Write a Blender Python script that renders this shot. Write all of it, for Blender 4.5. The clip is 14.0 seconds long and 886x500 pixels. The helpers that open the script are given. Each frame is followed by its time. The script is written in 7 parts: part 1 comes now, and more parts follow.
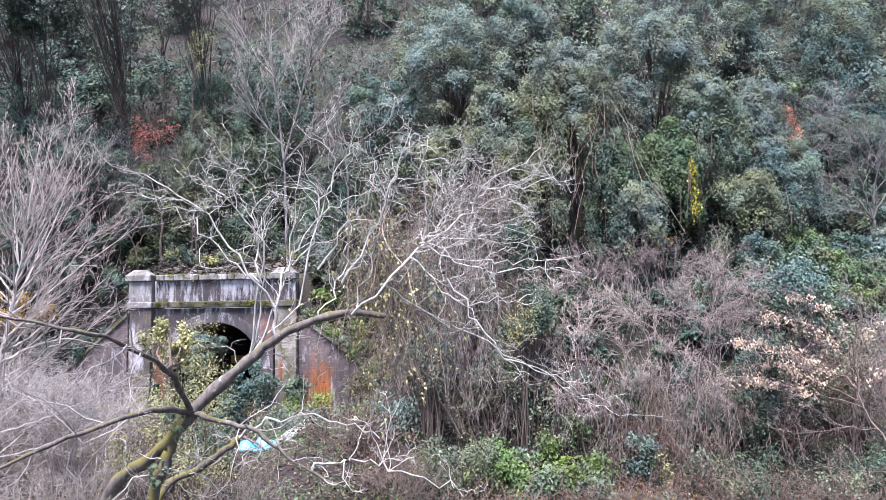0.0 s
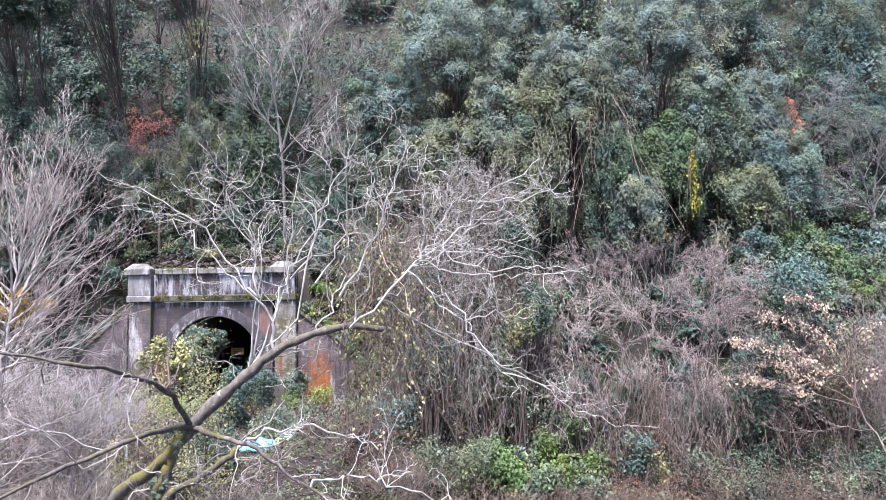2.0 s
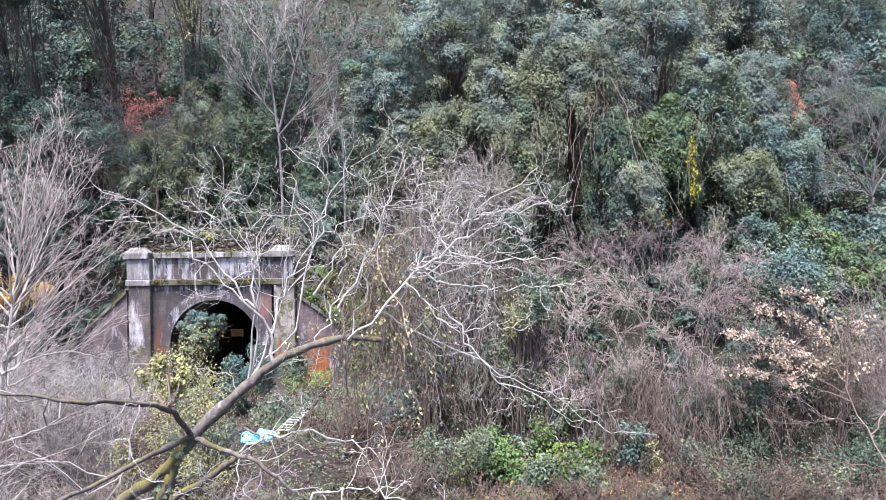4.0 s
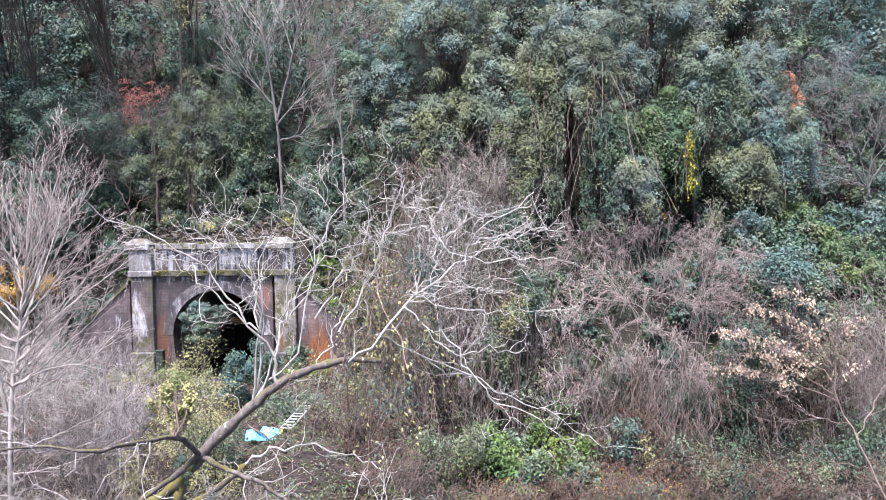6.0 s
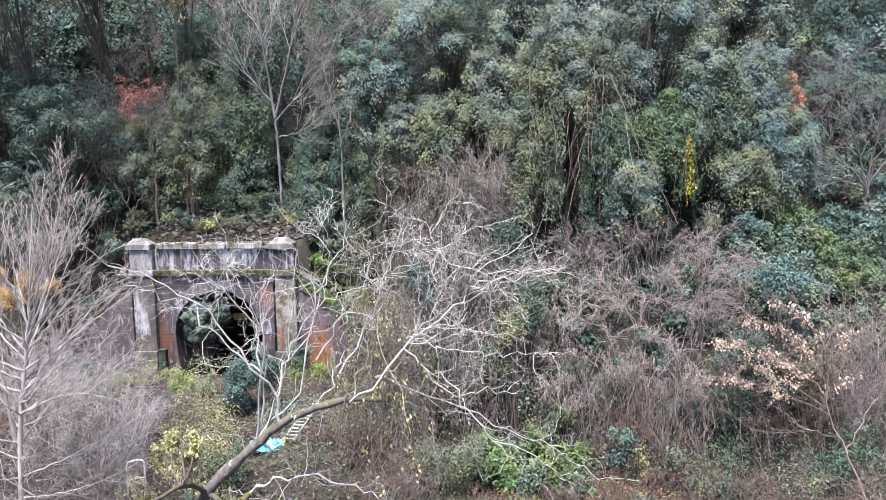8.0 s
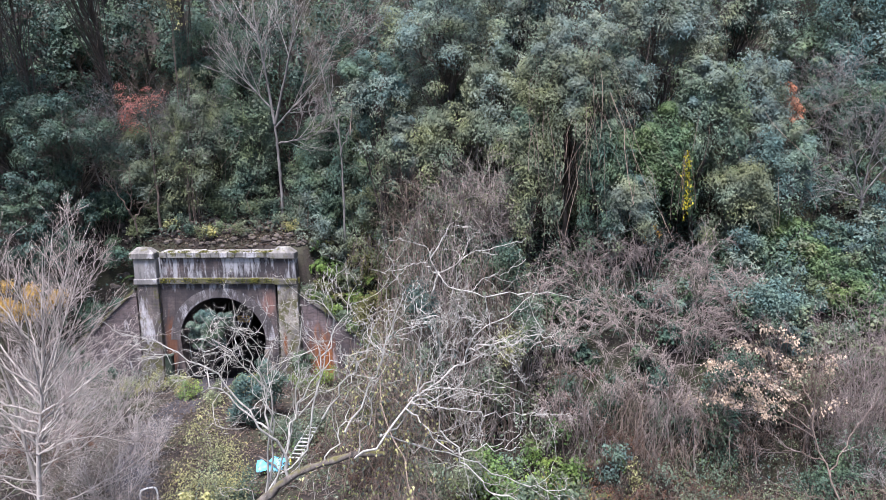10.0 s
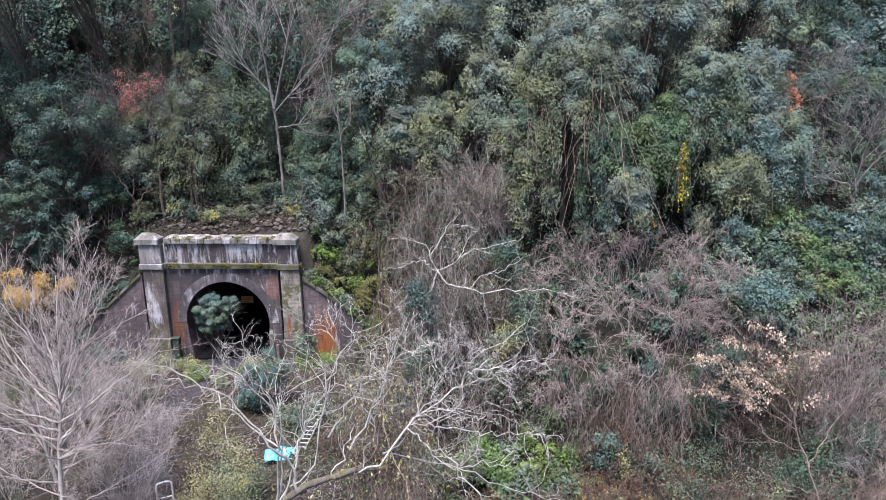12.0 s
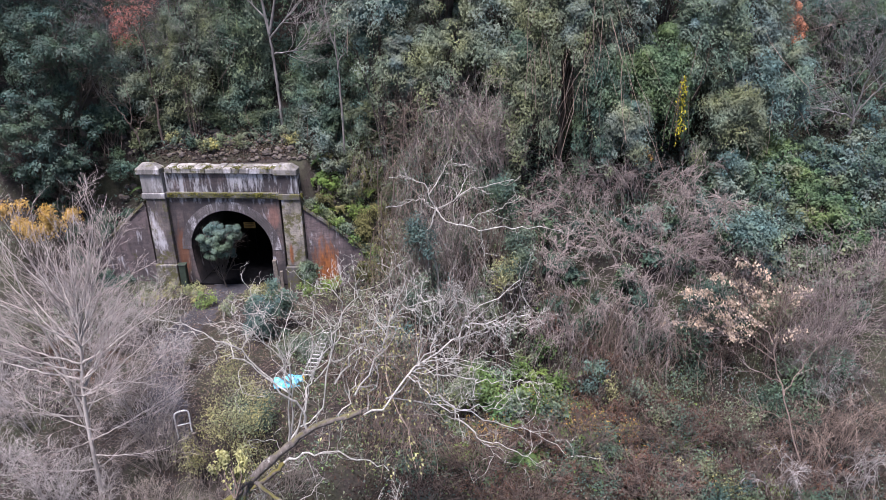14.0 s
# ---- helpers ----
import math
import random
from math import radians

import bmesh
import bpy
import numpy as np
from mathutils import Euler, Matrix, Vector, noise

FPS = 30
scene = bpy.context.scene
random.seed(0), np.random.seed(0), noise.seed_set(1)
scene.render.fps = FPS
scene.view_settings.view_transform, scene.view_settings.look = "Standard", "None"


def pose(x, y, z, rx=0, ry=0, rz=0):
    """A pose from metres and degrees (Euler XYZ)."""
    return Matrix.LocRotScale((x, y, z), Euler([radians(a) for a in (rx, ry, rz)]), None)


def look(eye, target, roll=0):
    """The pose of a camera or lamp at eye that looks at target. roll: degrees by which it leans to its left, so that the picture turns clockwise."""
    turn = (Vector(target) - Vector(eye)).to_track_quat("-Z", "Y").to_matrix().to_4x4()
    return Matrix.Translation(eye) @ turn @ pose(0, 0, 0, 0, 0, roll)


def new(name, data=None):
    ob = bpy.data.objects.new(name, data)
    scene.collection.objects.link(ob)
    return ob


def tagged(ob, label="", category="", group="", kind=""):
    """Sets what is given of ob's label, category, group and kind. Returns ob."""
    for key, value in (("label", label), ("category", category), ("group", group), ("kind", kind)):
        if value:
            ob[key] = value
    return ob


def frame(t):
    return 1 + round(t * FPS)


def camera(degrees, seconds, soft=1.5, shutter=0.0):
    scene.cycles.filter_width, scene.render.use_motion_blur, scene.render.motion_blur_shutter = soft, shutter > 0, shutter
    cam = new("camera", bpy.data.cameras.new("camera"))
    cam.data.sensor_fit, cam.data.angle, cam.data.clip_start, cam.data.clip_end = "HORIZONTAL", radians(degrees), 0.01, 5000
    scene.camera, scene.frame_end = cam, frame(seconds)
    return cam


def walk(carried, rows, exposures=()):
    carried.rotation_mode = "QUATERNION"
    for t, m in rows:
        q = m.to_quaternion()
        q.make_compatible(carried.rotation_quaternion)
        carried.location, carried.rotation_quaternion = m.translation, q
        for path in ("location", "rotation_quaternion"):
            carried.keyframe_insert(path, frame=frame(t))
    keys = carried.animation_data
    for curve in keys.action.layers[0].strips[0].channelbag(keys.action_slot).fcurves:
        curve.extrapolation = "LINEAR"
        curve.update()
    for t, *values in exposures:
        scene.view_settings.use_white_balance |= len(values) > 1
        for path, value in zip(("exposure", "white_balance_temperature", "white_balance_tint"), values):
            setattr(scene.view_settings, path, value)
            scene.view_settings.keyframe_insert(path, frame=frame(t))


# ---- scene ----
# a drone climbs in front of an abandoned brick railway tunnel in a wooded hillside
cam = camera(65.4, 14.0, soft=0.85)
METRES, EYE, TILT, LEAN, TURN = 12.0, 4.0, 6.0, 0.8, 0.0
ROWS = [
    (0.0, 0.0, 0.0, 0.0, -0.0, 0.0, -0.0),
    (0.5, 0.0004, 0.0007, 0.0131, -0.02, 0.0, 0.01),
    (1.0, 0.0012, 0.0017, 0.03, -0.03, -0.34, 0.04),
    (1.5, 0.0024, 0.0027, 0.049, -0.02, -1.14, 0.05),
    (2.0, 0.0038, 0.0039, 0.0685, -0.02, -1.97, 0.05),
    (2.5, 0.0046, 0.0048, 0.0899, -0.03, -2.81, 0.06),
    (3.0, 0.0049, 0.0066, 0.1137, -0.06, -3.65, 0.06),
    (5.5, 0.0074, -0.0011, 0.2526, -0.22, -7.73, 0.02),
    (6.0, 0.0073, -0.0056, 0.2866, -0.23, -8.53, 0.03),
    (6.5, 0.0093, -0.0051, 0.323, -0.24, -9.34, 0.02),
    (7.0, 0.0094, -0.0003, 0.36, -0.27, -10.11, 0.04),
    (7.5, 0.0087, 0.0037, 0.3997, -0.26, -10.93, 0.03),
    (8.0, 0.0079, 0.0081, 0.443, -0.28, -11.76, 0.02),
    (8.5, 0.0075, 0.0126, 0.492, -0.3, -12.6, 0.02),
    (11.0, 0.002, 0.0203, 0.7685, -0.45, -17.54, -0.0),
    (11.5, 0.0025, 0.0214, 0.8113, -0.46, -18.67, -0.01),
    (12.0, 0.0034, 0.0227, 0.85, -0.48, -20.25, -0.03),
    (12.5, 0.0042, 0.024, 0.887, -0.51, -22.12, -0.04),
    (13.0, 0.0043, 0.0252, 0.9232, -0.53, -24.3, -0.06),
    (13.5, 0.0033, 0.0262, 0.9592, -0.57, -26.66, -0.09),
    (14.0, 0.0025, 0.0274, 0.9976, -0.6, -28.82, -0.11),
]
walk(cam, [(t, pose(0, 0, EYE, TILT, LEAN, TURN) @ pose(METRES * x, METRES * y, METRES * z, 90 + pitch, roll, yaw)) for t, x, y, z, yaw, pitch, roll in ROWS],
     [(0.0, 2.46, 6010, 23), (3.0, 2.46, 6060, 22), (7.0, 2.43, 6170, 21), (8.5, 2.23, 6150, 19), (11.0, 1.88, 6120, 19), (12.5, 1.83, 6130, 22), (14.0, 1.73, 6210, 24)])

# ---- daylight: a bright, veiled sky over a shaded valley ----
SUN_TURN, SUN_HIGH = 200.0, 70.0
world = bpy.data.worlds.new("sky")
scene.world = world
world.use_nodes = True
wn = world.node_tree
sky = wn.nodes.new("ShaderNodeTexSky")
sky.sky_type = "NISHITA"
sky.sun_disc = False
sky.sun_elevation, sky.sun_rotation = radians(SUN_HIGH), radians(SUN_TURN)
sky.dust_density, sky.air_density = 1.2, 1.0
wn.nodes["Background"].inputs["Strength"].default_value = 0.058
wn.links.new(sky.outputs[0], wn.nodes["Background"].inputs["Color"])
sun = new("sun", bpy.data.lights.new("sun", "SUN"))
sun.data.energy, sun.data.angle, sun.data.color = 3.25, radians(25), (1.0, 0.97, 0.94)
_a, _e = radians(SUN_TURN), radians(SUN_HIGH)
sun.matrix_world = look((0, 0, 0), (-math.sin(_a) * math.cos(_e), -math.cos(_a) * math.cos(_e), -math.sin(_e)))


# ---- materials ----
def nodes_of(name):
    m = bpy.data.materials.new(name)
    m.use_nodes = True
    nt = m.node_tree
    return m, nt, nt.nodes["Principled BSDF"]


def N(nt, kind, **inputs):
    n = nt.nodes.new(kind)
    for k, v in inputs.items():
        n.inputs[k.replace("_", " ")].default_value = v
    return n


def ramp(nt, source, stops):
    r = nt.nodes.new("ShaderNodeValToRGB")
    el = r.color_ramp.elements
    while len(el) < len(stops):
        el.new(0.5)
    for e, (p, c) in zip(el, stops):
        e.position, e.color = p, (c if isinstance(c, tuple) else (c, c, c)) + (1,)
    nt.links.new(source, r.inputs[0])
    return r.outputs[0]


def mix(nt, fac, a, b, how="MIX"):
    m = nt.nodes.new("ShaderNodeMix")
    m.data_type, m.blend_type = "RGBA", how
    for sock, v in ((m.inputs[0], fac), (m.inputs[6], a), (m.inputs[7], b)):
        if isinstance(v, (int, float)):
            sock.default_value = v
        elif isinstance(v, tuple):
            sock.default_value = v + (1,)
        else:
            nt.links.new(v, sock)
    return m.outputs[2]


def fractal(nt, scale, detail=6.0, rough=0.6, vector=None, stretch=None):
    n = N(nt, "ShaderNodeTexNoise", Scale=scale, Detail=detail, Roughness=rough)
    co = nt.nodes.new("ShaderNodeTexCoord").outputs["Object"] if vector is None else vector
    if stretch:
        mp = nt.nodes.new("ShaderNodeMapping")
        mp.inputs["Scale"].default_value = stretch
        nt.links.new(co, mp.inputs[0])
        co = mp.outputs[0]
    nt.links.new(co, n.inputs["Vector"])
    return n.outputs["Fac"]


def relief(nt, bsdf, height, strength, distance=0.02):
    b = N(nt, "ShaderNodeBump", Strength=strength, Distance=distance)
    nt.links.new(height, b.inputs["Height"])
    nt.links.new(b.outputs[0], bsdf.inputs["Normal"])


def leaf_mat(name, stops, rough=0.62, through_light=0.15, spec=0.12, green=True):
    """Foliage: each leaf takes its own shade, with broader drifts of colour over the plant."""
    m, nt, b = nodes_of(name)
    geo = nt.nodes.new("ShaderNodeNewGeometry")
    mid = stops[1][1]
    stops = [(f, tuple(0.7 * v + 0.3 * w for v, w in zip(c, mid))) for f, c in stops]
    col = ramp(nt, geo.outputs["Random Per Island"], stops)
    drift = ramp(nt, fractal(nt, 1.1, 4.0), [(0.32, (0.56, 0.58, 0.58)), (0.5, (1.0, 1.0, 1.0)), (0.68, (1.32, 1.32, 1.27))])
    col = mix(nt, 1.0, col, drift, "MULTIPLY")
    tuft = ramp(nt, fractal(nt, 3.4, 3.0, 0.55), [(0.34, (0.66, 0.68, 0.66)), (0.5, (1.0, 1.0, 1.0)), (0.66, (1.32, 1.3, 1.26))])
    col = mix(nt, 1.0, col, tuft, "MULTIPLY")
    own = nt.nodes.new("ShaderNodeObjectInfo").outputs["Random"]
    col = mix(nt, 1.0, col, ramp(nt, own, [(0.0, (0.78, 0.8, 0.82)), (0.5, (1.0, 1.0, 0.98)), (1.0, (1.2, 1.2, 1.14))]), "MULTIPLY")
    hue = ramp(nt, fractal(nt, 0.65, 3.0, 0.5, stretch=(1.0, 1.0, 1.3)), [(0.34, (0.86, 1.0, 1.12)), (0.5, (1.0, 1.0, 1.0)), (0.66, (1.16, 1.1, 0.84))])
    if green:
        col = mix(nt, 1.0, col, hue, "MULTIPLY")
    nt.links.new(col, b.inputs["Base Color"])
    b.inputs["Roughness"].default_value = rough
    b.inputs["Specular IOR Level"].default_value = spec
    tr = nt.nodes.new("ShaderNodeBsdfTranslucent")
    nt.links.new(col, tr.inputs[0])
    mx = nt.nodes.new("ShaderNodeMixShader")
    mx.inputs[0].default_value = through_light
    nt.links.new(b.outputs[0], mx.inputs[1])
    nt.links.new(tr.outputs[0], mx.inputs[2])
    nt.links.new(mx.outputs[0], nt.nodes["Material Output"].inputs["Surface"])
    return m


def bark_mat(name, dark, light, scale=6.0, moss=None, moss_amount=0.5, rough=0.9, lichen=0.0):
    m, nt, b = nodes_of(name)
    f = fractal(nt, scale, 8.0, 0.65, stretch=(1, 1, 0.35))
    col = ramp(nt, f, [(0.3, dark), (0.7, light)])
    geo = nt.nodes.new("ShaderNodeNewGeometry")
    col = mix(nt, 1.0, col, ramp(nt, geo.outputs["Random Per Island"], [(0.0, 0.6), (1.0, 1.4)]), "MULTIPLY")
    own = nt.nodes.new("ShaderNodeObjectInfo").outputs["Random"]
    col = mix(nt, 1.0, col, ramp(nt, own, [(0.0, 0.78), (1.0, 1.22)]), "MULTIPLY")
    if lichen:
        crust = ramp(nt, fractal(nt, 7.0, 8.0, 0.75), [(0.62 - 0.2 * lichen, 0.0), (0.68 - 0.2 * lichen, 0.85)])
        col = mix(nt, crust, col, (0.3, 0.295, 0.265))
    if moss:
        up = nt.nodes.new("ShaderNodeSeparateXYZ")
        nt.links.new(geo.outputs["Normal"], up.inputs[0])
        blot = fractal(nt, 1.6, 6.0)
        add = nt.nodes.new("ShaderNodeMath")
        add.operation = "MULTIPLY_ADD"
        nt.links.new(up.outputs[2], add.inputs[0])
        add.inputs[1].default_value = 0.18
        nt.links.new(blot, add.inputs[2])
        mask = ramp(nt, add.outputs[0], [(0.62 - 0.3 * moss_amount, 0.0), (0.74 - 0.3 * moss_amount, 1.0)])
        mosscol = ramp(nt, fractal(nt, 22.0), [(0.3, tuple(c * 0.5 for c in moss)), (0.7, moss)])
        col = mix(nt, mask, col, mosscol)
    nt.links.new(col, b.inputs["Base Color"])
    b.inputs["Roughness"].default_value = rough
    relief(nt, b, f, 0.6)
    return m


def masonry_mat(name, brick_a, brick_b, stain=1.0, rust=None, moss=0.3, white=0.5, bricks=True, rust_hi=(0.27, 0.095, 0.025), drips=(), patches=(), in_world=False):
    """Old sooty masonry with lime bloom, soot, moss and rust runs of their own shapes."""
    m, nt, b = nodes_of(name)
    tc = nt.nodes.new("ShaderNodeNewGeometry").outputs["Position"] if in_world else nt.nodes.new("ShaderNodeTexCoord").outputs["Object"]
    sep = nt.nodes.new("ShaderNodeSeparateXYZ")
    nt.links.new(tc, sep.inputs[0])
    com = nt.nodes.new("ShaderNodeCombineXYZ")
    nt.links.new(sep.outputs[0], com.inputs[0])
    nt.links.new(sep.outputs[2], com.inputs[1])
    base = ramp(nt, fractal(nt, 1.3, 8.0, 0.7, tc), [(0.3, brick_a), (0.7, brick_b)])
    height = fractal(nt, 14.0, 6.0, 0.7, tc)
    if bricks:
        br = nt.nodes.new("ShaderNodeTexBrick")
        br.inputs["Scale"].default_value = 1.0
        br.inputs["Brick Width"].default_value, br.inputs["Row Height"].default_value = 0.235, 0.072
        br.inputs["Mortar Size"].default_value = 0.008
        br.inputs["Color1"].default_value, br.inputs["Color2"].default_value = (0.72, 0.72, 0.74, 1), (1.28, 1.2, 1.16, 1)
        br.inputs["Mortar"].default_value = (1.2, 1.2, 1.2, 1)
        nt.links.new(com.outputs[0], br.inputs["Vector"])
        base = mix(nt, 0.8, base, br.outputs["Color"], "MULTIPLY")
        inv = nt.nodes.new("ShaderNodeMath")
        inv.operation = "MULTIPLY_ADD"
        nt.links.new(br.outputs["Fac"], inv.inputs[0])
        inv.inputs[1].default_value = -0.8
        nt.links.new(height, inv.inputs[2])
        height = inv.outputs[0]
    # soot runs
    soot = ramp(nt, fractal(nt, 1.7, 7.0, 0.7, tc, (2.2, 2.2, 0.3)), [(0.5, 0.0), (0.66, 0.85 * stain)])
    base = mix(nt, soot, base, (0.02, 0.019, 0.021))
    broad = ramp(nt, fractal(nt, 0.55, 6.0, 0.65, tc, (1.0, 1.0, 0.8)), [(0.38, 0.0), (0.56, 0.85 * stain)])
    base = mix(nt, broad, base, (0.032, 0.028, 0.031))
    # lime bloom running down
    bloom = ramp(nt, fractal(nt, 1.0, 7.0, 0.68, tc, (1.5, 1.5, 0.45)), [(0.64 - 0.12 * white, 0.0), (0.73 - 0.12 * white, 0.8)])
    base = mix(nt, bloom, base, (0.44, 0.43, 0.45))
    for z_top, length in drips:
        # lime washed down from a ledge
        down = nt.nodes.new("ShaderNodeMapRange")
        down.inputs["From Min"].default_value, down.inputs["From Max"].default_value = z_top - length, z_top
        nt.links.new(sep.outputs[2], down.inputs["Value"])
        run = nt.nodes.new("ShaderNodeMath")
        run.operation = "MULTIPLY"
        nt.links.new(ramp(nt, down.outputs[0], [(0.0, 0.55), (0.8, 1.0)]), run.inputs[0])
        nt.links.new(fractal(nt, 1.5, 7.0, 0.72, tc, (1.6, 1.6, 0.3)), run.inputs[1])
        base = mix(nt, ramp(nt, run.outputs[0], [(0.5, 0.0), (0.6, 0.75)]), base, (0.36, 0.36, 0.375))
    if moss:
        mo = ramp(nt, fractal(nt, 2.3, 8.0, 0.7, tc), [(0.66 - 0.3 * moss, 0.0), (0.76 - 0.3 * moss, 0.9)])
        base = mix(nt, mo, base, ramp(nt, fractal(nt, 25.0, 4.0, 0.6, tc), [(0.3, (0.022, 0.024, 0.009)), (0.7, (0.115, 0.108, 0.03))]))
    blots = [(q, (0.08, 0.03, 0.014), rust_hi) for q in rust or ()] + [(q[:4], q[4], q[5]) for q in patches]
    for (cx, cz, sx, sz), low, high in blots:
        off = nt.nodes.new("ShaderNodeVectorMath")
        off.operation = "SUBTRACT"
        off.inputs[1].default_value = (cx, cz, 0)
        nt.links.new(com.outputs[0], off.inputs[0])
        sc = nt.nodes.new("ShaderNodeVectorMath")
        sc.operation = "MULTIPLY"
        sc.inputs[1].default_value = (1 / sx, 1 / sz, 0)
        nt.links.new(off.outputs[0], sc.inputs[0])
        ln = nt.nodes.new("ShaderNodeVectorMath")
        ln.operation = "LENGTH"
        nt.links.new(sc.outputs[0], ln.inputs[0])
        wob = nt.nodes.new("ShaderNodeMath")
        wob.operation = "MULTIPLY_ADD"
        nt.links.new(fractal(nt, 2.0, 6.0, 0.7, tc, (2.0, 2.0, 0.5)), wob.inputs[0])
        wob.inputs[1].default_value = 1.6
        nt.links.new(ln.outputs["Value"], wob.inputs[2])
        mul = nt.nodes.new("ShaderNodeMath")
        mul.operation = "MULTIPLY"
        mul.inputs[1].default_value = 0.5
        nt.links.new(wob.outputs[0], mul.inputs[0])
        mk = ramp(nt, mul.outputs[0], [(0.62, 0.95), (0.9, 0.0)])
        base = mix(nt, mk, base, ramp(nt, fractal(nt, 5.0, 6.0, 0.7, tc, (2, 2, 0.4)), [(0.3, low), (0.7, high)]))
    nt.links.new(base, b.inputs["Base Color"])
    b.inputs["Roughness"].default_value = 0.9
    relief(nt, b, height, 0.5, 0.015)
    return m


def simple_mat(name, a, c, scale=8.0, rough=0.6, metal=0.0, bump=0.2, spec=0.4):
    m, nt, b = nodes_of(name)
    f = fractal(nt, scale, 7.0, 0.65)
    nt.links.new(ramp(nt, f, [(0.3, a), (0.7, c)]), b.inputs["Base Color"])
    b.inputs["Roughness"].default_value, b.inputs["Metallic"].default_value, b.inputs["Specular IOR Level"].default_value = rough, metal, spec
    relief(nt, b, f, bump)
    return m


def soil_mat():
    m, nt, b = nodes_of("leaf_litter_soil")
    co = nt.nodes.new("ShaderNodeTexCoord").outputs["Object"]
    fine = fractal(nt, 9.0, 10.0, 0.75, co)
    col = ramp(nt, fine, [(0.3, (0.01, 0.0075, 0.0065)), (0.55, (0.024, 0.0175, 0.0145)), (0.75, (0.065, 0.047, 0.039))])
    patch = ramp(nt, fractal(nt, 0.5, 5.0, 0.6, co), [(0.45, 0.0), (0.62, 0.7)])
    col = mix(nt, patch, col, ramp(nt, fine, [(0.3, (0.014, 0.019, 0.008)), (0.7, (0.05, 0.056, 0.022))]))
    nt.links.new(col, b.inputs["Base Color"])
    b.inputs["Roughness"].default_value = 0.95
    relief(nt, b, fine, 1.0, 0.08)
    return m


SOIL = soil_mat()
LEAF_BLUE = leaf_mat("leaf_bluish_evergreen", [(0.0, (0.066, 0.102, 0.09)), (0.55, (0.088, 0.132, 0.116)), (1.0, (0.115, 0.165, 0.146))], 0.6)
LEAF_TEAL = leaf_mat("leaf_dark_bluish", [(0.0, (0.045, 0.075, 0.068)), (0.55, (0.062, 0.1, 0.09)), (1.0, (0.09, 0.135, 0.12))], 0.55)
LEAF_DARK = leaf_mat("leaf_dark_evergreen", [(0.0, (0.038, 0.062, 0.048)), (0.55, (0.054, 0.086, 0.064)), (1.0, (0.078, 0.116, 0.088))], 0.6)
# darker copy of the dark evergreen leaf; carries the left slope's shade in its colour
LEAF_SHADED = leaf_mat("leaf_shade_darkened_evergreen", [(0.0, (0.026, 0.046, 0.037)), (0.55, (0.042, 0.07, 0.055)), (1.0, (0.06, 0.094, 0.076))], 0.55, 0.16, 0.18)
LEAF_STRAW = leaf_mat("leaf_yellowing_olive", [(0.0, (0.145, 0.138, 0.055)), (0.55, (0.225, 0.215, 0.095)), (1.0, (0.31, 0.3, 0.145))], 0.5)
LEAF_OLIVE = leaf_mat("leaf_olive", [(0.0, (0.072, 0.088, 0.06)), (0.55, (0.106, 0.126, 0.088)), (1.0, (0.142, 0.164, 0.116))], 0.6)
LEAF_GREEN = leaf_mat("leaf_fresh_green", [(0.0, (0.07, 0.11, 0.036)), (0.55, (0.11, 0.165, 0.054)), (1.0, (0.18, 0.24, 0.085))], 0.5)
LEAF_BRIGHT = leaf_mat("leaf_bright_green", [(0.0, (0.05, 0.088, 0.03)), (0.55, (0.078, 0.128, 0.044)), (1.0, (0.125, 0.185, 0.07))], 0.55)
LEAF_WILLOW = leaf_mat("leaf_pale_olive", [(0.0, (0.13, 0.13, 0.068)), (0.55, (0.19, 0.188, 0.1)), (1.0, (0.27, 0.262, 0.145))], 0.6)
LEAF_MOSS = leaf_mat("leaf_mossy_olive", [(0.0, (0.062, 0.062, 0.025)), (0.55, (0.108, 0.106, 0.045)), (1.0, (0.165, 0.158, 0.072))], 0.7, 0.12, green=False)
LEAF_RUSSET = leaf_mat("leaf_russet_dead", [(0.0, (0.05, 0.026, 0.018)), (0.55, (0.095, 0.05, 0.036)), (1.0, (0.16, 0.09, 0.06))], 0.7, 0.15, green=False)
LEAF_IVY = leaf_mat("leaf_ivy", [(0.0, (0.057, 0.08, 0.058)), (0.55, (0.083, 0.114, 0.082)), (1.0, (0.115, 0.15, 0.108))], 0.45)
LEAF_GREY = leaf_mat("leaf_greyish_vine", [(0.0, (0.094, 0.118, 0.096)), (0.55, (0.126, 0.152, 0.126)), (1.0, (0.162, 0.19, 0.158))], 0.6)
LEAF_SILVER = leaf_mat("leaf_silvery_evergreen", [(0.0, (0.096, 0.13, 0.116)), (0.55, (0.125, 0.163, 0.145)), (1.0, (0.155, 0.197, 0.175))], 0.6)
LEAF_FRESH = leaf_mat("leaf_climbing_ivy", [(0.0, (0.053, 0.086, 0.043)), (0.55, (0.079, 0.123, 0.06)), (1.0, (0.108, 0.158, 0.08))], 0.45)
LEAF_YELLOW = leaf_mat("leaf_yellow", [(0.0, (0.22, 0.21, 0.09)), (0.55, (0.36, 0.355, 0.16)), (1.0, (0.45, 0.44, 0.26))], 0.5, 0.3, green=False)
LEAF_GOLD = leaf_mat("leaf_golden", [(0.0, (0.26, 0.23, 0.02)), (0.55, (0.38, 0.34, 0.03)), (1.0, (0.44, 0.4, 0.06))], 0.5, 0.3, green=False)
LEAF_OCHRE = leaf_mat("leaf_ochre", [(0.0, (0.19, 0.11, 0.03)), (0.55, (0.32, 0.2, 0.055)), (1.0, (0.4, 0.29, 0.1))], 0.6, 0.25, green=False)
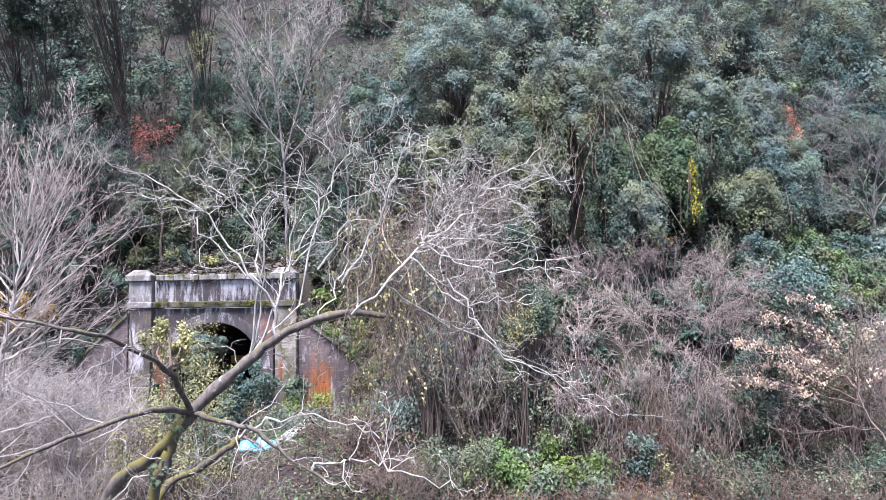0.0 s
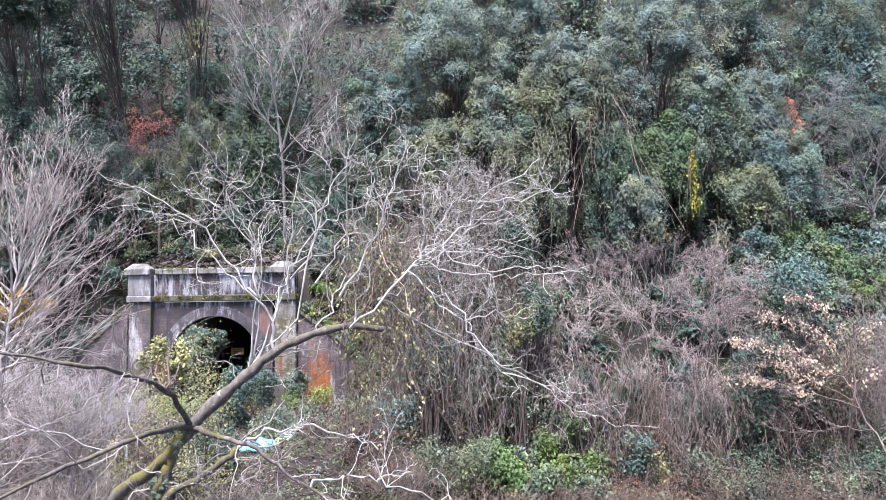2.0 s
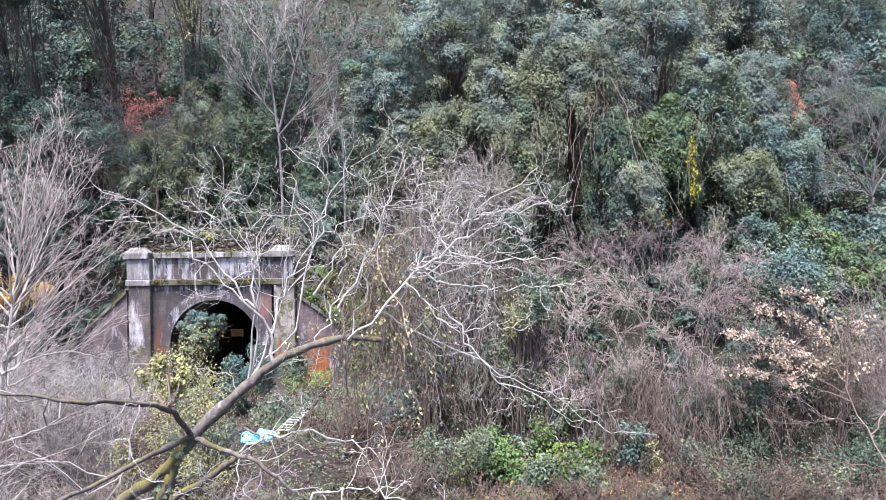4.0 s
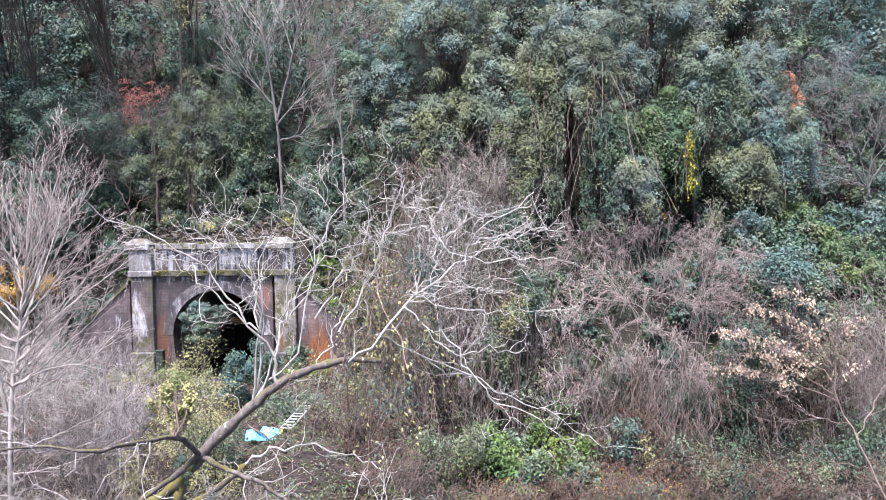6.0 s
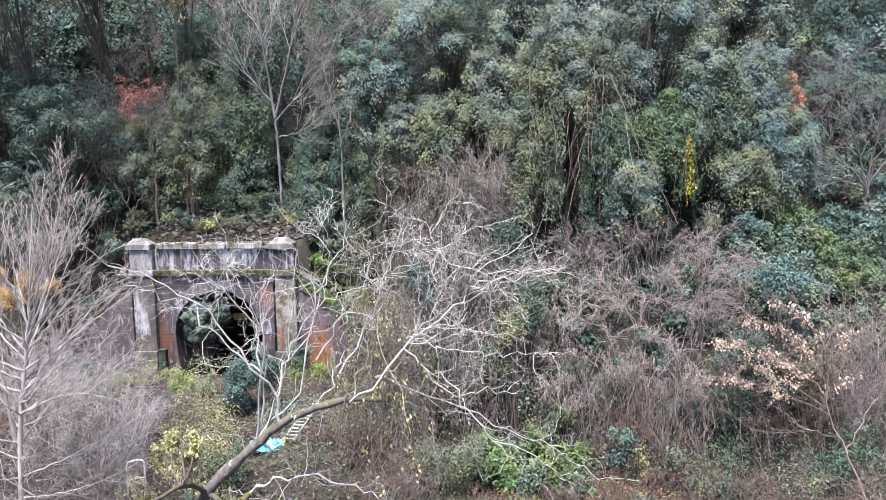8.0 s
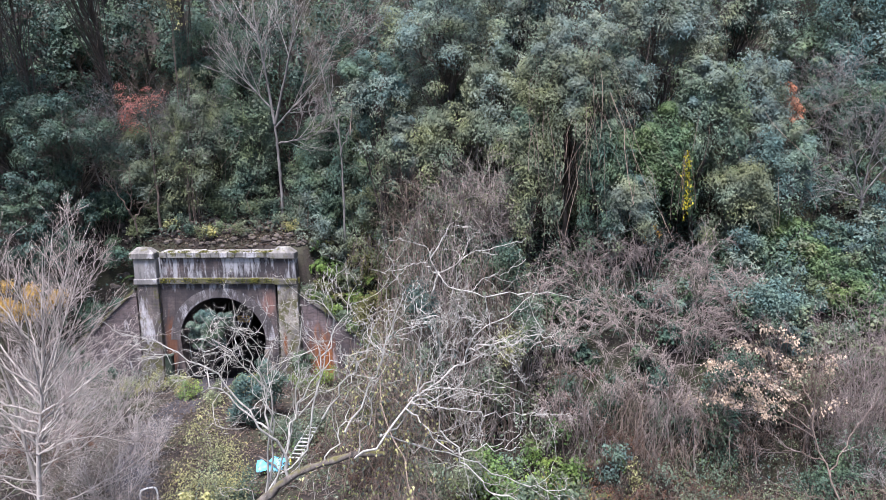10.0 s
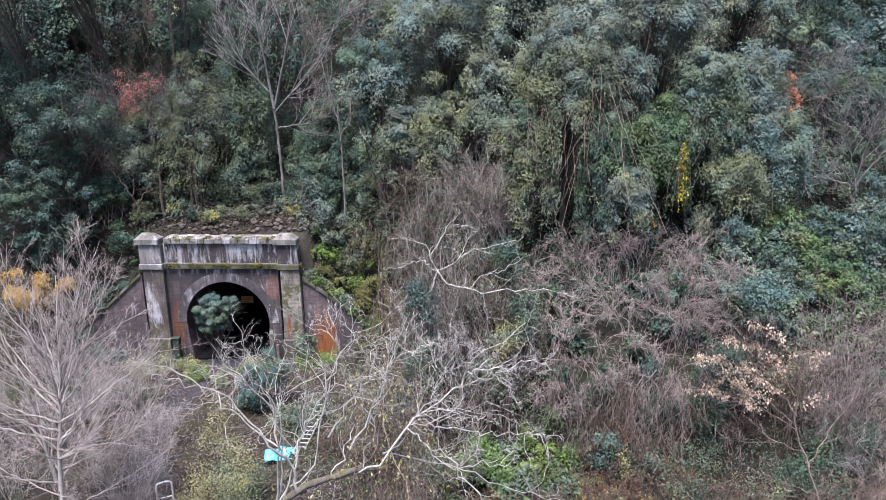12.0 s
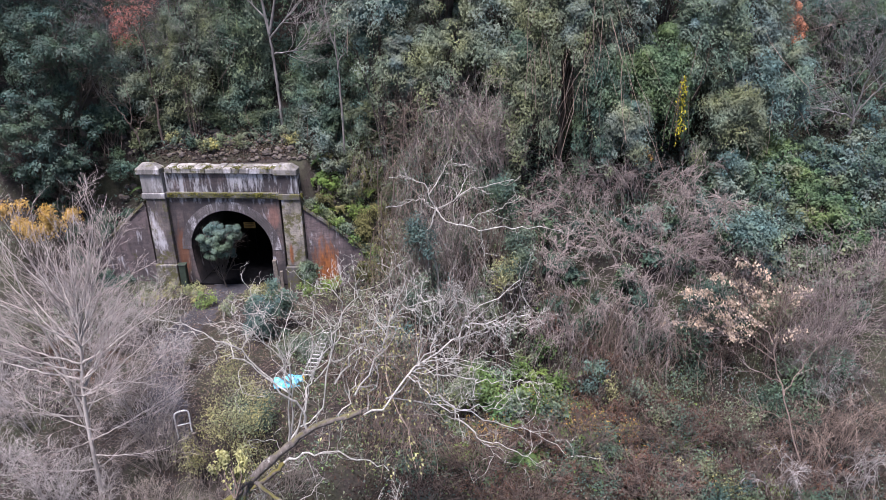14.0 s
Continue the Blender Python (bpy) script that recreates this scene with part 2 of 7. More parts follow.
LEAF_RED = leaf_mat("leaf_red", [(0.0, (0.17, 0.058, 0.05)), (0.6, (0.28, 0.11, 0.095)), (1.0, (0.36, 0.2, 0.17))], 0.6, 0.3, green=False)
LEAF_RUST = leaf_mat("leaf_rust", [(0.0, (0.22, 0.09, 0.055)), (0.6, (0.36, 0.16, 0.1)), (1.0, (0.44, 0.24, 0.16))], 0.65, 0.3, green=False)
LEAF_DRY = leaf_mat("leaf_dry_buff", [(0.0, (0.2, 0.148, 0.112)), (0.6, (0.32, 0.25, 0.2)), (1.0, (0.41, 0.335, 0.275))], 0.6, 0.25, green=False)
LITTER_PALE = leaf_mat("faded_fallen_leaves", [(0.0, (0.09, 0.065, 0.05)), (0.55, (0.16, 0.12, 0.095)), (1.0, (0.27, 0.215, 0.175))], 0.7, 0.1, green=False)
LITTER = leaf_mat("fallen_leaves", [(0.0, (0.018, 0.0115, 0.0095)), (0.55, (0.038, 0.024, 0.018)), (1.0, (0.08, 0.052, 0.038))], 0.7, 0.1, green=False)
BARK_PALE = bark_mat("bark_pale_grey", (0.155, 0.138, 0.125), (0.43, 0.392, 0.356), 5.0)
BARK_WHITE = bark_mat("bark_lichen_white", (0.14, 0.132, 0.12), (0.47, 0.455, 0.41), 9.0)
BARK_PINK = bark_mat("bark_pinkish_twig", (0.13, 0.106, 0.096), (0.33, 0.28, 0.256), 5.0)
BARK_BROWN = bark_mat("bark_brown_vine", (0.05, 0.037, 0.03), (0.158, 0.118, 0.096), 5.0)
BARK_DARK = bark_mat("bark_dark", (0.035, 0.028, 0.025), (0.12, 0.1, 0.085), 6.0)
BARK_GREYISH = bark_mat("bark_ash_grey_twig", (0.125, 0.113, 0.106), (0.34, 0.313, 0.295), 6.0)
BARK_GREY = bark_mat("bark_grey", (0.078, 0.073, 0.07), (0.23, 0.218, 0.207), 6.0)
BARK_MOSSY = bark_mat("bark_mossy", (0.03, 0.025, 0.021), (0.13, 0.11, 0.095), 6.0, (0.125, 0.11, 0.025), 0.5)
BARK_TAN = bark_mat("bark_tan_vine", (0.09, 0.066, 0.052), (0.255, 0.195, 0.158), 5.0)
BARK_THICKET = bark_mat("bark_mauve_twig", (0.1, 0.08, 0.074), (0.285, 0.235, 0.217), 5.0)
BARK_ROSY = bark_mat("bark_rosy_grey_twig", (0.17, 0.142, 0.13), (0.42, 0.365, 0.335), 5.0)
BARK_WARM = bark_mat("bark_warm_grey", (0.075, 0.062, 0.052), (0.24, 0.205, 0.178), 7.0)
BARK_ROUGH = bark_mat("bark_rough_greybrown", (0.022, 0.018, 0.016), (0.13, 0.112, 0.098), 7.0, (0.11, 0.1, 0.03), 0.1, lichen=0.2)


# ---- mesh tools ----
class Kit:
    """Gathers vertices and faces (quads and triangles) as arrays and makes one mesh of them."""

    def __init__(self):
        self.v, self.q, self.t, self.n = [], [], [], 0

    def add(self, verts, faces):
        faces = np.asarray(faces, int)
        faces = faces.reshape(-1, faces.shape[-1]) + self.n
        (self.q if faces.shape[1] == 4 else self.t).append(faces)
        self.v.append(np.asarray(verts, float).reshape(-1, 3))
        self.n += len(self.v[-1])
        return self

    def mesh(self, name, material, smooth=True):
        v = np.concatenate(self.v)
        q = np.concatenate(self.q) if self.q else np.zeros((0, 4), int)
        t = np.concatenate(self.t) if self.t else np.zeros((0, 3), int)
        loops = np.concatenate([q.ravel(), t.ravel()]).astype(np.int32)
        starts = np.concatenate([np.arange(len(q)) * 4, q.size + np.arange(len(t)) * 3]).astype(np.int32)
        me = bpy.data.meshes.new(name)
        me.vertices.add(len(v))
        me.vertices.foreach_set("co", v.astype(np.float32).ravel())
        me.loops.add(len(loops))
        me.loops.foreach_set("vertex_index", loops)
        me.polygons.add(len(starts))
        me.polygons.foreach_set("loop_start", starts)
        me.polygons.foreach_set("use_smooth", np.full(len(starts), smooth))
        me.update(calc_edges=True)
        me.materials.append(material)
        return me


def unit(a):
    return a / np.maximum(np.linalg.norm(a, axis=-1, keepdims=True), 1e-9)


def tubes(kit, P, R, sides=3):
    """Tapered tubes along polylines P (n, k, 3) with radii R (n, k)."""
    P, R = np.asarray(P, float), np.asarray(R, float)
    if len(P) == 0:
        return
    n, k, _ = P.shape
    T = unit(np.gradient(P, axis=1))
    ref = np.where(np.abs(T[:, :1, 2:3]) < 0.8, np.array([0.0, 0, 1]), np.array([1.0, 0, 0]))
    A = unit(np.cross(T, np.broadcast_to(ref, T.shape)))
    B = np.cross(T, A)
    ang = np.arange(sides) * 2 * np.pi / sides
    ring = P[:, :, None] + R[:, :, None, None] * (np.cos(ang)[:, None] * A[:, :, None] + np.sin(ang)[:, None] * B[:, :, None])
    idx = np.arange(n * k * sides).reshape(n, k, sides)
    nx = np.roll(idx, -1, axis=2)
    kit.add(ring, np.stack([idx[:, :-1], nx[:, :-1], nx[:, 1:], idx[:, 1:]], -1))


def spikes(kit, P, R, sides=3):
    """Thin shoots along polylines P (n, k, 3) with radii R (n, k), each drawn out to a point."""
    P, R = np.asarray(P, float), np.asarray(R, float)
    if len(P) == 0:
        return
    n, k, _ = P.shape
    T = unit(np.gradient(P, axis=1))[:, :-1]
    ref = np.where(np.abs(T[:, :1, 2:3]) < 0.8, np.array([0.0, 0, 1]), np.array([1.0, 0, 0]))
    A = unit(np.cross(T, np.broadcast_to(ref, T.shape)))
    B = np.cross(T, A)
    ang = np.arange(sides) * 2 * np.pi / sides
    ring = P[:, :-1, None] + R[:, :-1, None, None] * (np.cos(ang)[:, None] * A[:, :, None] + np.sin(ang)[:, None] * B[:, :, None])
    verts = np.concatenate([ring.reshape(n, -1, 3), P[:, -1:]], 1)
    idx = np.arange(n)[:, None] * verts.shape[1] + np.arange(verts.shape[1])[None]
    body, tip = idx[:, :-1].reshape(n, k - 1, sides) + kit.n, idx[:, -1:] + kit.n
    nx = np.roll(body, -1, axis=2)
    if k > 2:
        kit.q.append(np.stack([body[:, :-1], nx[:, :-1], nx[:, 1:], body[:, 1:]], -1).reshape(-1, 4))
    kit.t.append(np.stack([body[:, -1], nx[:, -1], np.broadcast_to(tip, (n, sides))], -1).reshape(-1, 3))
    kit.v.append(verts.reshape(-1, 3))
    kit.n += n * verts.shape[1]


def leaves(kit, C, A, Nn, L, W, small=False):
    """Leaves at C with their long way A, facing Nn; length L and width W."""
    C, A = np.asarray(C, float), unit(np.asarray(A, float))
    if len(C) == 0:
        return
    S = unit(np.cross(A, Nn))
    U = np.cross(S, A)
    L, W = np.broadcast_to(L, len(C))[:, None], np.broadcast_to(W, len(C))[:, None]
    if small:
        t = np.stack([C - A * L * 0.45 + S * W * 0.5, C + A * L * 0.55 - U * L * 0.12, C - A * L * 0.3 - S * W * 0.5], 1)
        kit.add(t, np.arange(len(C) * 3).reshape(-1, 3))
        return
    q = np.stack([C - A * L * 0.5 - U * L * 0.06, C + S * W * 0.5 - A * L * 0.05 + U * W * 0.12,
                  C + A * L * 0.5 - U * L * 0.12, C - S * W * 0.5 - A * L * 0.05 + U * W * 0.12], 1)
    kit.add(q, np.arange(len(C) * 4).reshape(-1, 4))


def shoots(rng, starts, dirs, lengths, k=5, wander=0.25, up=0.0):
    starts, d = np.asarray(starts, float), unit(np.asarray(dirs, float))
    P = np.zeros((len(starts), k, 3))
    P[:, 0] = starts
    step = np.asarray(lengths, float)[:, None] / (k - 1)
    for i in range(1, k):
        d = unit(d + wander * rng.normal(size=d.shape) + np.array([0, 0, up]))
        P[:, i] = P[:, i - 1] + d * step
    return P


def offshoots(rng, P, R, each, angle=0.8, first=0.25, ratio=0.55, k=5, wander=0.25, up=0.0, thin=0.55, least=0.003, most=0.03):
    """Side shoots from polylines P with radii R: a new (P, R)."""
    n, kk, _ = P.shape
    who = np.repeat(np.arange(n), each)
    t = first + (1 - first) * rng.random(len(who))
    pos = t * (kk - 1)
    i = np.minimum(pos.astype(int), kk - 2)
    fr = (pos - i)[:, None]
    a, b = P[who, i], P[who, i + 1]
    start = a + (b - a) * fr
    tang = unit(b - a)
    side = unit(np.cross(tang, rng.normal(size=tang.shape)))
    ang = angle * (0.6 + 0.7 * rng.random(len(who)))[:, None]
    d = tang * np.cos(ang) + side * np.sin(ang)
    length = np.linalg.norm(P[:, 1:] - P[:, :-1], axis=-1).sum(1)[who] * ratio * (0.55 + 0.8 * rng.random(len(who))) * (1.15 - 0.6 * t)
    Q = shoots(rng, start, d, length, k, wander, up)
    r0 = np.maximum((R[who, i] * (1 - fr[:, 0]) + R[who, i + 1] * fr[:, 0]) * thin, least)
    r0 = np.minimum(r0, most)
    return Q, r0[:, None] * np.linspace(1, 0.35, k)[None]


def smooth_path(points, k=12):
    """A smooth path through a few control points (Catmull-Rom)."""
    p = np.asarray(points, float)
    p = np.vstack([2 * p[0] - p[1], p, 2 * p[-1] - p[-2]])
    out = []
    for u in np.linspace(0, len(p) - 3 - 1e-6, k):
        i, t = int(u), u - int(u)
        a, b, c, d = p[i:i + 4]
        out.append(0.5 * (2 * b + (c - a) * t + (2 * a - 5 * b + 4 * c - d) * t * t + (3 * b - a - 3 * c + d) * t ** 3))
    return np.array(out)


JOINED = {"twig_growth", "limb_growth", "foliage", "stem_growth", "vine_growth", "vine_foliage", "dead_foliage", "green_foliage"}


def part(name, data, parent, label="", material=None, smooth=False):
    """One mesh object under a thing. data: a Kit, a bmesh or a mesh."""
    if isinstance(data, Kit):
        data = data.mesh(name, material)
    elif isinstance(data, bmesh.types.BMesh):
        me = bpy.data.meshes.new(name)
        bmesh.ops.recalc_face_normals(data, faces=data.faces)
        data.to_mesh(me)
        data.free()
        me.materials.append(material)
        if smooth:
            me.polygons.foreach_set("use_smooth", [True] * len(me.polygons))
        data = me
    ob = new(name, data)
    ob.parent = parent
    if name in JOINED:
        tagged(ob, kind="stuff")
    if label:
        tagged(ob, label)
    return ob


def thing(name, at, label, category, group="", kind="", turn=0.0):
    ob = new(name)
    ob.empty_display_size = 0.3
    ob.matrix_world = pose(*at, 0, 0, turn)
    return tagged(ob, label, category, group, kind)


def box(bm, x0, x1, y0, y1, z0, z1, bevel=0.0, jig=0.0, rng=None):
    """A box with softened edges, its corners a little uneven."""
    r = bmesh.ops.create_cube(bm, size=1)
    for v in r["verts"]:
        v.co = Vector(((x0 + x1) / 2 + v.co.x * (x1 - x0), (y0 + y1) / 2 + v.co.y * (y1 - y0), (z0 + z1) / 2 + v.co.z * (z1 - z0)))
        if jig:
            v.co += Vector(rng.normal(size=3)) * jig
    if bevel:
        bmesh.ops.bevel(bm, geom=list({e for v in r["verts"] for e in v.link_edges}), offset=bevel, segments=1, affect="EDGES")


# ---- the lie of the land ----
def lerp_profile(y, pts):
    return np.interp(y, [p[0] for p in pts], [p[1] for p in pts])


FRONT = [(-300, -10), (-40, -9), (0, -6.5), (9, -4.2), (13, -2.6), (17, -1.0), (21, -0.1), (33.5, 0.0)]
BANK = [(33.5, 0), (35.2, 7.6), (38, 11.0), (42, 16.5), (48, 24.5), (60, 38), (90, 52), (300, 58)]
RIGHT = [(-300, -10), (-40, -9), (0, -7), (10, -5), (16, -3.7), (20, -2.9), (24, -2.0), (26, 0.0), (28, 3.2), (30, 5.4), (33, 7.4), (35, 10.6), (38, 16.5), (46, 29.5), (60, 42), (90, 54), (300, 58)]


def step(a, b, x):
    t = np.clip((x - a) / (b - a), 0, 1)
    return t * t * (3 - 2 * t)


def wing_top(x):
    """Height of the walls' top along the tunnel front."""
    return np.interp(x, [-21, -19.5, -15.2, -15.1, -6.6, -6.55, -3.2, -2.2], [0.2, 0.9, 4.45, 6.2, 6.2, 4.35, 1.6, 0.2])


def land(x, y):
    x, y = np.asarray(x, float), np.asarray(y, float)
    left = np.where(y < 33.5, lerp_profile(y, FRONT), 0)
    top = wing_top(x)
    edge = 33.45 - 0.075 * (x + 14)
    bank = np.where(y > 35.2, lerp_profile(y, BANK), top + (7.6 - top) * np.clip((y - edge - 0.4) / np.maximum(35.2 - edge - 0.4, 0.1), 0, 1))
    left = np.where(y > edge, bank, left)
    side = lerp_profile(y, [(-300, -10), (-40, -9), (0, -6.5), (13, -2.6), (21, -0.1), (27, 0.6), (31, 3.6), (35, 8.5), (38, 11.5), (42, 17), (48, 25), (60, 38), (90, 52), (300, 58)])
    left = left + (side - left) * step(-18.0, -22.0, x)
    right = lerp_profile(y, RIGHT)
    z = left + (right - left) * step(-4.6, 1.5, x)
    bump = 0.22 * np.sin(x * 0.9 + 1.3 * np.sin(y * 0.5)) * np.cos(y * 0.8 + 0.6) + 0.1 * np.sin(x * 2.3 + y * 1.7) + 0.06 * np.cos(x * 4.1 - y * 3.3)
    calm = np.where((x > -16) & (x < -6) & (y > 24) & (y < 36), 0.25, 1.0)
    return z + bump * calm


def ground():
    fx = np.concatenate([np.arange(-300, -30, 15), np.arange(-30, -21, 1.0), np.arange(-21, 0, 0.3), np.arange(0, 24, 0.6), np.arange(24, 31, 1.0), np.arange(40, 301, 20)])
    fy = np.concatenate([np.arange(-300, -10, 20), np.arange(-10, 10, 2.0), np.arange(10, 31, 0.5), np.arange(31, 36, 0.2), np.arange(36, 60, 1.0), np.arange(60, 301, 16)])
    X, Y = np.meshgrid(fx, fy, indexing="ij")
    V = np.stack([X, Y, land(X, Y)], -1)
    idx = np.arange(X.size).reshape(X.shape)
    q = np.stack([idx[:-1, :-1], idx[1:, :-1], idx[1:, 1:], idx[:-1, 1:]], -1)
    cx, cy = (X[:-1, :-1] + X[1:, 1:]) / 2, (Y[:-1, :-1] + Y[1:, 1:]) / 2
    keep = ~((cx > -13.6) & (cx < -8.0) & (cy > 32.5) & (cy < 34.6) & (V[:-1, :-1, 2] < 6.0))
    kit = Kit().add(V, q[keep])
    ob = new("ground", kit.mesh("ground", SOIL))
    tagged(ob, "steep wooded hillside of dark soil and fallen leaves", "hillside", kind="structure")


ground()


def track_bed():
    """The old line's bed, a dark strip from the tunnel mouth into the brush."""
    mid = smooth_path([(-10.8, 32.7, 0), (-11.7, 29.2, 0), (-11.9, 26.0, 0), (-11.0, 22.4, 0), (-9.9, 19.6, 0)], 60)
    side = unit(np.cross(np.gradient(mid, axis=0), np.array([0, 0, 1.0])))
    w = np.linspace(-1, 1, 9)
    half = 0.95 + 0.16 * np.sin(np.arange(60) * 0.9) + 0.09 * np.sin(np.arange(60) * 2.3)
    V = mid[:, None] + side[:, None] * (w[None, :, None] * half[:, None, None])
    V[..., 2] = land(V[..., 0], V[..., 1]) + 0.05 * (1 - w[None] ** 4) - 0.02
    idx = np.arange(540).reshape(60, 9)
    kit = Kit().add(V, np.stack([idx[:-1, :-1], idx[:-1, 1:], idx[1:, 1:], idx[1:, :-1]], -1))
    tagged(new("path", kit.mesh("path", simple_mat("wet_grey_ballast", (0.014, 0.014, 0.017), (0.055, 0.053, 0.062), 7.0, 0.8, 0.0, 0.8))), "dark wet grey track bed leading to the tunnel", "path", kind="structure")


track_bed()

# ---- the tunnel front ----
WALL = masonry_mat("sooty_brick_wall", (0.05, 0.039, 0.039), (0.15, 0.118, 0.112), 1.15, [(-2.65, 1.6, 0.34, 2.0)], 0.12, 0.6, rust_hi=(0.13, 0.055, 0.028),
                   drips=[(6.2, 1.1), (4.86, 1.0)], patches=[(2.42, 3.85, 0.42, 0.75, (0.1, 0.055, 0.048), (0.23, 0.125, 0.1)), (-2.2, 3.1, 0.25, 1.1, (0.03, 0.026, 0.028), (0.06, 0.05, 0.05))])
PIER = masonry_mat("weathered_pier", (0.1, 0.084, 0.078), (0.26, 0.225, 0.2), 0.9, None, 0.46, 0.55)
PIER_PALE = masonry_mat("lichen_pier", (0.16, 0.145, 0.125), (0.36, 0.335, 0.285), 0.7, [(3.25, 1.9, 0.14, 0.7)], 0.56, 0.75)
WING = masonry_mat("stained_wing_wall", (0.075, 0.058, 0.06), (0.18, 0.142, 0.142), 0.8, [(5.0, 0.6, 0.8, 2.3)], 0.2, 0.4, rust_hi=(0.36, 0.115, 0.02))
STONE = masonry_mat("dressed_stone", (0.17, 0.165, 0.16), (0.38, 0.365, 0.355), 0.5, None, 0.3, 0.8, bricks=False)
COPING = masonry_mat("worn_coping_stone", (0.15, 0.142, 0.132), (0.36, 0.345, 0.315), 0.6, None, 0.46, 0.85, bricks=False)
MOSSY_STONE = masonry_mat("mossy_stone", (0.1, 0.093, 0.086), (0.24, 0.23, 0.205), 0.8, None, 0.72, 0.3, bricks=False)
RING = masonry_mat("arch_brick", (0.065, 0.058, 0.06), (0.175, 0.155, 0.155), 0.8, None, 0.06, 1.1, bricks=False, drips=[(5.1, 1.9)], in_world=True)
LINING = masonry_mat("tunnel_lining", (0.045, 0.042, 0.042), (0.1, 0.09, 0.09), 0.8, None, 0.05, 0.2)
RUBBLE = masonry_mat("rubble_stone", (0.045, 0.035, 0.03), (0.14, 0.115, 0.1), 0.5, None, 0.4, 0.1, bricks=False)

# bore floor: the darkness inside is put into this near-black, glossless colour
SHADED_FLOOR = simple_mat("shade_blackened_earth", (0.003, 0.003, 0.0035), (0.009, 0.009, 0.01), 3.0, 0.95, 0.0, 0.5, 0.05)
HALF, SPRING = 2.17, 1.98
rg = np.random.default_rng(4)


def arch_outline(n=40, grow=0.0):
    """The opening from its left foot over the crown to its right foot."""
    pts = [(-(1.95 + grow), 0.0), (-(2.09 + grow), 0.9)]
    for i in range(n + 1):
        a = math.pi - math.pi * i / n
        pts.append(((HALF + grow) * math.cos(a), SPRING + (HALF + grow) * math.sin(a)))
    return pts + [(2.09 + grow, 0.9), (1.95 + grow, 0.0)]


def tunnel_front():
    front = thing("tunnel_portal", (-10.75, 32.756, 0), "sooty brick railway tunnel portal with mossy string course and stone coping", "tunnel", turn=-4.29)
    u0, u1, top = -3.0, 2.8, 4.84
    # face of the wall round the opening
    inner = arch_outline()
    outer = []
    for x, z in inner:
        if z <= 0.95:
            outer.append((u0 if x < 0 else u1, z))
            continue
        dx, dz = x, max(z - SPRING, 0.02)
        s = min((u1 if dx > 0 else -u0) / max(abs(dx), 1e-6), (top - SPRING) / dz)
        outer.append((dx * s, SPRING + dz * s))
    for cx in (u0, u1):
        j = min(range(len(outer)), key=lambda i: abs(outer[i][0] - cx) + abs(outer[i][1] - top))
        outer[j] = (cx, top)
    bm = bmesh.new()
    fi = [bm.verts.new((x, 0, z)) for x, z in inner]
    fo = [bm.verts.new((x, 0, z)) for x, z in outer]
    bi = [bm.verts.new((x, 0.9, z)) for x, z in inner]
    bo = [bm.verts.new((x, 0.9, z)) for x, z in outer]
    for i in range(len(inner) - 1):
        bm.faces.new((fi[i], fi[i + 1], fo[i + 1], fo[i]))
        bm.faces.new((bi[i], bo[i], bo[i + 1], bi[i + 1]))
        bm.faces.new((fi[i], bi[i], bi[i + 1], fi[i + 1]))
        bm.faces.new((fo[i], fo[i + 1], bo[i + 1], bo[i]))
    part("wall", bm, front, "dark brick facing with lime bloom and rust runs", WALL)
    bm = bmesh.new()
    box(bm, u0, u1, 0.02, 0.8, 5.12, 6.16)
    part("parapet", bm, front, "dark parapet with pale lime streaks", WALL)
    bm = bmesh.new()
    box(bm, u0 - 0.02, u1 + 0.02, -0.14, 0.5, 4.86, 5.16, 0.03)
    part("string_course", bm, front, "green mossy stone string course", MOSSY_STONE)
    # coping stones
    edges = np.linspace(u0 + 0.1, u1 - 0.05, 14)
    edges[1:-1] += rg.normal(size=12) * 0.05
    for a, b in zip(edges[:-1], edges[1:]):
        bm = bmesh.new()
        box(bm, a + 0.008, b - 0.008, -0.13, 0.85, 6.16, 6.44 + rg.normal() * 0.012, 0.03, 0.006, rg)
        part("coping_stone", bm, front, "", COPING)
    for side, a, b in (("l", -4.2, -3.02), ("r", 2.86, 3.97)):
        mid, w = (a + b) / 2, (b - a) / 2
        pier = new("pier")
        pier.parent = front
        tagged(pier, "weathered square pier with pyramid cap")
        for nm, x0, x1, y0, y1, z0, z1, bev, mt, lab in (
                ("plinth", a + 0.06, b + 0.04, -0.4, 0.3, -0.4, 1.2, 0.03, MOSSY_STONE, "mossy plinth"),
                ("shaft", a + 0.12, b, -0.24, 0.3, 1.2, 4.86, 0.02, PIER if side == "l" else PIER_PALE, ""),
                ("band", a, b + 0.02, -0.32, 0.3, 4.86, 5.16, 0.03, MOSSY_STONE if side == "r" else STONE, ""),
                ("upper_block", a + 0.02, b - 0.03, -0.22, 0.28, 5.16, 6.14, 0.02, STONE if side == "l" else WALL, ""),
                ("cap_slab", a - 0.12, b - 0.04, -0.34, 0.32, 6.14, 6.46, 0.035, COPING, "")):
            bm = bmesh.new()
            box(bm, x0, x1, y0, y1, z0, z1, bev)
            part(nm, bm, pier, lab, mt)
        bm = bmesh.new()
        base = [bm.verts.new((mid - 0.08 + sx * (w - 0.02), -0.01 + sy * 0.3, 6.462)) for sx, sy in ((-1, -1), (1, -1), (1, 1), (-1, 1))]
        tip = [bm.verts.new((mid - 0.08 + sx * 0.3, -0.01 + sy * 0.1, 6.7)) for sx, sy in ((-1, -1), (1, -1), (1, 1), (-1, 1))]
        for i in range(4):
            j = (i + 1) % 4
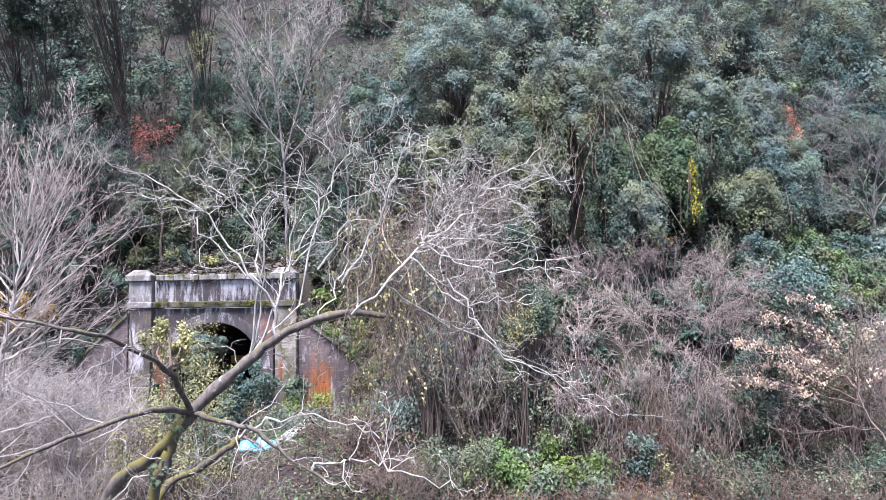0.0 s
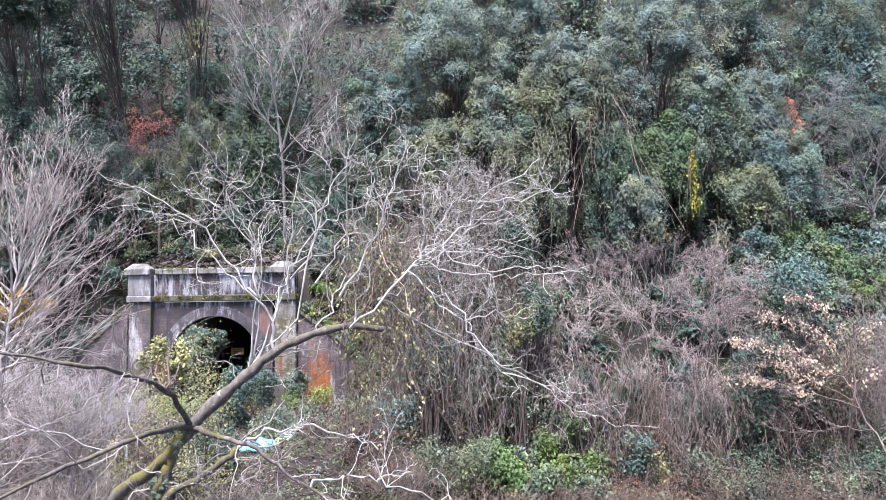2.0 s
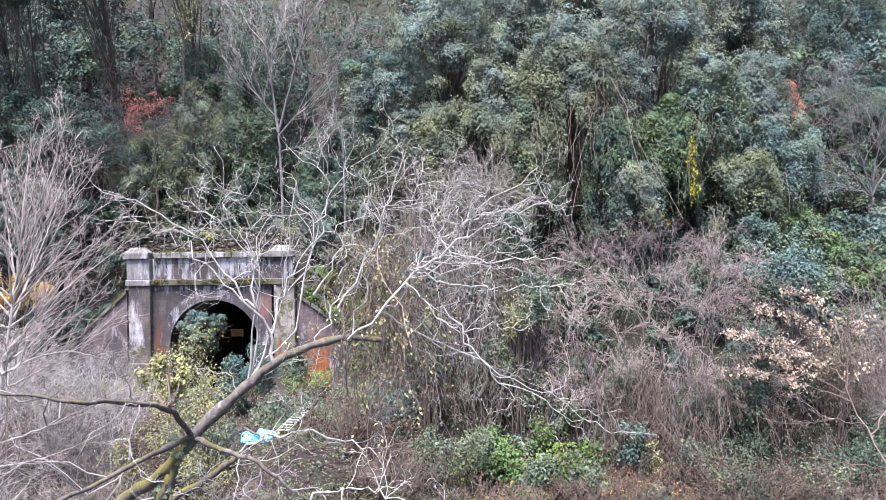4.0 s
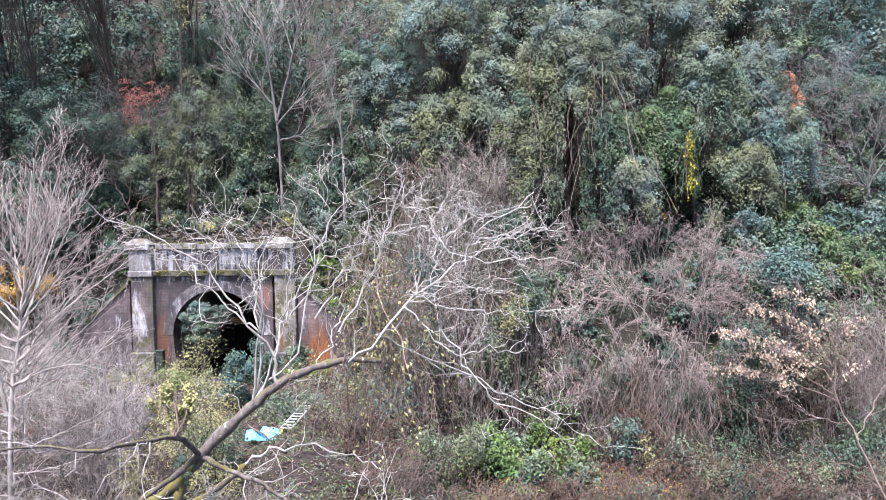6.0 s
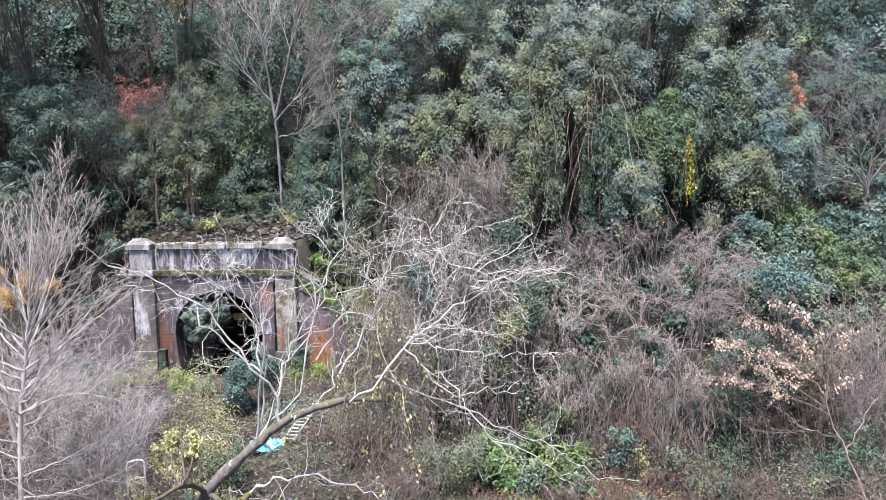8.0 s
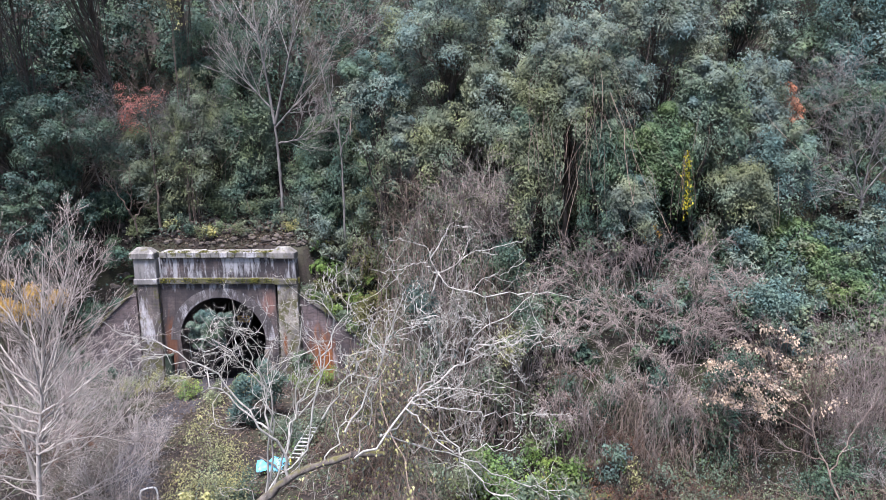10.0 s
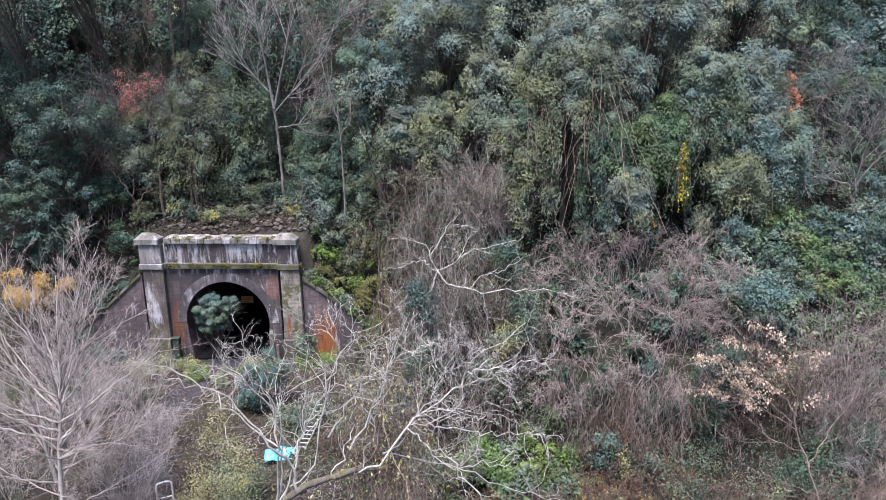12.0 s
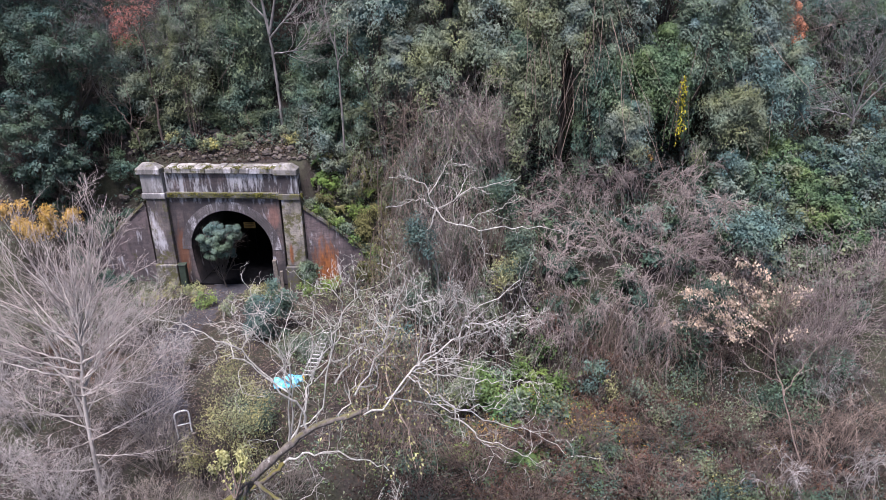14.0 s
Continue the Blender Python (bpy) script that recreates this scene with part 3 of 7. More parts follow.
            bm.faces.new((base[i], base[j], tip[j], tip[i]))
        bm.faces.new(tip)
        bm.faces.new(base[::-1])
        part("pyramid_cap", bm, pier, "pale stone pyramid cap", COPING)
    # vault behind the opening, closed far inside
    bm = bmesh.new()
    ol = arch_outline(28, 0.0)
    rings = []
    for d in (0.9, 6, 14, 24, 34):
        rings.append([bm.verts.new((x * 0.995, d, z * 0.998)) for x, z in ol])
    for r0, r1 in zip(rings[:-1], rings[1:]):
        for i in range(len(ol) - 1):
            bm.faces.new((r0[i], r1[i], r1[i + 1], r0[i + 1]))
    bm.faces.new(rings[-1])
    part("vault", bm, front, "dark brick-lined tunnel bore", LINING)
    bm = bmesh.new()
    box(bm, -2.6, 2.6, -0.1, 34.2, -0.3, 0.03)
    part("tunnel_floor", bm, front, "earth tunnel floor coloured near black for the bore's darkness", SHADED_FLOOR)
    # wing walls
    for nm, pts in (("right", [(4.02, 4.3), (6.0, 2.9), (7.6, 1.6), (8.4, 0.6)]), ("left", [(-4.3, 4.5), (-6.3, 2.75), (-8.6, 0.9), (-9.4, 0.2)])):
        wing = new("wing_wall")
        wing.parent = front
        tagged(wing, "rust-stained sloping wing wall" if nm == "right" else "grey sloping wing wall with stone coping")
        bm = bmesh.new()
        s = 1 if nm == "right" else -1
        rows = [[bm.verts.new((x, y, z)) for x, z in pts] + [bm.verts.new((x, y, -0.5)) for x, _ in pts[::-1]] for y in (0.02, 0.6)]
        bm.faces.new(rows[0])
        bm.faces.new(rows[1][::-1])
        for i in range(len(rows[0])):
            j = (i + 1) % len(rows[0])
            bm.faces.new((rows[0][i], rows[1][i], rows[1][j], rows[0][j]))
        part("wall_body", bm, wing, "", WING)
        for (xa, za), (xb, zb) in zip(pts[:-1], pts[1:]):
            n = max(2, int(abs(xb - xa) / 0.55))
            for i in range(n):
                f0, f1 = i / n + 0.012, (i + 1) / n - 0.012
                x0, x1, z0, z1 = xa + (xb - xa) * f0, xa + (xb - xa) * f1, za + (zb - za) * f0, za + (zb - za) * f1
                bm = bmesh.new()
                vs = [bm.verts.new(p) for p in ((x0, -0.07, z0), (x1, -0.07, z1), (x1, 0.65, z1), (x0, 0.65, z0), (x0, -0.07, z0 + 0.16), (x1, -0.07, z1 + 0.16), (x1, 0.65, z1 + 0.16), (x0, 0.65, z0 + 0.16))]
                for f in ((0, 1, 5, 4), (1, 2, 6, 5), (2, 3, 7, 6), (3, 0, 4, 7), (4, 5, 6, 7), (3, 2, 1, 0)):
                    bm.faces.new([vs[q] for q in f])
                part("coping_stone", bm, wing, "", MOSSY_STONE)
    return front


PORTAL = tunnel_front()


def moss_fringe(name, x0, x1, y0, y1, z0, z1, n, seed, label):
    """Tufts of moss along a ledge of the tunnel front."""
    rng = np.random.default_rng(seed)
    spots = np.sort(rng.uniform(x0, x1, max(6, int((x1 - x0) * 3.2))))
    x = np.clip(rng.choice(spots, n) + rng.normal(size=n) * 0.13, x0, x1)
    C = np.stack([x, rng.uniform(y0, y1, n), z0 + (z1 - z0) * rng.random(n) ** 0.7], -1)
    kit = Kit()
    A = unit(rng.normal(size=(n, 3)) + np.array([0, -0.4, -0.6]))
    leaves(kit, C, A, unit(rng.normal(size=(n, 3)) * 0.5 + np.array([0, -0.7, 0.6])), rng.uniform(0.04, 0.1, n), rng.uniform(0.03, 0.07, n), True)
    tagged(part(name, kit, PORTAL, label, MOSS_TUFT), label, kind="stuff")


MOSS_TUFT = leaf_mat("moss_tufts", [(0.0, (0.03, 0.032, 0.01)), (0.55, (0.07, 0.07, 0.02)), (1.0, (0.13, 0.12, 0.035))], 0.8, 0.1)
moss_fringe("moss_fringe", -2.9, 4.05, -0.19, -0.06, 4.92, 5.15, 2600, 61, "olive moss on the string course")
moss_fringe("coping_moss", -4.2, 3.9, -0.2, 0.3, 6.42, 6.47, 900, 62, "moss patches on the coping")


def arch_bricks():
    """Four rings of bricks on edge round the opening."""
    for ring in range(4):
        r0 = HALF + 0.01 + ring * 0.122
        n = int(math.pi * (r0 + 0.06) / 0.1)
        da = math.pi / n
        bm = bmesh.new()
        box(bm, -(da * r0) / 2 + 0.005, (da * r0) / 2 - 0.005, -0.01, 0.06, 0.004, 0.118, 0.006)
        me = bpy.data.meshes.new("brick")
        bm.to_mesh(me)
        bm.free()
        me.materials.append(RING)
        for i in range(n):
            a = da * (i + 0.5)
            ob = new("brick", me)
            ob.parent = PORTAL
            ob.matrix_basis = Matrix.Translation((r0 * math.cos(a), rg.normal() * 0.004, SPRING + r0 * math.sin(a))) @ Matrix.Rotation(math.pi / 2 - a, 4, "Y")


# ---- loose things by the tunnel ----
WOOD_GREY = simple_mat("weathered_grey_wood", (0.06, 0.05, 0.042), (0.19, 0.165, 0.14), 9.0, 0.85)
SIGN_PAINT = simple_mat("faded_ochre_paint", (0.26, 0.15, 0.035), (0.4, 0.24, 0.06), 6.0, 0.6)
ALU = simple_mat("dull_aluminium", (0.45, 0.45, 0.44), (0.7, 0.7, 0.68), 12.0, 0.45, 0.6)
WHITE_PAINT = simple_mat("white_painted_steel", (0.6, 0.6, 0.6), (0.8, 0.8, 0.8), 9.0, 0.5)
TARP = simple_mat("blue_tarpaulin", (0.06, 0.3, 0.46), (0.14, 0.45, 0.62), 2.5, 0.42)
YELLOW_PLASTIC = simple_mat("yellow_plastic", (0.4, 0.28, 0.02), (0.55, 0.42, 0.06), 5.0, 0.45)
# near black, so that the sign's posts are lost in the tunnel's darkness
UNLIT_WOOD = simple_mat("shade_black_timber", (0.004, 0.004, 0.004), (0.01, 0.009, 0.009), 9.0, 0.95, 0.0, 0.2, 0.05)
DARK_METAL = simple_mat("dark_green_metal", (0.012, 0.02, 0.014), (0.035, 0.05, 0.035), 9.0, 0.6)
BAR_INK = simple_mat("faded_dark_ink", (0.06, 0.04, 0.02), (0.12, 0.08, 0.04), 20.0, 0.8)


def sign_board():
    sign = thing("sign_board", (-10.5, 35.6, 0.05), "faded ochre sign board on two posts inside the tunnel", "sign", turn=-4)
    bm = bmesh.new()
    box(bm, -0.33, 0.33, -0.02, 0.02, 2.05, 2.42, 0.006)
    part("board", bm, sign, "ochre painted board", SIGN_PAINT)
    for x in (-0.26, 0.26):
        bm = bmesh.new()
        box(bm, x - 0.02, x + 0.02, 0.022, 0.06, 0.0, 2.4, 0.005)
        part("post", bm, sign, "timber post coloured near black to sink into the tunnel's darkness", UNLIT_WOOD)
    for z in (2.33, 2.23, 2.13):
        bm = bmesh.new()
        box(bm, -0.25, 0.25 - 0.1 * (z < 2.15), -0.026, -0.021, z - 0.02, z + 0.02)
        part("writing_bar", bm, sign, "", BAR_INK)


def wooden_post():
    post = thing("wooden_post", (-8.3, 31.95, float(land(-8.3, 31.95))), "weathered grey timber post leaning at the tunnel mouth", "post")
    bm = bmesh.new()
    box(bm, -0.1, 0.1, -0.1, 0.1, -0.2, 1.75, 0.02)
    bmesh.ops.rotate(bm, verts=bm.verts, cent=(0, 0, 0), matrix=Matrix.Rotation(radians(-3), 3, "Y"))
    part("timber", bm, post, "", WOOD_GREY)
    bm = bmesh.new()
    box(bm, 0.12, 0.28, -0.06, 0.1, -0.2, 1.1, 0.02)
    part("short_timber", bm, post, "", WOOD_GREY)


def utility_box():
    cab = thing("utility_cabinet", (-13.35, 32.4, float(land(-13.35, 32.4))), "narrow dark green metal cabinet beside the pier", "cabinet")
    bm = bmesh.new()
    box(bm, -0.17, 0.17, -0.15, 0.15, 0, 1.35, 0.015)
    part("body", bm, cab, "", DARK_METAL)
    bm = bmesh.new()
    box(bm, -0.15, 0.15, -0.165, -0.152, 0.1, 1.3, 0.006)
    part("door", bm, cab, "", DARK_METAL)
    bm = bmesh.new()
    box(bm, -0.2, 0.2, -0.19, 0.18, 1.35, 1.4, 0.01)
    part("lid", bm, cab, "", DARK_METAL)


def ladder(foot, head):
    foot, head = Vector(foot), Vector(head)
    lad = thing("ladder", tuple(foot), "pale aluminium ladder lying on the leaf-covered slope", "ladder")
    way = head - foot
    length = way.length
    y = way.normalized()
    x = y.cross(Vector((0, 0, 1))).normalized()
    z = x.cross(y)
    lad.matrix_world = Matrix.Translation(foot) @ Matrix((x, y, z)).transposed().to_4x4()
    for s in (-0.2, 0.2):
        bm = bmesh.new()
        box(bm, s - 0.018, s + 0.018, 0, length, 0.02, 0.09, 0.005)
        part("rail", bm, lad, "", ALU)
    n = int(length / 0.28)
    for i in range(n):
        d = 0.16 + i * 0.28
        bm = bmesh.new()
        box(bm, -0.185, 0.185, d - 0.022, d + 0.022, 0.035, 0.075, 0.006)
        part("rung", bm, lad, "", ALU)


def tarpaulin(x, y, sx, sy, turn):
    z = float(land(x, y))
    t = thing("tarpaulin", (x, y, z), "crumpled bright blue tarpaulin on the slope", "tarpaulin", turn=turn)
    rng = np.random.default_rng(11)
    n, m = 34, 20
    U, V = np.meshgrid(np.linspace(-1, 1, n), np.linspace(-1, 1, m), indexing="ij")
    ph = rng.random(6) * 6
    ridge = 0.3 * np.exp(-((V - 0.25 - 0.15 * U) / 0.6) ** 2) * (1 - 0.35 * np.abs(U + 0.15) ** 2)
    dip = -0.13 * np.exp(-((U + 0.25 + 0.35 * V) / 0.16) ** 2)
    H = ridge + dip + 0.022 * np.sin(6 * U + 2 * V + ph[0]) + 0.016 * np.sin(11 * U - 4 * V + ph[1]) + 0.01 * np.sin(17 * V + 5 * U + ph[2]) + 0.05
    X = U * sx + 0.03 * np.sin(3 * V + ph[3])
    Y = V * sy + 0.03 * np.sin(4 * U + ph[4]) - 0.08 * U
    P = np.stack([X, Y, np.maximum(H, 0.03)], -1)
    idx = np.arange(n * m).reshape(n, m)
    q = np.stack([idx[:-1, :-1], idx[1:, :-1], idx[1:, 1:], idx[:-1, 1:]], -1)
    P2 = P - np.array([0, 0, 0.02])
    k = Kit().add(P, q)
    k.add(P2, q[..., ::-1])
    part("sheet", k, t, "", TARP)
    bm = bmesh.new()
    box(bm, sx * 0.93, sx * 1.05, -sy * 0.5, sy * 0.25, 0.1, 0.26, 0.02)
    part("yellow_corner", bm, t, "yellow plastic corner", YELLOW_PLASTIC)
    k = Kit()
    path = smooth_path([(-sx * 0.9, sy * 0.5, 0.42), (-sx * 0.45, 0.0, 0.3), (0.0, -sy * 0.5, 0.2), (sx * 0.3, -sy * 1.1, 0.06)], 10)
    tubes(k, [path], [np.linspace(0.045, 0.025, 10)], 7)
    part("fallen_stick", k, t, "dark stick lying across the sheet", BARK_DARK)


def steel_frame(x, y):
    st = thing("barrier_frame", (x, y, float(land(x, y)) - 0.15), "small white painted steel hoop frame in the brush", "barrier", turn=25)
    k = Kit()
    tubes(k, [smooth_path([(-0.25, 0, 0), (-0.25, 0, 0.55), (-0.24, 0, 1.1), (-0.1, 0, 1.2), (0.12, 0, 1.2), (0.25, 0, 1.08), (0.25, 0, 0.55), (0.25, 0, 0)], 26)], np.full((1, 26), 0.03), 8)
    part("hoop", k, st, "", material=WHITE_PAINT)
    k = Kit()
    tubes(k, [np.linspace((-0.25, 0, 0.62), (0.25, 0, 0.62), 3)], np.full((1, 3), 0.022), 8)
    part("crossbar", k, st, "", material=WHITE_PAINT)


def rock_mesh(rng, name, mat):
    bm = bmesh.new()
    bmesh.ops.create_icosphere(bm, subdivisions=1, radius=0.5)
    for v in bm.verts:
        v.co = Vector(np.array(v.co) * rng.uniform(0.75, 1.2, 3))
        v.co.x, v.co.z = max(-0.42, min(0.42, v.co.x)), max(-0.36, min(0.36, v.co.z))
    me = bpy.data.meshes.new(name)
    bm.to_mesh(me)
    bm.free()
    me.materials.append(mat)
    return me


def rubble_bank():
    """Dry rubble courses on the bank above the coping and beside the wings."""
    rng = np.random.default_rng(21)
    kinds = [rock_mesh(rng, "stone", RUBBLE) for _ in range(7)]
    bank = thing("rubble_bank", (-10.6, 34.6, 6.4), "dry rubble stone bank above the tunnel coping", "stone bank")
    bank.matrix_world = Matrix.Identity(4)

    def put(x, y, size):
        ob = new("stone", kinds[rng.integers(7)])
        ob.parent = bank
        z = float(land(x, y))
        ob.matrix_basis = Matrix.LocRotScale((x, y, z + size * 0.12), Euler(rng.uniform(-0.5, 0.5, 3) + np.array([0, 0, rng.uniform(0, 6)])), (size * 1.3, size, size * 0.9))

    for _ in range(190):
        x = rng.uniform(-14.3, -5.4)
        put(x, rng.uniform(33.95, 35.3) - 0.075 * (x + 10.7), rng.choice([0.14, 0.2, 0.28, 0.36]) * rng.uniform(0.8, 1.2))
    for _ in range(70):
        x = rng.uniform(-19, -15.3)
        put(x, rng.uniform(33.8, 35.5), rng.uniform(0.15, 0.42))
    for _ in range(40):
        x = rng.uniform(-6.6, -3.2)
        put(x, rng.uniform(33.2, 34.6), rng.uniform(0.12, 0.34))


sign_board()
wooden_post()
utility_box()


# ---- plants ----
def swarm(rng, clumps, radii, count, out=None):
    """Leaf places on the outer shells of clumps: centres, outward ways."""
    w = radii ** 2
    who = rng.choice(len(clumps), count, p=w / w.sum())
    d = unit(rng.normal(size=(count, 3)) * 0.8 + np.array([0, -0.6, 0.5]))
    r = radii[who] * (0.7 + 0.38 * np.sqrt(rng.random(count)))
    C = clumps[who] + d * r[:, None] * np.array([1.0, 1.0, 0.9])
    return C, d


def leaf_set(rng, kit, C, d, size, droop=0.5, small=False):
    n = len(C)
    A = unit(d * np.array([0.8, 0.8, 0.3]) + rng.normal(size=(n, 3)) * 0.6 - np.array([0, 0, droop]))
    Nn = unit(d + rng.normal(size=(n, 3)) * 0.12 + np.array([0, 0, 0.5]))
    A = unit(A - 0.72 * (A * Nn).sum(1, keepdims=True) * Nn)
    L = size * rng.uniform(0.65, 1.35, n)
    leaves(kit, C, A, Nn, L, L * rng.uniform(0.46, 0.68, n), small)


def crown_clumps(rng, c, r, n):
    d = unit(rng.normal(size=(n, 3)) + np.array([0, -0.7, 0.15]))
    f = rng.uniform(0.45, 1.05, n) ** 0.5
    lump = 1 + 0.22 * np.sin(d[:, 0] * 5 + rng.random() * 6) * np.cos(d[:, 2] * 4 + rng.random() * 6)
    return np.asarray(c) + d * (f * lump)[:, None] * np.asarray(r), np.mean(r) * rng.uniform(0.12, 0.34, n)


def strands(rng, tops, lengths, k=7, wander=0.1):
    d = rng.normal(size=(len(tops), 3)) * 0.25 + np.array([0, -0.1, -1.0])
    return shoots(rng, tops, d, lengths, k, wander * 2.2, -0.25)


def along(rng, P, per):
    """Points spread along polylines."""
    n, k, _ = P.shape
    who = np.repeat(np.arange(n), per)
    pos = rng.random(len(who)) * (k - 1)
    i = np.minimum(pos.astype(int), k - 2)
    f = (pos - i)[:, None]
    return P[who, i] * (1 - f) + P[who, i + 1] * f


def evergreen(name, c, r, count, leaf, size=0.15, label="", seed=0, group="", drape=0, drape_leaf=None, drape_len=3.0, bark=None, category="tree", vines_bare=0.07, base=None, fine=True, lumps=None, trunk_r=None, gap=None):
    """A broadleaf tree: trunk, limbs to every clump, a crown of single leaves and, where wanted, hanging vines."""
    rng = np.random.default_rng(seed)
    c, r = np.array(c, float), np.array(r, float)
    bx, by = (c[0] + 0.25 * rng.normal(), c[1] + 0.35 * r[1]) if base is None else base
    foot = np.array([bx, by, float(land(bx, by)) - 0.3])
    t = thing(name, tuple(foot + np.array([0, 0, 0.3])), label, category, group)
    inv = t.matrix_world.inverted()
    n = max(16, int(20 + 3.2 * r.prod()))
    clumps, cr = crown_clumps(rng, c, r, lumps or min(n, 90))
    cr = cr * (0.6 if lumps else 1.0)
    trunk = smooth_path([foot, foot * 0.6 + c * 0.4 + rng.normal(size=3) * 0.15, c + np.array([0, 0, r[2] * 0.55])], 9)
    rad = trunk_r or 0.06 + 0.05 * r.mean()
    kit = Kit()
    tubes(kit, [trunk], [np.linspace(rad, rad * 0.35, 9)], 7)
    obs = [part("trunk", kit, t, "", bark or BARK_DARK)]
    kit = Kit()
    if not fine:
        clumps_l = clumps[:8]
    else:
        clumps_l = clumps
    j = rng.integers(3, 8, len(clumps_l))
    s = trunk[j]
    mid = s * 0.45 + clumps_l * 0.55 + rng.normal(size=s.shape) * 0.15
    P = np.stack([s, s * 0.7 + mid * 0.3 + rng.normal(size=s.shape) * 0.06, mid, clumps_l], 1)
    tubes(kit, P, np.linspace(rad * 0.38, 0.012, 4)[None].repeat(len(P), 0), 3)
    if fine:
        Q, R = offshoots(rng, P, np.full((len(P), 4), 0.02), 3, 0.7, 0.5, 0.5, 4)
        tubes(kit, Q, R, 3)
    obs.append(part("limb_growth", kit, t, "", bark or BARK_DARK))
    kit = Kit()
    C, d = swarm(rng, clumps, cr, count)
    C = C + rng.normal(size=C.shape) * np.array([0.035, 0.03, 0.03])
    leaf_set(rng, kit, C, d, size, small=size > 0.1)
    obs.append(part("crown", kit, t, "", leaf))
    if drape:
        ang = rng.uniform(math.pi * 0.95, math.pi * 2.05, drape)
        h = rng.uniform(-0.3, 0.75, drape)
        ww = np.sqrt(np.maximum(1 - h ** 2, 0.05)) * rng.uniform(0.8, 1.02, drape)
        tops = c + np.stack([np.cos(ang) * ww * r[0], np.sin(ang) * ww * r[1], h * r[2]], -1)
        S = strands(rng, tops, drape_len * rng.uniform(0.4, 1.25, drape))
        kit = Kit()
        bare = S[: int(drape * vines_bare)]
        tubes(kit, bare, np.full((len(bare), S.shape[1]), 0.007) * rng.uniform(0.6, 1.8, (len(bare), 1)), 3)
        obs.append(part("vine_growth", kit, t, "thin brown hanging vine stems", BARK_TAN))
        kit = Kit()
        # a skirt of foliage that widens downwards with a torn hem, and short leafy ropes below it
        m = max(14, int(drape * 0.6))
        f = rng.random(m)
        ang = rng.uniform(math.pi * 0.95, math.pi * 2.05, m)
        hem = 0.66 + 0.4 * np.sin(ang * 5 + rng.random() * 6)
        f = f * hem
        ww = 0.9 + 0.3 * f + rng.normal(size=m) * 0.05
        skirt = c + np.stack([np.cos(ang) * ww * r[0], np.sin(ang) * ww * r[1], 0.2 * r[2] - f * (0.85 * drape_len + r[2] * 0.5)], -1)
        srad = rng.uniform(0.22, 0.55, m)
        cols = max(3, drape // 14)
        top, reach = tops[rng.choice(drape, cols)], drape_len * rng.uniform(0.3, 0.95, cols)
        steps = 9
        f = np.linspace(0, 1, steps)
        chain = top[:, None] + np.stack([0.4 * np.sin(f * 3 + rng.random((cols, 1)) * 6), -0.25 * np.sqrt(f) * np.ones((cols, 1)) - 0.1, -f * reach[:, None]], -1)
        wide = (0.42 * rng.uniform(0.3, 1.3, (cols, steps)) * (1 - 0.45 * f ** 1.5)).ravel()
        sleeve = trunk[2:8] + np.array([0, -0.15, 0.0])
        C, d = swarm(rng, np.concatenate([chain.reshape(-1, 3), skirt, sleeve]), np.concatenate([wide, srad, np.full(6, 0.34)]), drape * 72)
        C = C + rng.normal(size=C.shape) * np.array([0.06, 0.05, 0.1])
        if gap:
            keep = (C[:, 0] < gap[0]) | (C[:, 0] > gap[1]) | (C[:, 2] > gap[2] + 0.5 * np.sin(C[:, 0] * 9))
            C, d = C[keep], d[keep]
        leaf_set(rng, kit, C, unit(d + np.array([0, -0.3, 0.25])), size * 0.95, 0.9, True)
        C = along(rng, S[int(drape * 0.6):], 8)
        if gap:
            C = C[(C[:, 0] < gap[0]) | (C[:, 0] > gap[1]) | (C[:, 2] > gap[2])]
        leaf_set(rng, kit, C + rng.normal(size=C.shape) * 0.06, unit(rng.normal(size=C.shape) + np.array([0, -0.9, 0.2])), size * 0.8, 0.9)
        obs.append(part("vine_foliage", kit, t, "leafy curtain of creepers", drape_leaf or leaf))
    for o in obs:
        o.matrix_parent_inverse = inv
    return t


def bare_growth(rng, P, R, levels, angle=0.7, wander=0.22, up=0.05, ratio=0.55, first=0.2, most=0.022):
    """Branches on branches from the limbs P: a list of (P, R) by level."""
    out = []
    for each, k, least in levels:
        P, R = offshoots(rng, P, R, each, angle, first, ratio, k, wander, up, 0.5, least, most)
        most *= 0.6
        out.append((P, R))
        first = 0.25
    return out


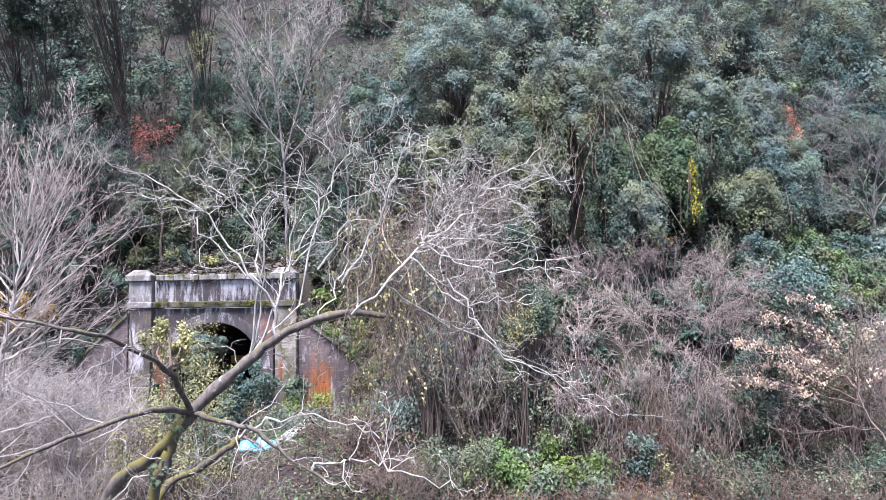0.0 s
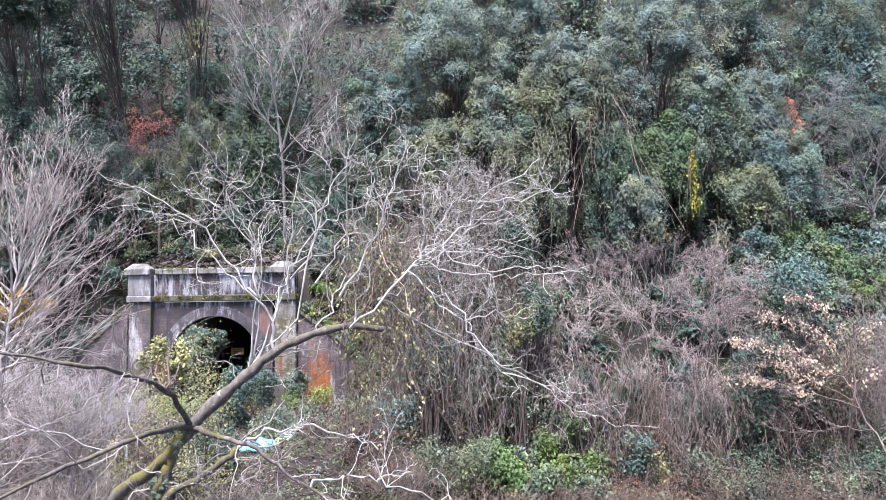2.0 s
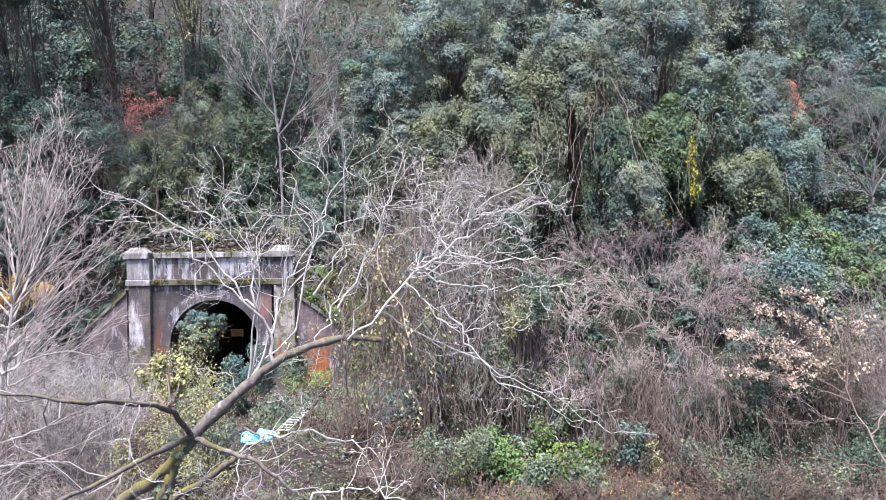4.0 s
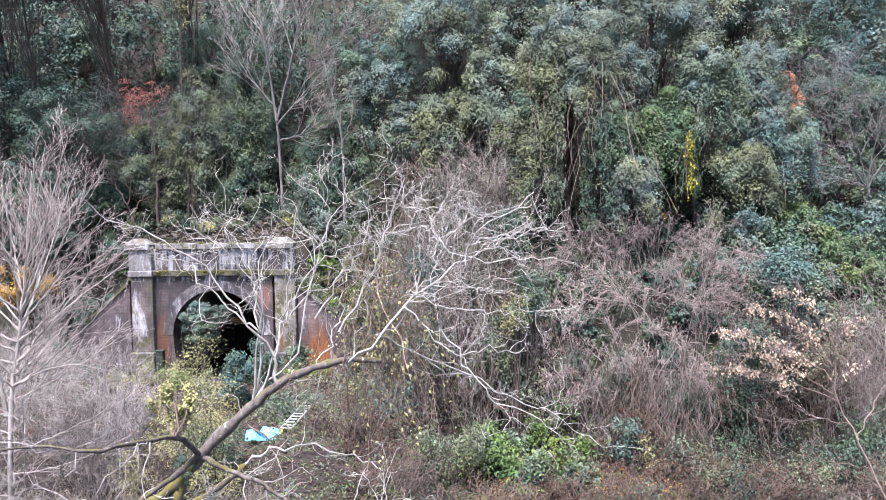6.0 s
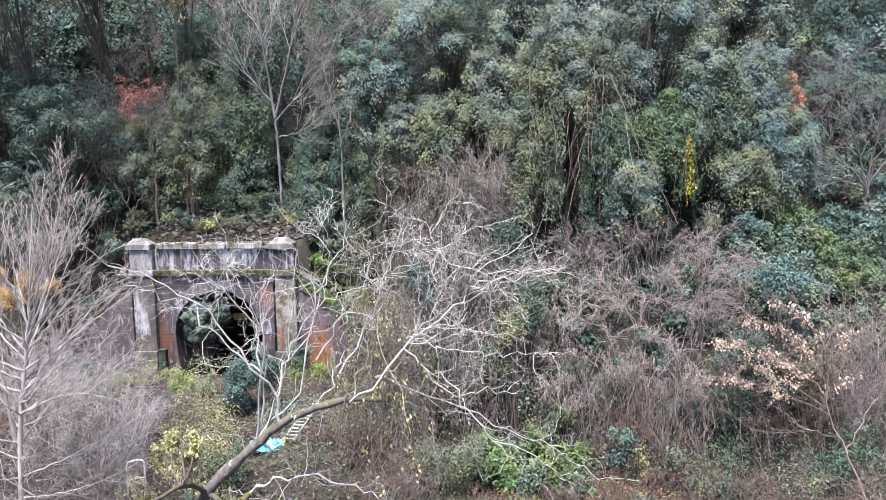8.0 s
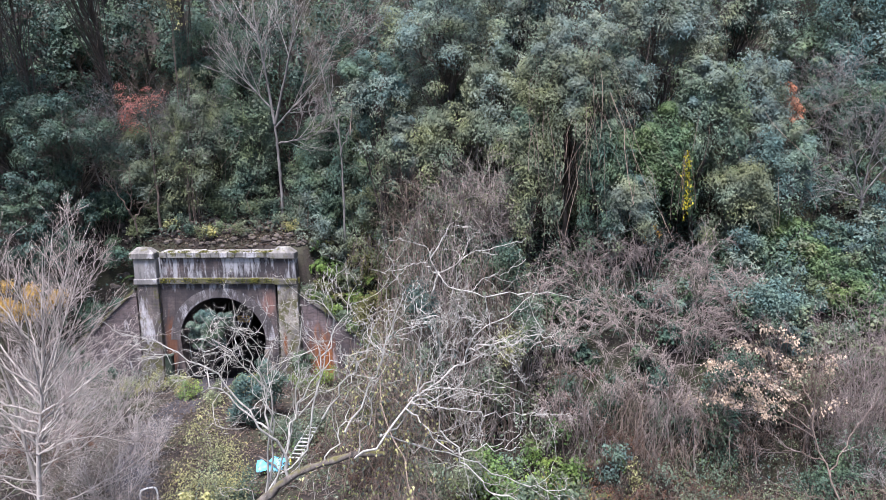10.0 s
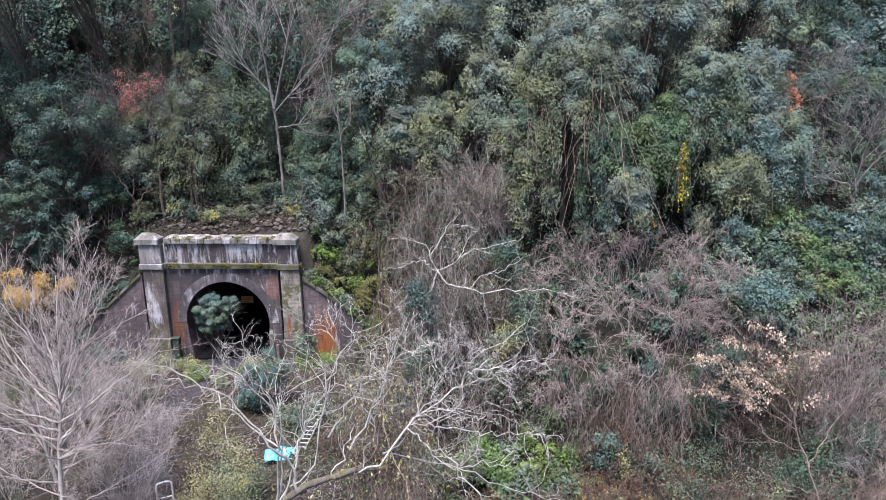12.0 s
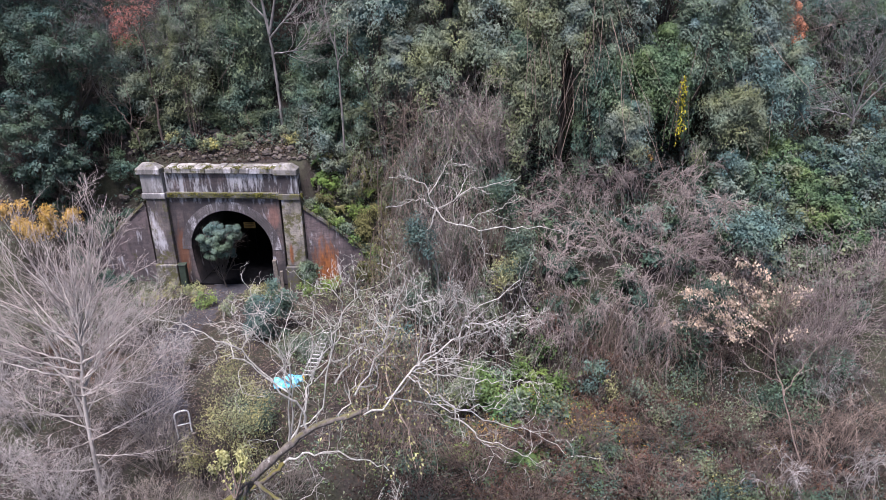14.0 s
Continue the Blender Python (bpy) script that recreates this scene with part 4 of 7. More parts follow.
def bare_tree(name, limbs, label, bark, levels, seed=0, sides=6, twig_bark=None, category="tree", group="", trunk_bark=None, crook=0.025, sway=0.04, **kw):
    """A leafless tree. limbs: (control points, radius at start, radius at end); the first is the trunk."""
    rng = np.random.default_rng(seed)
    foot = limbs[0][0][0]
    t = thing(name, tuple(foot), label, category, group)
    inv = t.matrix_world.inverted()
    tips = []
    for i, (pts, r0, r1, *own) in enumerate(limbs):
        path = smooth_path(pts, 18)
        path[1:] += rng.normal(size=(17, 3)) * (sway if r0 > 0.06 else crook)
        rad = (r1 + (r0 - r1) * np.linspace(1, 0, 18) ** 1.3) * (1 + 0.12 * rng.normal(size=18))
        kit = Kit()
        tubes(kit, [path], [rad], 10 if i == 0 else sides + 2)
        ob = part("trunk" if i == 0 else "limb", kit, t, "", own[1] if len(own) > 1 else (trunk_bark or bark) if i == 0 or r0 > 0.065 else bark)
        ob.matrix_parent_inverse = inv
        grown = bare_growth(rng, path[None], rad[None], levels, **kw) if (i or len(limbs) == 1) else []
        kit = Kit()
        for lv, (Q, R) in enumerate(grown):
            spikes(kit, Q, R, 4 if lv == 0 else 3)
        if grown:
            tw = part("twig_growth", kit, ob, "", own[0] if own and own[0] else twig_bark or bark)
            tips.append(grown[-1][0])
    return t, tips


def shrub(name, c, r, stems, levels, bark, label, seed, lean=(0, 0, 0), radius=0.016, category="shrub", leaf=None, leaf_per=0, leaf_size=0.09, wander=0.16, up=0.1, group="", ratio=0.5, angle=0.75, root=0.3):
    """A thicket of stems that rise from the ground and fan out."""
    rng = np.random.default_rng(seed)
    c, r = np.array(c, float), np.array(r, float)
    a = rng.uniform(0, 2 * math.pi, stems)
    f = np.sqrt(rng.random(stems)) * root
    x, y = c[0] + np.cos(a) * f * r[0], c[1] + np.sin(a) * f * r[1]
    foot = np.stack([x, y, land(x, y) - 0.1], -1)
    a2 = a + rng.normal(size=stems) * 0.6
    g = np.sqrt(rng.uniform(0.05, 1.0, stems))
    goal = c + np.stack([np.cos(a2) * g * r[0], np.sin(a2) * g * r[1], (1.0 - 0.75 * g ** 2) * r[2] * rng.uniform(0.3, 1.05, stems)], -1)
    way = goal - foot
    ln = np.linalg.norm(way, axis=1)
    P = shoots(rng, foot, unit(way) + np.array([0, 0, 0.35]) + np.array(lean), ln * 1.05, 7, wander * 0.6, -0.06)
    P += ((goal - P[:, -1])[:, None] * np.linspace(0, 1, 7)[None, :, None] ** 1.5) * 0.7
    R = radius * rng.uniform(0.6, 1.5, (stems, 1)) * np.linspace(1, 0.4, 7)[None]
    t = thing(name, (c[0], c[1], float(land(c[0], c[1]))), label, category, group)
    inv = t.matrix_world.inverted()
    for i in range(stems):
        kit = Kit()
        tubes(kit, P[i:i + 1], R[i:i + 1], 4)
        part("stem", kit, t, "", bark).matrix_parent_inverse = inv
    kit = Kit()
    Q, S = P, R
    for each, k, least in levels:
        Q, S = offshoots(rng, Q, S, each, angle, 0.3, ratio, k, wander, up, 0.6, least)
        spikes(kit, Q, S)
    part("twig_growth", kit, t, "", bark).matrix_parent_inverse = inv
    if leaf:
        kit = Kit()
        C = along(rng, Q, leaf_per)
        C = C + rng.normal(size=C.shape) * 0.04
        leaf_set(rng, kit, C, unit(rng.normal(size=C.shape) + np.array([0, -0.3, 0.5])), leaf_size, 0.3)
        part("foliage", kit, t, "", leaf).matrix_parent_inverse = inv
    return t


def bush(name, c, r, count, leaf, size, label, seed, category="bush", group="", bark=None, fine=False):
    """A low leafy bush: stems, twigs and leaves in clumps that reach the ground."""
    rng = np.random.default_rng(seed)
    c, r = np.array(c, float), np.array(r, float)
    t = thing(name, (c[0], c[1], float(land(c[0], c[1]))), label, category, group)
    inv = t.matrix_world.inverted()
    clumps, cr = crown_clumps(rng, c, r, int(16 + 6 * r.prod()))
    g = land(clumps[:, 0], clumps[:, 1])
    clumps[:, 2] = np.maximum(clumps[:, 2], g + 0.12)
    foot = np.array([c[0], c[1], float(land(c[0], c[1])) - 0.1])
    s = np.repeat(foot[None], len(clumps), 0) + rng.normal(size=clumps.shape) * np.array([0.3, 0.3, 0.0]) * r.mean()
    P = np.stack([s, s * 0.5 + clumps * 0.5 + rng.normal(size=s.shape) * 0.08, clumps], 1)
    kit = Kit()
    tubes(kit, P, np.linspace(0.022, 0.008, 3)[None].repeat(len(P), 0), 3)
    if fine:
        Q, R = offshoots(rng, P, np.full((len(P), 3), 0.01), 4, 0.7, 0.4, 0.5, 4)
        tubes(kit, Q, R, 3)
    part("stem_growth", kit, t, "", bark or BARK_BROWN).matrix_parent_inverse = inv
    kit = Kit()
    C, d = swarm(rng, clumps, cr, count)
    C = C + rng.normal(size=C.shape) * (0.09 if c[1] > 27 else 0.17)
    leaf_set(rng, kit, C, unit(d + rng.normal(size=C.shape) * 0.5), size * (1.0 if c[1] > 27 else 0.82), 0.4, c[1] > 29)
    part("foliage", kit, t, "", leaf).matrix_parent_inverse = inv
    return t


# -- the wood on the upper slope --
rw = np.random.default_rng(77)
BACK_LEAF = [LEAF_BLUE, LEAF_DARK, LEAF_OLIVE, LEAF_SILVER, LEAF_IVY, LEAF_SHADED]
BACK_WORD = ["bluish green", "dark green", "olive green", "silvery green", "ivy green", "dark green"]
row_y = [38.0, 41.0, 44.5, 49.0, 54.0]
for ri, y0 in enumerate(row_y):
    x = -0.66 * y0 - 2
    while x < 0.64 * y0 + 2:
        r = rw.uniform(1.7, 2.7)
        yy = y0 + rw.normal() * 0.5 - (1.5 if x > 1 else 0)
        zz = float(land(x, yy)) + rw.uniform(1.6, 3.4)
        # left of x = -2 mostly the leaf darkened for the shaded hollows
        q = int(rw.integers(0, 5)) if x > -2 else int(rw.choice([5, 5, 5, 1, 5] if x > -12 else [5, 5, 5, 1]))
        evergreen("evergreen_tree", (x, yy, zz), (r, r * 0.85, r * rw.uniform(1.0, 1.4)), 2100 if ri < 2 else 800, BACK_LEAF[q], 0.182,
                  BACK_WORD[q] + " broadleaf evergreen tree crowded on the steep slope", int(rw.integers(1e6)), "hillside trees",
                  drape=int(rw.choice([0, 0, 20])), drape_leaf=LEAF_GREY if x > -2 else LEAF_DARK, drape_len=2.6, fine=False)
        x += r * rw.uniform(1.2, 1.7)

for i, (x, y) in enumerate(((-22.4, 41.4), (-20.4, 40.6), (-24.2, 43.0), (-27.0, 45.4), (-29.6, 46.8), (-19.6, 49.4), (-25.4, 46.4), (-21.2, 45.0), (-5.2, 48.6), (3.6, 40.8), (8.2, 40.6), (-23.4, 48.6))):
    evergreen("evergreen_tree", (x, y, float(land(x, y)) + 1.6), (2.2, 1.7, 2.3), 2600, LEAF_SHADED if x < -10 else LEAF_DARK, 0.2, "dark broadleaf evergreen tree crowded on the steep slope", 880 + i, "hillside trees", fine=False)

# -- tall trees that stand out --
def big(c, r, count, leaf, seed, label, **kw):
    kw["drape"] = int(1.5 * kw.get("drape", 0))
    return evergreen("evergreen_tree", c, r, int(count * 1.1), leaf, kw.pop("size", 0.112), label, seed, "hillside trees", **kw)


big((-19.6, 33.5, 7.6), (2.4, 1.8, 3.2), 15000, LEAF_SHADED, 101, "dark glossy evergreen tree beside the tunnel wing wall", size=0.125, lumps=150)
big((-18.6, 34.6, 12.2), (2.6, 2.0, 2.2), 12000, LEAF_SHADED, 102, "dark green evergreen tree in deep shade")
big((-22.5, 35.5, 12.5), (2.6, 2.2, 3.4), 12000, LEAF_SHADED, 103, "dark evergreen tree in deep shade")
big((-15.0, 36.2, 10.5), (1.9, 1.5, 2.2), 9000, LEAF_OLIVE, 104, "olive green evergreen tree over the tunnel", drape=40, drape_leaf=LEAF_GREY)
big((-12.4, 36.0, 12.6), (1.3, 1.2, 3.4), 9000, LEAF_OLIVE, 105, "slender tree wrapped in creepers", drape=110, drape_leaf=LEAF_OLIVE, drape_len=4.5)
big((-9.9, 36.4, 13.0), (1.1, 1.1, 4.2), 8000, LEAF_DARK, 106, "slender dark tree wrapped in ivy creepers", drape=120, drape_leaf=LEAF_IVY, drape_len=5.0)
big((-5.2, 36.4, 10.8), (1.8, 1.3, 2.6), 7000, LEAF_IVY, 107, "dark ivy green tree with hanging creepers", drape=60, drape_leaf=LEAF_DARK, drape_len=4.0)
big((0.2, 33.8, 16.6), (2.7, 2.0, 3.0), 18000, LEAF_SILVER, 108, "tall silvery green evergreen tree with glossy leaves", drape=40, drape_leaf=LEAF_OLIVE, drape_len=2.5)
big((-2.5, 32.9, 14.0), (1.5, 1.3, 2.0), 10000, LEAF_TEAL, 121, "dark bluish evergreen tree with glossy leaves", drape=50, drape_leaf=LEAF_GREY, drape_len=2.5)
big((1.4, 32.2, 12.4), (2.0, 1.2, 1.1), 8000, LEAF_OLIVE, 109, "olive green creeper mound on tree stumps", drape=60, drape_leaf=LEAF_OLIVE, drape_len=2.5)
big((6.0, 31.2, 14.6), (1.9, 1.5, 2.4), 15000, LEAF_GREY, 110, "tall tree smothered in hanging creepers", drape=210, drape_leaf=LEAF_OLIVE, drape_len=6.5, gap=(5.55, 6.3, 11.9), vines_bare=0.32)
big((4.4, 31.0, 11.6), (1.3, 1.0, 1.6), 7000, LEAF_DARK, 111, "dark ivy-hung tree with leafy curtains", drape=110, drape_leaf=LEAF_OLIVE, drape_len=5.5, gap=(5.55, 6.3, 11.9))
big((7.4, 30.7, 11.4), (1.0, 0.8, 1.5), 5000, LEAF_IVY, 122, "ivy-hung tree stump with leafy curtains", drape=90, drape_leaf=LEAF_DARK, drape_len=5.0, gap=(5.55, 6.3, 11.9))
big((10.35, 31.2, 11.3), (1.25, 1.0, 1.6), 12000, LEAF_FRESH, 112, "fresh green ivy-covered tree", drape=120, drape_leaf=LEAF_FRESH, drape_len=3.6)
big((10.2, 32.6, 17.0), (2.1, 1.7, 2.1), 14000, LEAF_SILVER, 113, "round-topped silvery evergreen tree", drape=70, drape_leaf=LEAF_GREY, drape_len=3.5)
big((8.6, 32.0, 14.4), (1.2, 1.0, 1.4), 6000, LEAF_BLUE, 123, "bluish evergreen tree with creepers", drape=60, drape_leaf=LEAF_GREY, drape_len=3.0)
big((12.4, 31.6, 13.6), (1.5, 1.2, 1.7), 9000, LEAF_SILVER, 114, "silvery evergreen tree with creepers", drape=110, drape_leaf=LEAF_IVY, drape_len=6.0)
big((14.8, 32.6, 13.6), (1.6, 1.3, 2.4), 10000, LEAF_GREY, 115, "grey-green tree draped with creepers", drape=120, drape_leaf=LEAF_SILVER, drape_len=5.0)
big((20.6, 35.6, 13.4), (2.3, 1.6, 2.2), 11000, LEAF_TEAL, 116, "bluish evergreen tree with trailing creepers", drape=90, drape_leaf=LEAF_DARK, drape_len=4.0)
big((4.2, 34.6, 18.4), (2.0, 1.8, 2.0), 10000, LEAF_BLUE, 117, "bluish evergreen tree high on the slope", drape=60, drape_leaf=LEAF_GREY, drape_len=3.0)
big((13.9, 31.0, 9.6), (1.2, 0.9, 1.2), 5000, LEAF_GREY, 124, "grey-green creeper mass over a stump", drape=90, drape_leaf=LEAF_OLIVE, drape_len=3.0)
big((2.8, 32.4, 14.4), (1.2, 1.0, 2.2), 6500, LEAF_OLIVE, 127, "olive creeper-covered tree between taller trees", drape=70, drape_leaf=LEAF_GREY, drape_len=3.5)
big((-1.2, 32.0, 11.6), (1.2, 0.9, 1.4), 4500, LEAF_GREY, 128, "grey-green bush tree on the bank", drape=50, drape_leaf=LEAF_OLIVE, drape_len=2.5)
big((8.6, 30.4, 9.2), (1.0, 0.8, 1.2), 4000, LEAF_TEAL, 125, "dark bluish creeper mass over a stump", drape=70, drape_leaf=LEAF_GREY, drape_len=2.5)
big((15.8, 31.6, 11.2), (1.3, 1.0, 1.4), 5000, LEAF_GREY, 126, "grey-green tree draped with creepers", drape=80, drape_leaf=LEAF_BLUE, drape_len=3.0)
big((15.4, 35.6, 18.4), (2.2, 1.8, 2.4), 10000, LEAF_DARK, 118, "olive tree with trailing creepers high on the slope", drape=60, drape_leaf=LEAF_GREY, drape_len=3.0)
big((21.4, 36.6, 18.6), (2.2, 1.8, 3.2), 11000, LEAF_OLIVE, 119, "olive creeper-hung tree high on the slope", drape=150, drape_leaf=LEAF_TEAL, drape_len=6.0)
big((-12.5, 38.6, 16.0), (2.2, 1.8, 2.4), 9000, LEAF_DARK, 120, "dark evergreen tree above the tunnel")

# dark crowns added mostly above the view to block light from the hollow
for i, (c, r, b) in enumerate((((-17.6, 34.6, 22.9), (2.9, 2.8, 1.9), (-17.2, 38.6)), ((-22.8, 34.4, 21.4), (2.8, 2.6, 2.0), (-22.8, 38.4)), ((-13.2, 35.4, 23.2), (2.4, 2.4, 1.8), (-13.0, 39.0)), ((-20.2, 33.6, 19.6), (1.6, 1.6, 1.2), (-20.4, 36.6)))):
    big(c, r, 5200, LEAF_SHADED, 130 + i, "added evergreen tree, mostly out of view, that casts shade on the hollow", size=0.17, base=b, trunk_r=0.09)

# low evergreens along the bank above the tunnel
for i, (x, y, z, r, lf) in enumerate(((-14.2, 35.6, 8.3, 0.9, LEAF_OLIVE), (-11.0, 36.0, 8.6, 1.3, LEAF_IVY), (-9.2, 36.0, 8.4, 1.1, LEAF_IVY), (-7.0, 35.6, 8.0, 1.1, LEAF_IVY), (-5.4, 35.0, 8.0, 1.0, LEAF_DARK), (-3.4, 34.6, 8.4, 1.3, LEAF_OLIVE), (-17.0, 35.0, 8.4, 1.1, LEAF_DARK))):
    bush("bush", (x, y, z), (r * 1.1, r * 0.7, r * 0.9), 3200, lf, 0.13, "leafy evergreen bush on the bank above the tunnel", 300 + i, group="bank bushes")

for i, (x, y, r) in enumerate(((-7.2, 36.3, 0.9), (-6.4, 37.2, 1.0), (-8.9, 36.9, 1.0), (-7.6, 37.6, 1.1), (-10.2, 37.2, 1.0), (-5.6, 36.4, 0.9))):
    bush("bush", (x, y, float(land(x, y)) + 0.6), (r, r * 0.8, r * 1.1), 1900, (LEAF_IVY, LEAF_DARK)[i % 2], 0.11, "dark leafy evergreen bush on the bank", 330 + i, group="bank bushes")

# -- red and rust trees --
def coloured(c, r, leaf, count, label, seed, size=0.1):
    rng = np.random.default_rng(seed)
    base = (c[0] + 0.3, c[1] + 0.4)
    t, tips = bare_tree("maple_tree", [([(base[0], base[1], float(land(*base)) - 0.2), (c[0] + 0.2, c[1] + 0.2, c[2] - r[2]), c], 0.07, 0.02)],
                        label, BARK_BROWN, [(10, 5, 0.012), (6, 4, 0.006), (4, 4, 0.004)], seed, ratio=0.62)
    kit = Kit()
    clumps, cr = crown_clumps(rng, c, r, 26)
    C, d = swarm(rng, clumps, cr * 1.3, count)
    leaf_set(rng, kit, C, d, size, 0.4)
    ob = part("crown", kit, t, "", leaf)
    ob.matrix_parent_inverse = t.matrix_world.inverted()


coloured((-14.5, 34.4, 13.4), (1.25, 0.8, 1.2), LEAF_RED, 1500, "small maple with thin red autumn leaves", 401, 0.075)
coloured((16.35, 32.2, 12.9), (0.8, 0.5, 1.15), LEAF_RUST, 2800, "slim tree with rust-coloured needles", 402, 0.08)

# -- tall leafless tree above the tunnel --
zt = float(land(-8.05, 35.6)) - 0.2
bare_tree("bare_tree", [
    ([(-8.05, 35.5, zt), (-8.1, 35.5, 10.5), (-8.2, 35.4, 12.6)], 0.085, 0.065),
    ([(-8.2, 35.4, 12.6), (-8.5, 35.3, 15.0), (-8.9, 35.2, 18.0), (-9.0, 35.0, 21.5)], 0.075, 0.015),
    ([(-8.2, 35.4, 12.6), (-7.5, 35.2, 15.0), (-6.9, 35.0, 17.5), (-6.5, 35.0, 20.5)], 0.07, 0.015),
    ([(-8.2, 35.4, 12.4), (-7.0, 35.0, 13.6), (-5.4, 34.8, 15.4), (-4.4, 34.6, 17.4)], 0.045, 0.01),
    ([(-8.2, 35.4, 13.2), (-9.6, 35.0, 15.0), (-10.8, 34.8, 17.4)], 0.045, 0.01),
    ([(-8.1, 35.5, 11.6), (-6.6, 34.9, 12.0), (-5.0, 34.8, 13.2)], 0.045, 0.01)],
    "tall leafless grey tree rising above the tunnel", BARK_GREY, [(13, 5, 0.011), (9, 4, 0.008), (5, 3, 0.006)], 501, twig_bark=BARK_GREYISH, crook=0.012, sway=0.012, angle=0.62, up=0.1, ratio=0.55, wander=0.14)
zt = float(land(-4.7, 34.2)) - 0.2
bare_tree("bare_tree", [([(-4.7, 34.2, zt), (-4.65, 34.1, 9.5), (-4.75, 34.0, 12.8)], 0.07, 0.03),
                        ([(-4.75, 34.0, 12.0), (-5.2, 33.9, 14.0), (-5.6, 33.8, 16.0)], 0.04, 0.01), ([(-4.7, 34.0, 11.0), (-4.1, 33.8, 12.6), (-3.8, 33.7, 14.0)], 0.035, 0.01)],
          "thin leafless grey sapling on the bank", BARK_GREY, [(7, 5, 0.01), (5, 4, 0.006)], 502, sway=0.012)
zt = float(land(-15.2, 34.6)) - 0.2
bare_tree("bare_tree", [([(-15.2, 34.6, zt), (-15.3, 34.4, 7.6), (-15.5, 34.2, 8.4)], 0.05, 0.04),
                        ([(-15.5, 34.2, 8.4), (-16.0, 34.0, 9.4), (-16.6, 33.8, 10.2)], 0.035, 0.008), ([(-15.5, 34.2, 8.2), (-15.2, 34.0, 9.6), (-15.4, 33.8, 10.8)], 0.035, 0.008), ([(-15.3, 34.2, 7.9), (-14.6, 34.0, 8.8), (-14.0, 33.9, 9.6)], 0.03, 0.008)],
          "small leafless sapling at the pier", BARK_BROWN, [(7, 5, 0.01), (5, 4, 0.006)], 503)
# grey leafless crown at the far side of the green slope
zt = float(land(20.5, 32.5)) - 0.2
bare_tree("bare_tree", [([(20.5, 32.5, zt), (20.4, 32.3, 9.0)], 0.09, 0.06)] + [
    ([(20.4, 32.3, 8.6), (20.4 + a, 31.8, 9.6 + b), (20.4 + 2 * a, 31.2, 10.2 + 1.6 * b)], 0.045, 0.01) for a, b in ((-1.5, 0.4), (-0.9, 1.1), (0.1, 1.5), (1.0, 0.9), (-1.6, -0.5))],
    "grey leafless spreading tree on the slope", BARK_GREY, [(9, 5, 0.014), (7, 5, 0.009), (4, 4, 0.006)], 504, ratio=0.6)

# -- the green creeper slope --
for i, (x, y, r) in enumerate(((15.2, 32.4, 1.2), (15.8, 31.4, 1.1), (16.6, 31.2, 1.2), (17.0, 30.4, 1.2), (17.8, 30.2, 1.1), (17.6, 29.2, 1.2), (18.6, 29.2, 1.0), (18.4, 28.2, 1.1), (18.8, 31.4, 1.2))):
    bush("creeper_mound", (x, y, float(land(x, y)) + 0.5), (r, r * 0.8, 0.9), 3000, LEAF_FRESH if i < 8 else LEAF_BLUE, 0.125, "green creepers spread over the slope", 600 + i, "creepers", "slope creepers")
for i, (x, y, r) in enumerate(((13.2, 29.6, 1.0), (14.4, 28.8, 1.0), (14.2, 30.8, 1.1), (15.2, 29.8, 1.1), (16.2, 29.4, 1.0), (19.6, 28.8, 1.1), (20.6, 29.4, 1.2), (19.8, 30.2, 1.1), (21.4, 30.4, 1.2), (15.0, 27.6, 0.9), (16.8, 27.8, 1.0), (12.8, 30.6, 1.0))):
    bush("creeper_mound", (x, y, float(land(x, y)) + 0.4), (r, r * 0.85, 0.7), 1500, (LEAF_BLUE, LEAF_IVY, LEAF_DARK)[i % 3], 0.11, "dark green creepers spread over the slope", 1600 + i, "creepers", "slope creepers")
for i, (x, y, r) in enumerate(((13.4, 28.6, 1.1), (14.6, 27.6, 1.0), (15.8, 28.6, 1.0), (20.0, 30.4, 1.2), (13.8, 30.2, 1.1))):
    bush("bush", (x, y, float(land(x, y)) + 0.7), (r, r * 0.8, 0.9), 2400, LEAF_SILVER if i % 2 else LEAF_BLUE, 0.12, "bluish evergreen bush beside the creeper slope", 620 + i, group="slope bushes")

